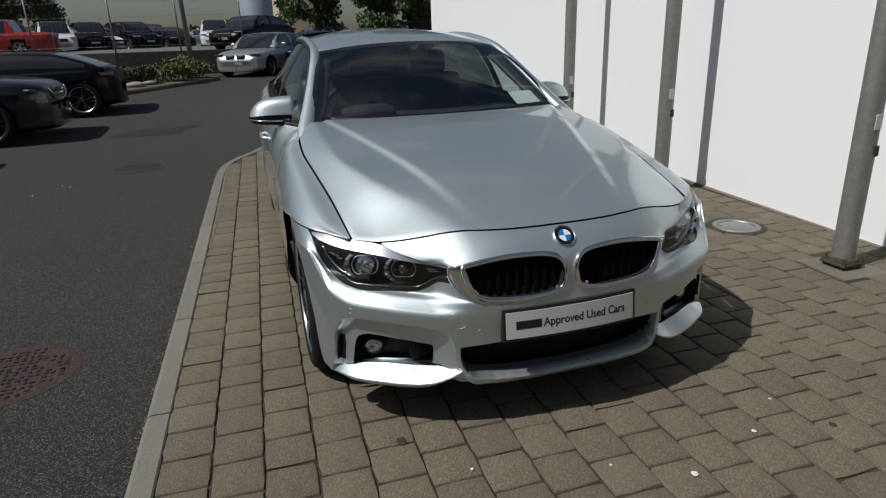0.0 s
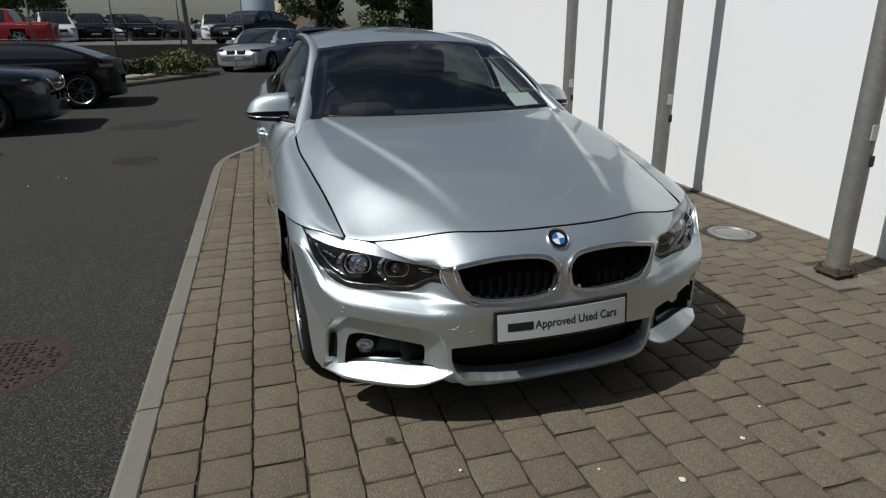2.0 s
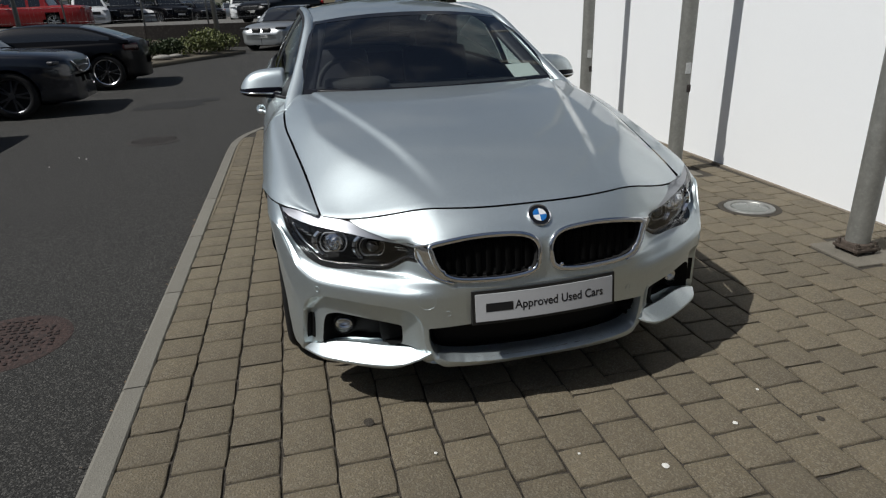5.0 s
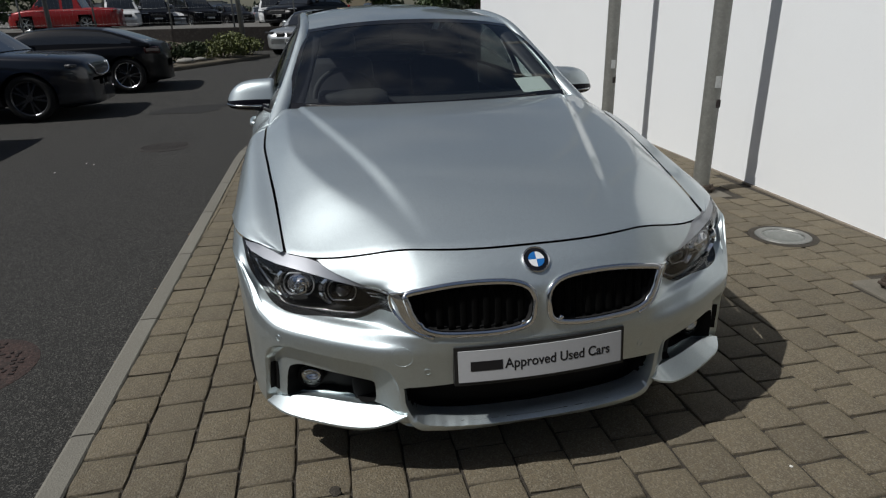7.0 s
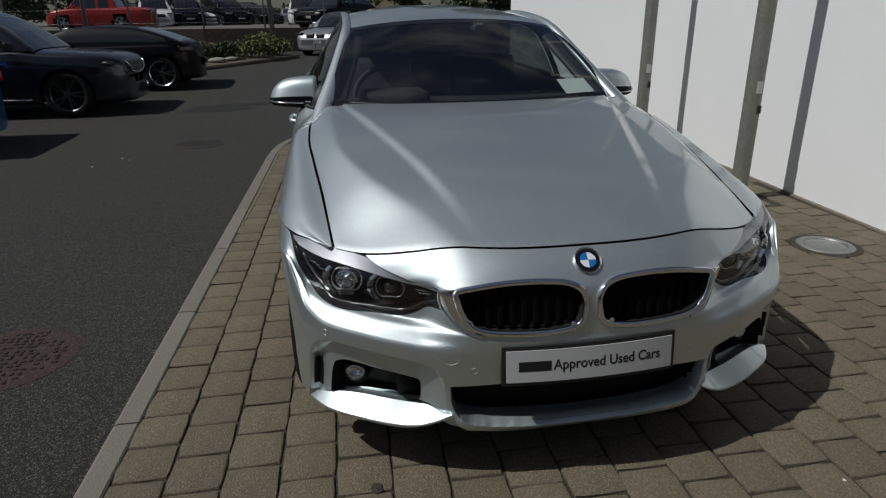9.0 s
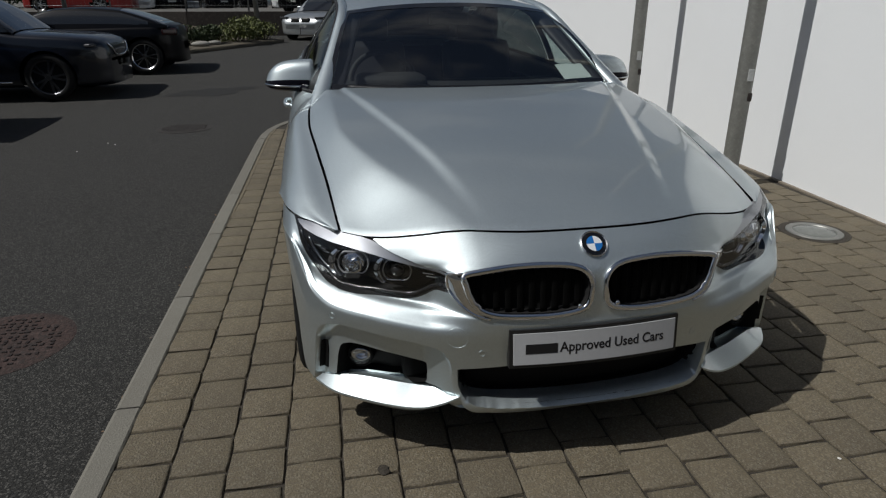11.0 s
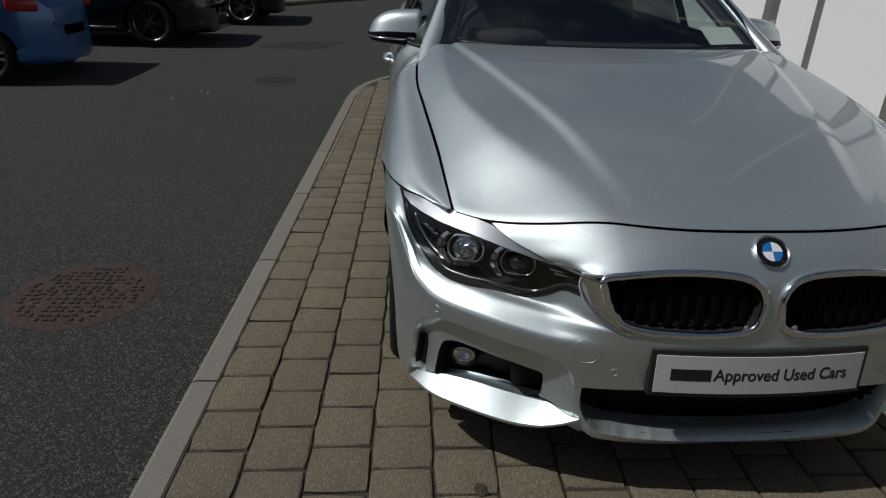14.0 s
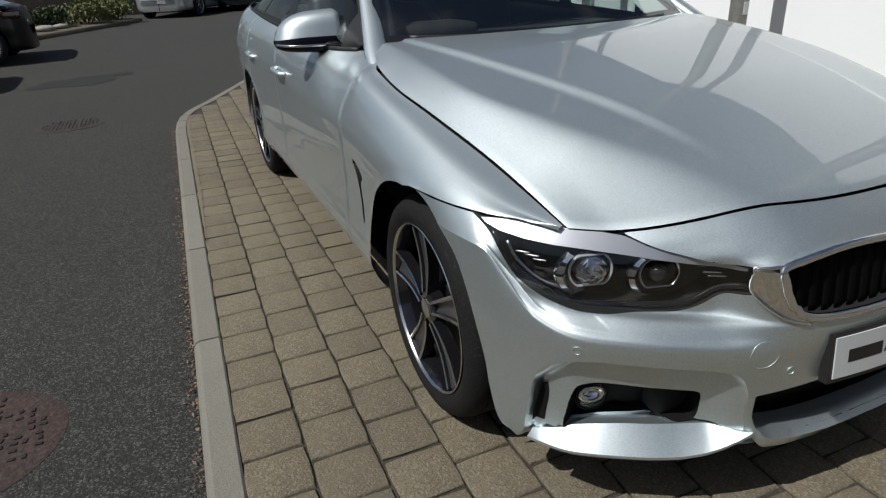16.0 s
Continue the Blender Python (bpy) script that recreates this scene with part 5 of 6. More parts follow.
# cabin: dashboard, steering wheel, seats, inner mirror and the sale card
bm = bmesh.new()
box(bm, (0, 0.98, 0.80), (1.36, 0.50, 0.26), 0.06)
box(bm, (0, 1.05, 0.935), (1.30, 0.62, 0.03), 0.012)
part("dashboard", bm, CABIN, car, "dark dashboard")
bm = bmesh.new()
box(bm, (-0.36, 1.08, 0.965), (0.36, 0.26, 0.09), 0.035)
part("binnacle", bm, CABIN, car)
bm = bmesh.new()
M = pose(-0.37, 1.33, 0.93, 66, 0, 0)
ringp = [M @ Vector((0.185 * math.cos(t), 0.185 * math.sin(t), 0)) for t in np.linspace(0, 2 * math.pi, 40, endpoint=False)]
sweep(bm, ringp, 0.016, 0.016, up=tuple(M.to_3x3() @ Vector((0, 0, 1))), seg=10, closed=True)
part("steering_wheel", bm, CABIN, car, "black steering wheel")
for sx in (-0.37, 0.37):
    seat = new("front_seat")
    seat.parent = car
    bm = bmesh.new()
    box(bm, (sx, 1.78, 0.56), (0.50, 0.50, 0.16), 0.06)
    part("seat", bm, SEAT, seat)
    bm = bmesh.new()
    box(bm, (sx, 2.08, 0.84), (0.48, 0.14, 0.58), 0.06, Matrix.Rotation(-0.28, 3, "X"))
    part("backrest", bm, SEAT, seat)
    bm = bmesh.new()
    box(bm, (sx, 2.17, 1.20), (0.27, 0.10, 0.17), 0.045, Matrix.Rotation(-0.2, 3, "X"))
    part("headrest", bm, SEAT, seat)
bm = bmesh.new()
box(bm, (0, 2.85, 0.80), (1.30, 0.16, 0.50), 0.06, Matrix.Rotation(-0.3, 3, "X"))
box(bm, (0, 1.9, 0.36), (1.36, 2.4, 0.06), 0.01)
box(bm, (-0.79, 2.0, 0.62), (0.04, 2.1, 0.48), 0.01)
box(bm, (0.79, 2.0, 0.62), (0.04, 2.1, 0.48), 0.01)
part("cabin_lining", bm, CABIN, car)
bm = bmesh.new()
box(bm, (0, 1.30, 1.275), (0.22, 0.03, 0.065), 0.012)
part("inner_mirror", bm, CABIN, car)
# pale card standing inside the glass
c0, c1, c2, c3 = (screen_pt(np.array(s), np.array(r)) + np.array([0, 0.014, -0.012]) for s, r in ((0.66, 0.10), (0.90, 0.10), (0.875, 0.24), (0.64, 0.24)))
bm = bmesh.new()
f = [bm.verts.new(c) for c in (c0, c1, c2, c3)]
g = [bm.verts.new(c + np.array([0, 0.003, -0.003])) for c in (c0, c1, c2, c3)]
bm.faces.new(f)
bm.faces.new(g[::-1])
for i in range(4):
    bm.faces.new((f[i - 1], f[i], g[i], g[i - 1]))
bmesh.ops.recalc_face_normals(bm, faces=bm.faces)
part("sale_card", bm, CARD, car, "pale green card inside the windscreen", smooth=False)

# ---- wheels ----
def road_wheel(parent, x, y, sgn, R=0.328, rim=0.252, width=0.225, spokes=5, face=SATIN, dark=GUNMETAL, phase=0.0, twin=True, detail=True):
    """A wheel whose outer face lies at x, on the side sgn of the car."""
    wheel = new("wheel")
    wheel.parent = parent
    wheel.location = (x, y, R - 0.004)
    if sgn < 0:
        wheel.rotation_euler = (0, 0, math.pi)
    w = width
    bm = bmesh.new()
    lathe(bm, [(-0.012, rim - 0.008), (-0.004, rim + 0.006), (0.004, rim + 0.022), (0.004, R - 0.040), (-0.006, R - 0.018), (-0.024, R - 0.005), (-0.045, R), (-0.047, R - 0.006), (-0.056, R - 0.006), (-0.058, R), (-0.095, R), (-0.097, R - 0.006), (-0.108, R - 0.006), (-0.110, R), (-w + 0.045, R), (-w + 0.02, R - 0.006), (-w, R - 0.04), (-w, rim)], 72 if detail else 40, "X")
    part("tyre", bm, TYRE, wheel, "black low-profile tyre", angle=35)
    bm = bmesh.new()
    lathe(bm, [(-0.012, rim - 0.004), (-0.003, rim - 0.001), (-0.001, rim - 0.004), (-0.004, rim - 0.007), (-0.009, rim - 0.009)], 72 if detail else 36, "X")
    part("rim_lip", bm, face, wheel, "bright rim edge", angle=50)
    bm = bmesh.new()
    lathe(bm, [(-0.009, rim - 0.009), (-0.03, rim - 0.018), (-0.06, rim - 0.024), (-w + 0.01, rim - 0.012)], 48, "X")
    part("barrel", bm, dark, wheel)
    bm = bmesh.new()
    lathe(bm, [(-0.095, 0.165), (-0.090, 0.165), (-0.090, 0.07), (-0.07, 0.066), (-0.07, 0.0)], 40, "X")
    part("brake_disc", bm, DISC, wheel, angle=40)
    bm = bmesh.new()
    box(bm, (-0.095, -0.13, 0.06), (0.08, 0.07, 0.17), 0.02)
    part("caliper", bm, GUNMETAL, wheel)
    bm = bmesh.new()
    lathe(bm, [(-0.05, 0.058), (-0.018, 0.052), (-0.012, 0.038), (-0.012, 0.0)], 30, "X")
    part("hub", bm, dark, wheel, angle=40)
    bm = bmesh.new()
    lathe(bm, [(-0.014, 0.030), (-0.008, 0.029), (-0.006, 0.024), (-0.006, 0.0)], 28, "X")
    part("hub_cap", bm, face, wheel, "small round hub badge", angle=40)
    for k in range(spokes):
        for s in ((-1, 1) if twin else (0,)):
            base = phase + 2 * math.pi * k / spokes
            bm, bf = bmesh.new(), bmesh.new()
            sec_f, sec_b = [], []
            for f in np.linspace(0, 1, 9):
                r = 0.045 + (rim - 0.016 - 0.045) * f
                ang, off = base, s * (0.015 + 0.024 * f)
                hw = (0.0042 + 0.0022 * f) if twin else 0.022
                depth = -0.010 - 0.008 * math.sin(math.pi * f)
                er, et = Vector((0, math.cos(ang), math.sin(ang))), Vector((0, -math.sin(ang), math.cos(ang)))
                c_ = er * r + et * off
                sec_f.append([c_ - et * hw + Vector((depth, 0, 0)), c_ - et * hw * 0.2 * s + Vector((depth + 0.003, 0, 0)), c_ + et * hw + Vector((depth, 0, 0))])
                sec_b.append([c_ - et * hw * 1.15 + Vector((depth - 0.034, 0, 0)), c_ + et * hw * 1.15 + Vector((depth - 0.034, 0, 0))])
            vf = [[bf.verts.new(p) for p in row] for row in sec_f]
            for a, b in zip(vf, vf[1:]):
                for q in range(2):
                    bf.faces.new((a[q], a[q + 1], b[q + 1], b[q]))
            vb = [[bm.verts.new(p + Vector((-0.0006, 0, 0))) for p in (fr_[0], fr_[2])] + [bm.verts.new(p) for p in bk_] for fr_, bk_ in zip(sec_f, sec_b)]
            for a, b in zip(vb, vb[1:]):
                bm.faces.new((a[0], b[0], b[2], a[2]))
                bm.faces.new((a[1], a[3], b[3], b[1]))
                bm.faces.new((a[2], b[2], b[3], a[3]))
            bmesh.ops.recalc_face_normals(bf, faces=bf.faces)
            sp = part("spoke", bm, dark, wheel, angle=40)
            part("spoke_face", bf, face, sp, "machined spoke face", angle=25)
        # hollow web between the two polished edges of a spoke
        bw, prev = bmesh.new(), None
        er, et = Vector((0, math.cos(base), math.sin(base))), Vector((0, -math.sin(base), math.cos(base)))
        for f in np.linspace(0.0, 1, 9):
            r, off = 0.045 + (rim - 0.061) * f, 0.011 + 0.022 * f
            depth = -0.013 - 0.008 * math.sin(math.pi * f)
            q = [bw.verts.new(er * r + et * off * u_ + Vector((depth - 0.006 - 0.008 * (1 - u_ * u_), 0, 0))) for u_ in (-1, -0.5, 0, 0.5, 1)]
            if prev:
                for i in range(4):
                    bw.faces.new((prev[i], prev[i + 1], q[i + 1], q[i]))
            prev = q
        bmesh.ops.recalc_face_normals(bw, faces=bw.faces)
        part("spoke_web", bw, WEB, wheel, "dark satin spoke web", angle=40)
    return wheel

for sgn in (-1, 1):
    for wy in (0.0, 2.81):
        road_wheel(car, sgn * 0.880, wy, sgn, face=RIM_FACE, dark=BLACK_GLOSS, phase=math.pi / 2 + 0.1)


OILY = mat("oily_tarmac", (0.0105, 0.0100, 0.0090), 0.85, grain=0.5, grain_scale=60, stain=0.6, stain_scale=3, bump=0.6, bump_scale=130, chips=0.3, chip_scale=175, chip_tone=(0.05, 0.048, 0.044))
for x, y, rx, ry in ((-0.86, 12.1, 0.42, 0.50), (-0.35, 12.5, 0.22, 0.20), (-1.35, 11.9, 0.16, 0.22)):
    bm = bmesh.new()
    rim_v = []
    for i in range(40):
        a = i * 2 * math.pi / 40
        k = 1 + 0.35 * noise.noise(Vector((x + 1.6 * math.cos(a), y + 1.6 * math.sin(a), 0)))
        rim_v.append(bm.verts.new((rx * k * math.cos(a), ry * k * math.sin(a), float(road_z(y + ry * k * math.sin(a)) - road_z(y)))))
    bm.faces.new(rim_v)
    o = part("oil_stain", bm, OILY)
    o.location = (x, y, float(road_z(y)) + 0.004)
    tagged(o, "dark worn oily stain on the tarmac", "stain", "stains on the tarmac", kind="stuff")

# ---- the yard beyond: other cars, shrubs, fence, raised lot, trees ----
PAINTS = {}
def paint(name, rgb, metal=0.5, coat=0.55):
    if name not in PAINTS:
        PAINTS[name] = flake_paint("paint_" + name, rgb, 0.3, 0.12, metal, coat, 0.3 if coat > 0.3 else 0.15)
    return PAINTS[name]


FAR_GLASS = mat("far_glass", (0.014, 0.016, 0.018), 0.05, coat=1.0)
TRIM = mat("grey_trim", (0.02, 0.02, 0.021), 0.6)
RED_LAMP = mat("red_lamp", (0.35, 0.012, 0.012), 0.2)
WHITE_LAMP = mat("lamp_glass", (0.45, 0.47, 0.50), 0.12, 0.5)
PLATE_BAR = mat("plate_plain", (0.62, 0.62, 0.60), 0.5)
DULL_LAMP = mat("dull_lamp", (0.03, 0.031, 0.034), 0.45)
SMOKED = mat("smoked_lamp", (0.03, 0.008, 0.008), 0.15)
WHEEL_SETS = {}


def parked_car(name, label, m, colour, L=4.6, W=1.84, H=1.45, wb=2.75, fo=0.9, hood=0.95, belt=0.98, ws=(1.25, 2.0), rear=(3.5, 4.25), deck=1.02, R=0.33, cladding=False, alloy=SATIN, far=False, bed=False, group=""):
    """A parked car facing -y in its own space, its nose at y = 0 and its middle at x = 0."""
    t = thing(name, label, "car" if not bed else "pickup truck", group, m)
    yw = (fo, fo + wb)
    nst, nsec = (110, 26) if not far else (30, 13)
    if not far and m.translation.y < 18:
        nst, nsec = 220, 40
    ysn = np.concatenate([[0.0, 0.03, 0.08, 0.16], np.linspace(0.28, L - 0.2, nst), [L - 0.08, L - 0.03, L]])
    top = spl([0, 0.06, 0.22, 0.6, ws[0], ws[0] + 0.25, (ws[1] + rear[0]) / 2, rear[1] - 0.1, rear[1] + 0.1 if rear[1] + 0.1 < L - 0.2 else L - 0.15, L - 0.06, L],
              [0.52, 0.66, hood * 0.84, hood * 0.93, hood, belt, belt + 0.01, belt + 0.03, deck, deck - 0.06, deck - 0.35])
    if name == "dark_suv":
        top = spl([0, 0.05, 0.16, 0.5, ws[0], ws[0] + 0.25, (ws[1] + rear[0]) / 2, rear[1] - 0.1, L - 0.15, L - 0.06, L], [0.72, 0.86, hood * 0.90, hood * 0.95, hood, belt, belt + 0.01, belt + 0.03, deck, deck - 0.06, deck - 0.35])
    half = spl([0, 0.05, 0.2, 0.5, 1.1, L - 0.9, L - 0.3, L - 0.05, L], [W * 0.30, W * 0.38, W * 0.44, W * 0.485, W * 0.5, W * 0.5, W * 0.475, W * 0.42, W * 0.36])
    if name in ("blue_hatchback", "black_saloon"):
        half = spl([0, 0.05, 0.2, 0.5, 1.1, L - 1.0, L - 0.5, L - 0.25, L - 0.12, L - 0.04, L], [W * 0.30, W * 0.38, W * 0.44, W * 0.485, W * 0.5, W * 0.5, W * 0.495, W * 0.455, W * 0.37, W * 0.26, W * 0.14])
    rows = []
    for y in ysn:
        w, z = float(half(y)), float(top(y))
        c = catmull([(0, z), (w * 0.55, z - 0.008), (w * 0.90, z - 0.05), (w * 0.985, z - 0.16), (w, 0.60), (w * 0.985, 0.42), (w * 0.97, 0.26), (w * 0.86, 0.20)], nsec)
        rows.append(np.stack([c[:, 0], np.full(nsec, y), np.minimum(c[:, 1], z)], 1))
    half_grid = np.array([rows[0] * np.array([0.02, 1, 1])] + rows + [rows[-1] * np.array([0.02, 1, 1])])
    if nsec > 20:
        for w_ in yw:
            snap(half_grid, np.array([(w_ + (R + 0.045) * math.cos(a), R + (R + 0.045) * math.sin(a)) for a in np.linspace(0, 2 * math.pi, 72)]), 1.05, 1)
    mir = half_grid.copy()
    mir[..., 0] *= -1
    full = np.concatenate([mir[:, ::-1], half_grid[:, 1:]], 1)
    yc, zc, xc = ((full[1:, 1:, k] + full[:-1, :-1, k] + full[1:, :-1, k] + full[:-1, 1:, k]) / 4 for k in (1, 2, 0))
    keep = np.ones(yc.shape, bool)
    slot = np.zeros(yc.shape, int)
    for w_ in yw:
        keep &= ~((np.hypot(yc - w_, zc - R) < R + 0.045) & (np.abs(xc) > W * 0.41) & (yc < L - 0.24))
        if cladding:
            slot[(np.hypot(yc - w_, zc - R) < R + 0.10) & (np.abs(xc) > W * 0.40)] = 1
    if cladding:
        slot[zc < 0.36] = 1
    part("body", grid_mesh("body", full, keep, slot), [colour, TRIM], t, angle=50)
    # cabin
    y0, y1, y2, y3 = ws[0], ws[1], rear[0], rear[1]
    roof = spl([y0, y0 + (y1 - y0) * 0.5, y1, (y1 + y2) / 2, y2, y2 + (y3 - y2) * 0.5, y3], [belt - 0.02, belt + (H - belt) * 0.58, H - 0.03, H, H - 0.03, belt + (H - belt) * 0.55, belt])
    gy_ = np.linspace(y0, y3, 34 if not far else 20)
    G = []
    for y in gy_:
        z = float(roof(y))
        f = (z - belt) / (H - belt)
        wt, wb_ = W * 0.5 * (0.93 - 0.20 * max(0, f)), W * 0.5 * 0.93
        c = catmull([(0, z), (wt * 0.6, z - 0.006), (wt * 0.93, z - 0.03), (wt + 0.01, z - 0.07), (wt + (wb_ - wt) * 0.55, belt + (z - belt) * 0.45), (wb_, belt - 0.05)], nsec)
        G.append(np.stack([c[:, 0], np.full(nsec, y), c[:, 1]], 1))
    G = np.array(G)
    mir = G.copy()
    mir[..., 0] *= -1
    full = np.concatenate([mir[:, ::-1], G[:, 1:]], 1)
    yc, zc, xc = ((full[1:, 1:, k] + full[:-1, :-1, k] + full[1:, :-1, k] + full[:-1, 1:, k]) / 4 for k in (1, 2, 0))
    roofz = roof(yc)
    on_top = zc > roofz - 0.05
    pane = np.where(on_top, (yc < y1 - 0.02) | ((yc > y2 + 0.05) & (yc < y3 - 0.05)), (zc < roofz - 0.075) & (zc > belt + 0.02) & (yc > y0 + 0.30) & (yc < y3 - 0.35))
    if name != "black_saloon":
        pane &= ~((np.abs(yc - (y1 + y2) / 2) < 0.06) & ~on_top)
    pane &= ~(on_top & (np.abs(xc) > W * 0.36))
    part("cabin", grid_mesh("cabin", full, ~pane), colour, t, angle=50)
    part("window", grid_mesh("window", full, pane), FAR_GLASS, t, "dark glass")
    # lamps, grille, plate, mirrors
    for s in (-1, 1):
        bm = bmesh.new()
        box(bm, (s * W * 0.37, 0.17, hood * 0.78), (W * 0.20, 0.12, 0.055), 0.02, Matrix.Rotation(s * 0.42, 3, "Z"))
        part("headlamp", bm, DULL_LAMP if name in ("dark_suv", "silver_saloon") else WHITE_LAMP, t)
        bm = bmesh.new()
        tail = name in ("blue_hatchback", "black_saloon")
        box(bm, (s * W * (0.395 if tail else 0.41), L - (0.19 if tail else 0.10), deck - 0.16), (W * 0.18, 0.10, 0.14), 0.03, Matrix.Rotation(-s * (0.85 if tail else 0.42), 3, "Z"))
        part("tail_lamp", bm, RED_LAMP if name != "black_saloon" else SMOKED, t)
        bm = bmesh.new()
        box(bm, (s * (W * 0.5 + 0.07), y0 + 0.42, belt + 0.06), (0.17, 0.10, 0.12), 0.035)
        part("mirror", bm, colour, t)
        for w_ in yw:
            key = (R, alloy.name, far)
            if key not in WHEEL_SETS:
                bmt = bmesh.new()
                lathe(bmt, [(-0.02, R * 0.70), (0.0, R * 0.76), (0.0, R * 0.90), (-0.02, R * 0.98), (-0.05, R), (-0.17, R), (-0.2, R * 0.95), (-0.2, R * 0.5)], 36, "X")
                tme = bpy.data.meshes.new("tyre")
                bmt.to_mesh(tme)
                bmt.free()
                tme.materials.append(TYRE)
                tme.polygons.foreach_set("use_smooth", [True] * len(tme.polygons))
                bmr = bmesh.new()
                lathe(bmr, [(-0.02, R * 0.72), (-0.006, R * 0.735), (-0.02, R * 0.69), (-0.08, R * 0.66)], 36, "X")
                lathe(bmr, [(-0.03, R * 0.16), (-0.012, R * 0.13), (-0.012, 0.0)], 16, "X")
                for k in range(10):
                    a = 2 * math.pi * k / 10 + (0.13 if k % 2 else -0.13)
                    er = Vector((0, math.cos(a), math.sin(a)))
                    box(bmr, er * R * 0.42 + Vector((-0.028, 0, 0)), (0.022, R * 0.60, R * 0.085), 0, Matrix.Rotation(a, 3, "X"))
                rme = bpy.data.meshes.new("rim")
                bmr.to_mesh(rme)
                bmr.free()
                rme.materials.append(alloy)
                # near-black disc painting the shade behind the spokes
                bmd = bmesh.new()
                lathe(bmd, [(-0.075, R * 0.7), (-0.075, 0.0)], 28, "X")
                dme = bpy.data.meshes.new("well")
                bmd.to_mesh(dme)
                bmd.free()
                dme.materials.append(SHADOW_IN)
                WHEEL_SETS[key] = (tme, rme, dme)
            wh = new("wheel")
            wh.parent = t
            wh.location = (s * (W * 0.5 - 0.015), w_, R)
            wh.rotation_euler = (0.3, 0, math.pi if s < 0 else 0)
            for nm, me in zip(("tyre", "rim", "well"), WHEEL_SETS[key]):
                o = new(nm, me)
                o.parent = wh
    bm = bmesh.new()
    if name == "silver_saloon":
        for s in (-1, 1):
            box(bm, (s * 0.19, 0.05, hood * 0.70), (0.30, 0.08, 0.15), 0.04)
    else:
        box(bm, (0, 0.07, hood * 0.66), (W * 0.42, 0.08, 0.16), 0.03)
    box(bm, (0, 0.07, 0.36), (W * 0.62, 0.10, 0.12), 0.02)
    part("grille", bm, BLACK_PLASTIC, t, "black grille")
    bm = bmesh.new()
    box(bm, (0, 0.015, hood * 0.50), (0.46, 0.03, 0.10), 0.004)
    part("front_plate", bm, PLATE_BAR, t, "plain pale plate", smooth=False)
    bm = bmesh.new()
    box(bm, (0, L / 2, 0.32), (W * 0.66, L * 0.9, 0.22), 0.02)
    part("chassis", bm, SHADOW_IN, t)
    return t


DARK_SUV, BLACKP, SILVERP = paint("graphite", (0.009, 0.011, 0.017), 0.4, 0.9), paint("black", (0.002, 0.002, 0.003), 0.1, 0.16), paint("silver", (0.42, 0.44, 0.45), 0.7)
BLUEP, REDP, WHITEP, WINE = paint("blue", (0.022, 0.095, 0.26), 0.3), paint("red", (0.27, 0.014, 0.014), 0.1), paint("white", (0.62, 0.63, 0.63), 0.0), paint("wine", (0.07, 0.012, 0.014), 0.2)


def face(x, y, deg, z=None):
    """A pose with the nose towards deg (0 is -y, 90 is +x)."""
    return Matrix.Translation((x, y, float(road_z(y)) if z is None else z)) @ Matrix.Rotation(radians(deg), 4, "Z")


suv = parked_car("dark_suv", "dark graphite family SUV parked on tarmac", face(-2.24, 12.38, 90), DARK_SUV, 4.55, 1.84, 1.64, 2.70, 0.85, 1.03, 1.06, (1.22, 2.15), (3.75, 4.45), 1.12, 0.35, False, GUNMETAL)
bm = bmesh.new()
sweep(bm, catmull([(-0.50, 0.03, 0.82), (-0.42, -0.008, 0.74), (-0.33, -0.012, 0.66), (0.0, -0.014, 0.62), (0.33, -0.012, 0.66), (0.42, -0.008, 0.74), (0.50, 0.03, 0.82)], 30), 0.012, 0.018, seg=8)
part("chrome_wing", bm, CHROME, suv, "chrome strip under the grille")
for s in (-1, 1):
    bm = bmesh.new()
    sweep(bm, [(s * 0.915, y, 0.285) for y in np.linspace(1.36, 3.15, 8)], 0.007, 0.012, seg=8)
    part("sill_strip", bm, SATIN, suv, "bright strip along the sill")
parked_car("black_saloon", "black low saloon car with bright alloy wheels, tail towards the drive", face(-6.12, 15.55, -90), BLACKP, 4.40, 1.84, 1.28, 2.82, 0.90, 0.91, 0.93, (1.30, 2.1), (3.25, 4.22), 0.96, 0.335, False, RIM_FACE)
parked_car("blue_hatchback", "blue hatchback seen by its tail, parked on tarmac", face(-7.03, 9.15, -90), BLUEP, 3.90, 1.75, 1.40, 2.53, 0.74, 0.95, 0.98, (1.1, 1.9), (2.85, 3.85), 1.0, 0.32)
parked_car("silver_saloon", "silver saloon car parked beside the shrubs", face(0.62, 22.75, -30), SILVERP, 4.62, 1.81, 1.43, 2.81, 0.8, 0.92, 0.96, (1.3, 2.0), (3.4, 4.2), 1.02, 0.33)
parked_car("dark_saloon", "dark blue car parked beside a silver saloon", face(3.15, 23.6, -14), DARK_SUV, 4.6, 1.8, 1.45, 2.8, 0.85, 0.93, 0.96, (1.3, 2.0), (3.4, 4.2), 1.02, 0.33)

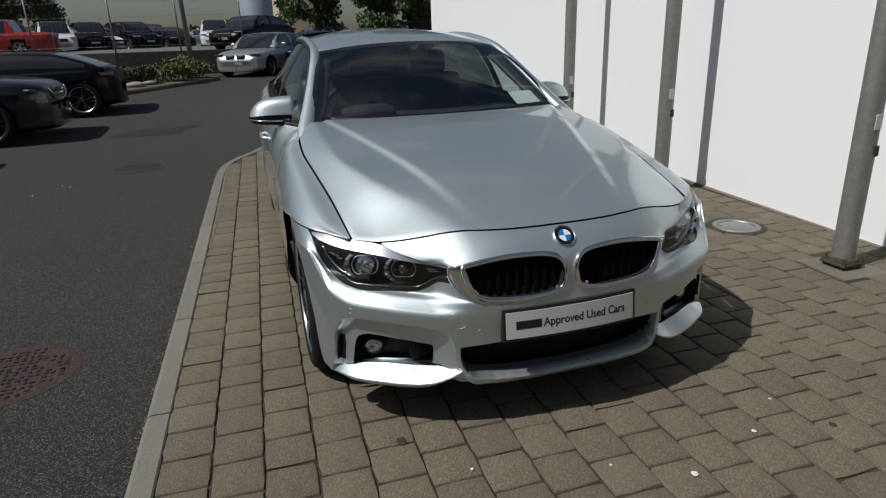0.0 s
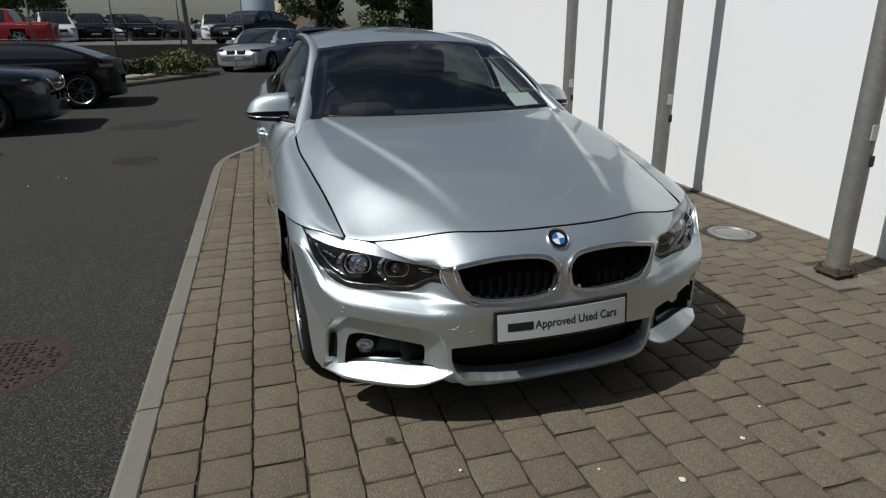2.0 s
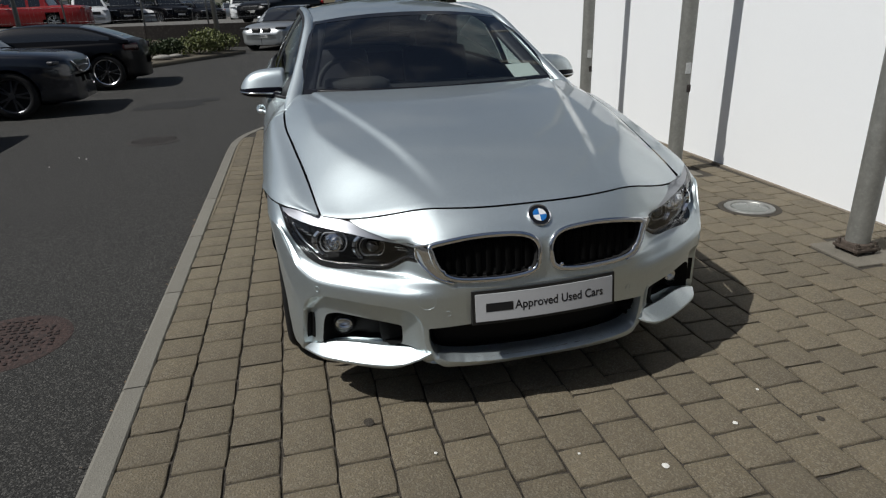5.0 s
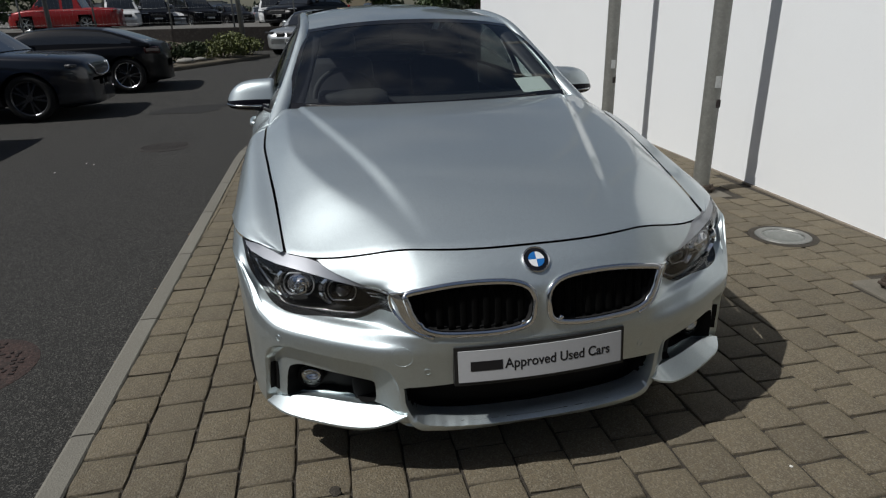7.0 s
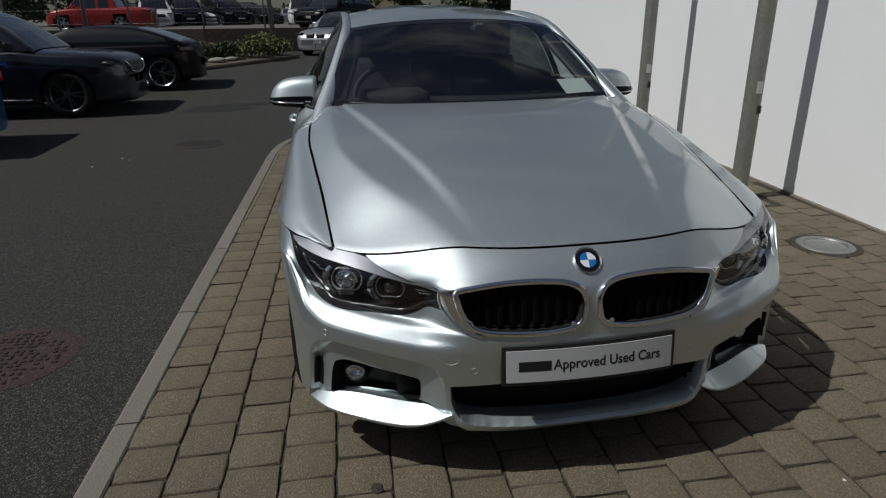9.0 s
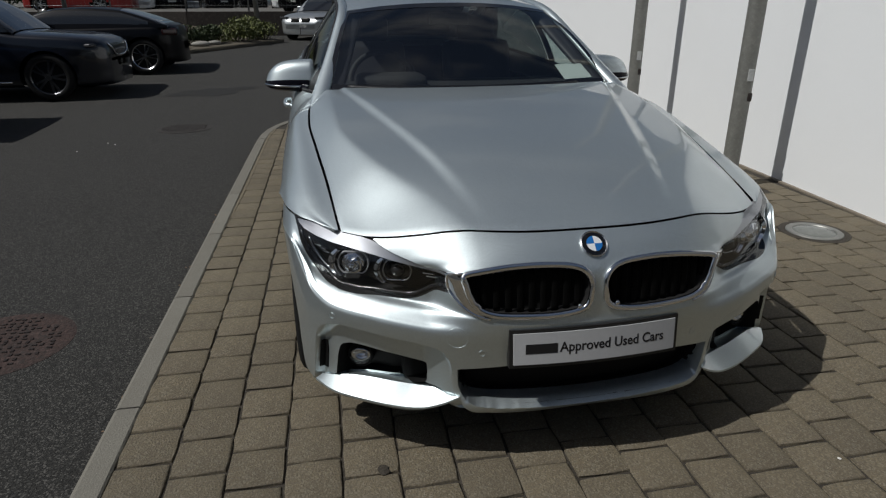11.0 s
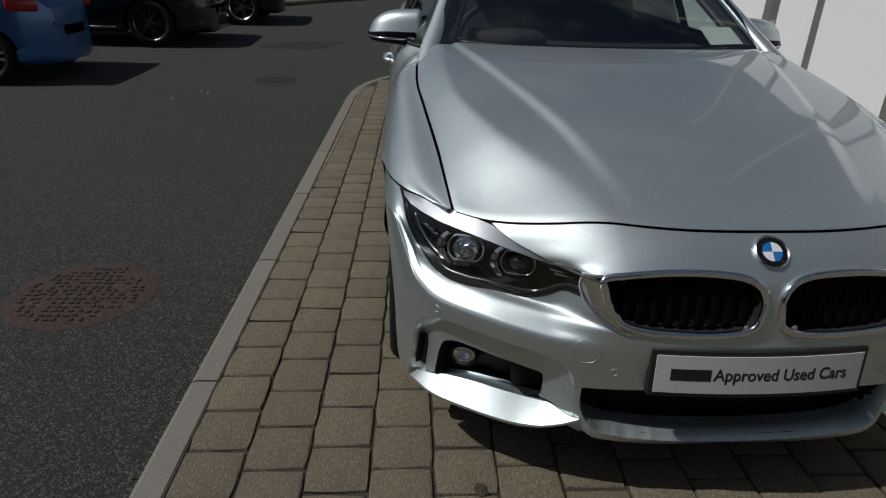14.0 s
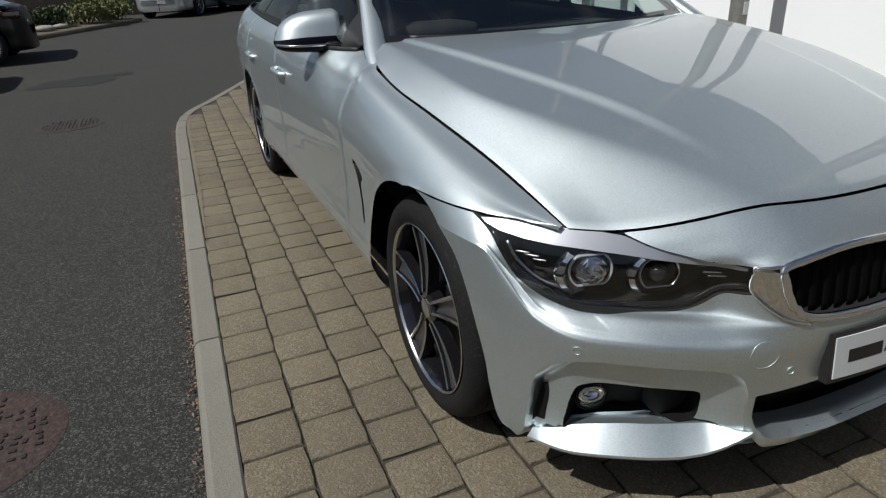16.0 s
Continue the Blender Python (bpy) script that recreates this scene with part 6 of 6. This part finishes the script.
# raised lot behind a low dark retaining wall
LOT_Z = 1.08
bm = bmesh.new()
c = [(-60, 33.0), (-9, 28.0), (-3.4, 26.0), (1.0, 25.6), (2.2, 28.5), (9, 30.5), (40, 33), (300, 60), (300, 420), (-300, 420), (-300, 60)]
hi = [bm.verts.new((x, y, LOT_Z + 0.012 * max(0, y - 62))) for x, y in c]
bm.faces.new(hi)
tagged(part("lot", bm, LOT, smooth=False), "pale gravel car lot raised behind the drive", "lot", kind="structure")
bm = bmesh.new()
for (xa, ya), (xb, yb) in zip(c[:6], c[1:7]):
    d = Vector((xb - xa, yb - ya, 0))
    box(bm, ((xa + xb) / 2, (ya + yb) / 2 - 0.05, LOT_Z / 2 + 0.04), (d.length + 0.08, 0.16, LOT_Z + 0.10), 0.01, Matrix.Rotation(math.atan2(d.y, d.x), 3, "Z"))
tagged(part("retaining_wall", bm, mat("dark_board", (0.030, 0.024, 0.020), 0.9, grain=0.4, grain_scale=12, stain=0.5, stain_scale=1.5), smooth=False), "low dark boarded retaining wall of the lot", "wall", kind="structure")

# fence of thin posts and wires along the lot, with lamp posts
fence = thing("mesh_fence", "tall thin wire fence with grey posts along the car lot", "fence")
GALV = mat("fence_steel", (0.24, 0.25, 0.25), 0.5, 0.6, grain=0.2)
fl = [(-13.5, 29.8), (-11.2, 28.9), (-9.0, 28.1), (-6.2, 27.1), (-3.4, 26.1), (-1.2, 25.9), (1.0, 25.7)]
for x, y in fl:
    bm = bmesh.new()
    tube(bm, (x, y, LOT_Z), (x, y, LOT_Z + 2.5), 0.03, seg=10)
    tube(bm, (x, y, LOT_Z + 2.5), (x - 0.02, y - 0.28, LOT_Z + 2.8), 0.025, seg=8)
    part("post", bm, GALV, fence)
for h in (0.3, 0.8, 1.3, 1.8, 2.3):
    bm = bmesh.new()
    for a, b in zip(fl, fl[1:]):
        tube(bm, (*a, LOT_Z + h), (*b, LOT_Z + h), 0.004, seg=5, cap=False)
    part("wire", bm, GALV, fence)
mesh_v = bmesh.new()
for a, b in zip(fl, fl[1:]):
    n = int(math.dist(a, b) / 0.16)
    for k in range(n):
        f = k / n
        x, y = a[0] + (b[0] - a[0]) * f, a[1] + (b[1] - a[1]) * f
        tube(mesh_v, (x, y, LOT_Z + 0.05), (x, y, LOT_Z + 2.4), 0.0016, seg=3, cap=False)
tagged(part("mesh", mesh_v, GALV, fence, "thin wire mesh"), kind="stuff")


def lamp_post(x, y, h, tilt=0.0):
    t = thing("lamp_post", "slim grey steel lamp post by the fence", "lamp post", "lamp posts", Matrix.Translation((x, y, float(road_z(y)))) @ Matrix.Rotation(tilt, 4, "Y"))
    bm = bmesh.new()
    tube(bm, (0, 0, 0), (0, 0, h), 0.085, 0.055, seg=14)
    part("pole", bm, GALV, t)
    bm = bmesh.new()
    box(bm, (0, -0.3, h), (0.22, 0.6, 0.08), 0.03)
    part("lantern", bm, GALV, t)

lamp_post(-0.75, 23.6, 6.5, -0.03)
lamp_post(-7.9, 27.6, 6.5)

# leafy shrubs along the far edge
def leaf_blob(bm, centre, radii, n, size, rnd, lumps=5):
    cs = [(Vector((rnd.uniform(-0.6, 0.6) * radii[0], rnd.uniform(-0.6, 0.6) * radii[1], rnd.uniform(-0.3, 0.55) * radii[2])), rnd.uniform(0.45, 0.75)) for _ in range(lumps)]
    for _ in range(n):
        c_, k = rnd.choice(cs)
        d = Vector((rnd.gauss(0, 1), rnd.gauss(0, 1), rnd.gauss(0, 1))).normalized() * (rnd.random() ** 0.35)
        p = Vector(centre) + c_ + Vector((d.x * radii[0] * k, d.y * radii[1] * k, d.z * radii[2] * k))
        s = size * rnd.uniform(0.6, 1.4)
        q = Euler((rnd.uniform(-1.2, 1.2), rnd.uniform(-1.2, 1.2), rnd.uniform(0, 6.3))).to_matrix()
        vs = [bm.verts.new(p + q @ Vector(v)) for v in ((-s * 0.5, 0, 0), (0, -s * 0.32, s * 0.1), (s * 0.6, 0, 0), (0, s * 0.32, s * 0.1))]
        bm.faces.new(vs)


SHRUB = mat("shrub_leaf", (0.10, 0.115, 0.022), 0.6, island=0.7, tone=(0.03, 0.042, 0.010))
SHRUB_DARK = mat("shrub_leaf_dark", (0.040, 0.060, 0.016), 0.6, island=0.7, tone=(0.012, 0.020, 0.007))
TREE_LEAF = mat("tree_leaf", (0.052, 0.085, 0.020), 0.6, island=0.75, tone=(0.014, 0.026, 0.008))
BARK = mat("bark", (0.10, 0.08, 0.06), 0.9, grain=0.4, grain_scale=20, stain=0.4, bump=0.4)
SOIL = mat("planting_bed", (0.10, 0.085, 0.06), 0.95, grain=0.5, grain_scale=30, stain=0.5)
bedline = [(-3.1, 17.9), (-2.1, 18.7), (-1.1, 20.1), (-0.3, 21.4), (0.1, 22.3)]
bm = bmesh.new()
prev = None
for x, y in bedline:
    z = float(road_z(y))
    q = [bm.verts.new(v) for v in ((x - 0.02, y - 0.12, z - 0.05), (x, y - 0.12, z + 0.09), (x - 0.10, y, z + 0.10), (x - 1.1, y + 1.2, z + 0.14), (x - 2.0, y + 4.5, z + 0.30), (x - 2.5, y + 8.5, LOT_Z))]
    if prev:
        for k in range(5):
            bm.faces.new((prev[k], q[k], q[k + 1], prev[k + 1]))
    prev = q
tagged(part("planting_bed", bm, SOIL), "dry planting bed behind a low kerb", "planting bed", kind="structure")
rnd = random.Random(8)
for (x, y, r, h, m_) in ((-0.55, 22.0, 0.72, 0.62, SHRUB), (-1.25, 21.2, 0.78, 0.66, SHRUB), (-2.0, 20.5, 0.45, 0.50, SHRUB_DARK), (-2.55, 20.0, 0.55, 0.50, SHRUB_DARK), (-3.3, 19.5, 0.62, 0.56, SHRUB), (-4.1, 19.6, 0.7, 0.6, SHRUB_DARK)):
    t = thing("shrub", "low yellow-green shrub in a dry bed" if m_ is SHRUB else "low dark green shrub in a dry bed", "shrub", "shrubs along the drive", Matrix.Translation((x, y, float(road_z(y)) + 0.08)))
    bm = bmesh.new()
    leaf_blob(bm, (0, 0, h * 0.5), (r, r * 0.8, h * 0.62), 1900, 0.075, rnd, 8)
    tagged(part("foliage", bm, m_, t, smooth=False), kind="stuff")
    for k in range(4):
        bm = bmesh.new()
        a = k * 1.7
        tube(bm, (0.05 * math.cos(a), 0.05 * math.sin(a), -0.05), (r * 0.5 * math.cos(a), r * 0.5 * math.sin(a), h * 0.6), 0.018, 0.008, seg=6)
        part("stem", bm, BARK, t)
STONE = mat("pale_stone", (0.28, 0.27, 0.24), 0.85, grain=0.3, grain_scale=20, stain=0.3)
for x, y, s in ((-2.55, 18.95, 0.20), (-2.05, 19.55, 0.17), (-3.0, 19.2, 0.16), (-1.75, 20.0, 0.13)):
    bm = bmesh.new()
    bmesh.ops.create_icosphere(bm, subdivisions=2, radius=s)
    for v in bm.verts:
        v.co = Vector((v.co.x * 1.5, v.co.y, v.co.z * 0.45)) * (1 + 0.15 * noise.noise(v.co * 6 + Vector((x, y, 0))))
    o = part("boulder", bm, STONE)
    o.location = (x, y, float(road_z(y)) + 0.16)
    tagged(o, "pale flat boulder in the planting bed", "stone", "stones in the bed")


def tree(x, y, z, h, spread, seed, base):
    rnd = random.Random(seed)
    t = thing("tree", "full leafy green tree behind the yard", "tree", "trees behind the yard", Matrix.Translation((x, y, z)))
    bm = bmesh.new()
    sweep(bm, catmull([(0, 0, -0.2), (0.1, 0.05, h * 0.25), (0.0, 0.1, h * 0.6)], 10), 0.22, 0.22, up=(1, 0, 0), seg=10)
    part("trunk", bm, BARK, t)
    for k in range(6):
        a = k * 1.05 + rnd.uniform(-0.2, 0.2)
        bm = bmesh.new()
        tube(bm, (0.05, 0.05, h * (0.22 + 0.05 * k)), (spread * 0.6 * math.cos(a), spread * 0.6 * math.sin(a), h * (0.45 + 0.06 * k)), 0.08, 0.03, seg=7)
        part("limb", bm, BARK, t)
    bm = bmesh.new()
    for k in range(13):
        a, rr = rnd.uniform(0, 6.28), spread * rnd.uniform(0.15, 0.85)
        leaf_blob(bm, (rr * math.cos(a), rr * math.sin(a), base + rnd.uniform(0.0, 1) * (h - base)), (spread * 0.42, spread * 0.42, h * 0.14), 620, 0.26, rnd, 4)
    tagged(part("crown", bm, TREE_LEAF, t, "uneven leafy crown", smooth=False), kind="stuff")

tree(6.3, 46.0, 1.05, 7.5, 2.6, 1, 1.6)
tree(9.4, 43.0, 1.05, 8.0, 2.8, 2, 0.9)
tree(12.4, 41.5, 1.05, 7.5, 2.6, 3, 0.7)
tree(-19.0, 47.0, 1.05, 6.5, 3.0, 4, 1.2)
tree(-16.0, 52.0, 1.05, 7.0, 3.2, 5, 1.2)
tree(-13.0, 57.0, 1.05, 7.0, 3.0, 6, 1.0)

# cars standing on the raised lot
lot_row = [
    ("red_pickup", "bright red pickup truck on the gravel lot", (-13.2, 38.6), -90, REDP, True),
    ("wine_suv", "dark wine-red SUV on the gravel lot", (-10.0, 39.2), 25, WINE, False),
    ("white_suv", "white SUV on the gravel lot", (-8.3, 40.6), 18, WHITEP, False),
    ("black_suv", "black SUV on the gravel lot", (-6.9, 42.6), 18, BLACKP, False),
    ("white_estate", "white estate car on the gravel lot", (-6.0, 44.6), 16, WHITEP, False),
    ("grey_estate", "grey estate car on the gravel lot", (-5.1, 47.2), 16, SILVERP, False),
    ("dark_van", "dark van on the gravel lot", (-4.1, 44.0), 35, BLACKP, False),
    ("black_estate", "black estate car on the gravel lot", (-2.3, 47.0), 30, BLACKP, False),
    ("white_pickup", "white pickup seen from ahead on the gravel lot", (-0.35, 43.5), 0, WHITEP, False),
    ("dark_jeep", "dark off-road car on the gravel lot", (2.1, 45.0), 0, DARK_SUV, False),
    ("white_hatchback", "white hatchback on the gravel lot", (3.6, 52.0), 10, WHITEP, False),
    ("black_hatchback", "black small car at the edge of the lot", (0.25, 29.6), -35, BLACKP, False),
]
rnd = random.Random(77)
COLOURS = (("white", WHITEP), ("silver", SILVERP), ("black", BLACKP), ("dark", DARK_SUV), ("red", REDP), ("white", WHITEP), ("black", BLACKP))
KINDS = ("saloon", "van", "suv", "hatchback")
for row_y, n in ((56, 11), (66, 12), (78, 12)):
    for k in range(n):
        nm, col = rnd.choice(COLOURS)
        kd = rnd.choice(KINDS)
        lot_row.append((nm + "_" + kd, "%s %s far back on the gravel lot" % (nm, kd), (-17 + k * 2.35 + rnd.uniform(-0.3, 0.3) - (row_y - 56) * 0.2, row_y + rnd.uniform(-1, 1)), rnd.choice((0, 180)) + rnd.uniform(-8, 20), col, False))
for nm, lb, (x, y), deg, col, bed in lot_row:
    big = "suv" in nm or "pickup" in nm or "van" in nm or "jeep" in nm
    parked_car(nm, lb, face(x, y, deg, LOT_Z + (0.012 * max(0, y - 62))), col, 4.7 if not bed else 5.2, 1.88, 1.78 if big else 1.46, 2.8, 0.9, 1.10 if big else 0.95, 1.12 if big else 0.98, (1.2, 1.9), (3.9, 4.6) if (big and not bed) else (3.3, 3.6 if bed else 4.2), 1.15 if big else 1.0, 0.37 if big else 0.32, far=True, bed=bed, group="cars on the lot")

# buildings and shapes on the far side
def shed(name, label, x, y, w, d, h, m_, z=LOT_Z):
    t = thing(name, label, "building", m=Matrix.Translation((x, y, z)))
    bm = bmesh.new()
    box(bm, (0, d / 2, h / 2), (w, d, h), 0.02)
    part("wall", bm, m_, t, smooth=False)
    bm = bmesh.new()
    box(bm, (0, d / 2, h + 0.08), (w + 0.3, d + 0.3, 0.16), 0.03)
    part("roof", bm, mat("roof_" + name, (0.10, 0.10, 0.11), 0.7, grain=0.2), t, smooth=False)
    for k in range(max(1, int(w / 3))):
        bm = bmesh.new()
        box(bm, (-w / 2 + (k + 0.5) * w / max(1, int(w / 3)), -0.01, h * 0.55), (1.1, 0.06, 1.2), 0.01)
        part("window", bm, FAR_GLASS, t, smooth=False)
    return t

CREAM = mat("cream_render", (0.52, 0.44, 0.30), 0.85, grain=0.1, stain=0.2)
CLAD = mat("grey_cladding", (0.34, 0.36, 0.38), 0.6, grain=0.1, stain=0.15)
shed("cream_building", "cream rendered building behind the lot", 6.4, 60.5, 3.0, 8, 6.5, CREAM)
shed("grey_shed", "long pale grey industrial shed far off", -26, 138, 26, 12, 3.2, CLAD, 1.9)
shed("white_unit", "pale industrial unit far off", 3.0, 122, 8, 10, 3.4, CLAD, 1.7)
silo = thing("silo", "pale blue-grey storage silo far off", "silo", m=Matrix.Translation((6.0, 133, 2.0)))
bm = bmesh.new()
lathe(bm, [(0, 3.4), (13, 3.4), (14.5, 2.4), (15, 0)], 28, "Z")
part("drum", bm, mat("silo_sheet", (0.30, 0.36, 0.42), 0.5, 0.3, grain=0.1), silo)
TREELINE = mat("far_wood", (0.025, 0.036, 0.016), 0.8, island=0.6)
bm = bmesh.new()
rnd = random.Random(12)
for k in range(46):
    x = -95 + k * 4.6
    leaf_blob(bm, (x + rnd.uniform(-2, 2), 150 + rnd.uniform(-8, 8), 3.2), (3.2, 2, rnd.uniform(1.2, 2.6)), 150, 1.2, rnd, 4)
tagged(part("far_woods", bm, TREELINE, smooth=False), "dark line of far woods", "woods", kind="stuff")

# plain walls added out of view behind the walk, to darken reflections
bm = bmesh.new()
box(bm, (-14, -10.5, 2.2), (70, 0.6, 4.8), 0.02)
box(bm, (-38, 6, 1.8), (0.6, 64, 4.0), 0.02)
tagged(part("wall_south", bm, mat("unseen_wall_grey", (0.10, 0.095, 0.085), 0.9, grain=0.2, stain=0.4), smooth=False), "plain grey unseen walls added to darken the car's reflections", "wall", kind="structure")


# ---- paving blocks, in courses along the kerb ----
def paver_mesh(L, W, seed, coarse):
    """A worn concrete block with rounded, slightly chipped edges."""
    rnd = random.Random(seed)
    bm = bmesh.new()
    h, r = 0.05, 0.006
    ring = lambda inset, z, wob: [bm.verts.new((sx * (W / 2 - inset) + rnd.uniform(-wob, wob), sy * (L / 2 - inset) + rnd.uniform(-wob, wob), z)) for sx, sy in cyc]
    cyc = [(-1, -1), (-0.35, -1), (0.35, -1), (1, -1), (1, -0.35), (1, 0.35), (1, 1), (0.35, 1), (-0.35, 1), (-1, 1), (-1, 0.35), (-1, -0.35)]
    wob = 0.0024
    rings = [ring(0.0, -h, 0), ring(0.0, -r, wob), ring(r * 0.35, -r * 0.30, wob), ring(r * 1.25, 0.0, 0.001)]
    corner = {0, 3, 6, 9}
    for k, rg in enumerate(rings[1:]):
        for i in corner:
            v = rg[i]
            v.co.x *= 1 - 0.030 / (W / 0.2)
            v.co.y *= 1 - 0.030 / (L / 0.2)
            v.co.z -= 0.0015 * (k == 2)
    for a, b in zip(rings, rings[1:]):
        for i in range(12):
            bm.faces.new((a[i], a[(i + 1) % 12], b[(i + 1) % 12], b[i]))
    bm.faces.new(rings[-1])
    bmesh.ops.recalc_face_normals(bm, faces=bm.faces)
    me = bpy.data.meshes.new("paver")
    bm.to_mesh(me)
    bm.free()
    me.polygons.foreach_set("use_smooth", [True] * len(me.polygons))
    me.set_sharp_from_angle(angle=radians(50))
    return me


BLOCK, COURSE = 0.1766, 0.1763
# where a cross joint of each course lies, course by course from the kerb
PHASE = (2.177, 2.098, 2.190, 2.103, 2.185, 2.112, 2.200, 2.139, 2.062, 2.157, 2.078, 2.174, 2.088, 2.188, 2.100)
stock = {BLOCK: [paver_mesh(BLOCK - 0.0080, COURSE - 0.0052, 31 + i, False) for i in range(9)]}
for group_ in stock.values():
    for me in group_:
        me.materials.append(PAVER)
lean = math.atan(0.030)
rnd = random.Random(21)
near_pieces, far_pieces = [], []
n_courses = int((4.75 - 0.30) / COURSE) + 6
for ci in range(n_courses):
    off = COURSE * (ci + 0.5)
    y = (PHASE[ci] if ci < len(PHASE) else 2.188 - (BLOCK / 2 if ci % 2 == 0 else 0.0)) - 0.030 * off - 46 * BLOCK + rnd.uniform(-0.003, 0.003)
    while y < 12.2:
        L = BLOCK
        yc_ = y + L / 2
        y += L
        x = kerb_x(yc_) + off
        if x > WALL_X(yc_) - 0.02:
            continue
        if yc_ > 7.3 and x < turn_x(yc_) + 0.025:
            continue
        if math.hypot(x - 3.93, yc_ - 3.79) < 0.145 or any(abs(x - 3.91 - 0.148 * k) < 0.20 and abs(yc_ - 2.91 - 1.965 * k) < 0.19 for k in range(-2, 3)):
            continue
        near = (1.05 < yc_ < 3.2 and x < 3.3) or (3.2 <= yc_ < 5.0 and x < 0.9)
        (near_pieces if near else far_pieces).append((x, yc_, L))
shown = near_pieces[:]
random.Random(4).shuffle(shown)
singles, rest = shown[:300], shown[300:] + far_pieces
for x, y, L in singles:
    ob = new("paver", rnd.choice(stock[L]))
    ob.parent = pavement
    ob.matrix_world = Matrix.Translation((x + rnd.gauss(0, 0.0012), y, rnd.uniform(-0.0015, 0.001))) @ Euler((rnd.gauss(0, 0.0045), rnd.gauss(0, 0.0045), -lean + rnd.gauss(0, 0.006))).to_matrix().to_4x4()
verts, faces = [], []
tmpl = {L: [([tuple(v.co) for v in me.vertices], [tuple(p.vertices) for p in me.polygons]) for me in ms] for L, ms in stock.items()}
for x, y, L in rest:
    vs, fs = rnd.choice(tmpl[L])
    M = Matrix.Translation((x + rnd.gauss(0, 0.0012), y, rnd.uniform(-0.0015, 0.001))) @ Euler((rnd.gauss(0, 0.0045), rnd.gauss(0, 0.0045), -lean + rnd.gauss(0, 0.006))).to_matrix().to_4x4()
    k = len(verts)
    verts += [tuple(M @ Vector(v)) for v in vs]
    faces += [tuple(i + k for i in f) for f in fs]
me = bpy.data.meshes.new("pavers")
me.from_pydata(verts, [], faces)
bed = part("pavers", me, PAVER_BED, pavement, "buff concrete paving blocks", angle=50)
tagged(bed, kind="stuff")
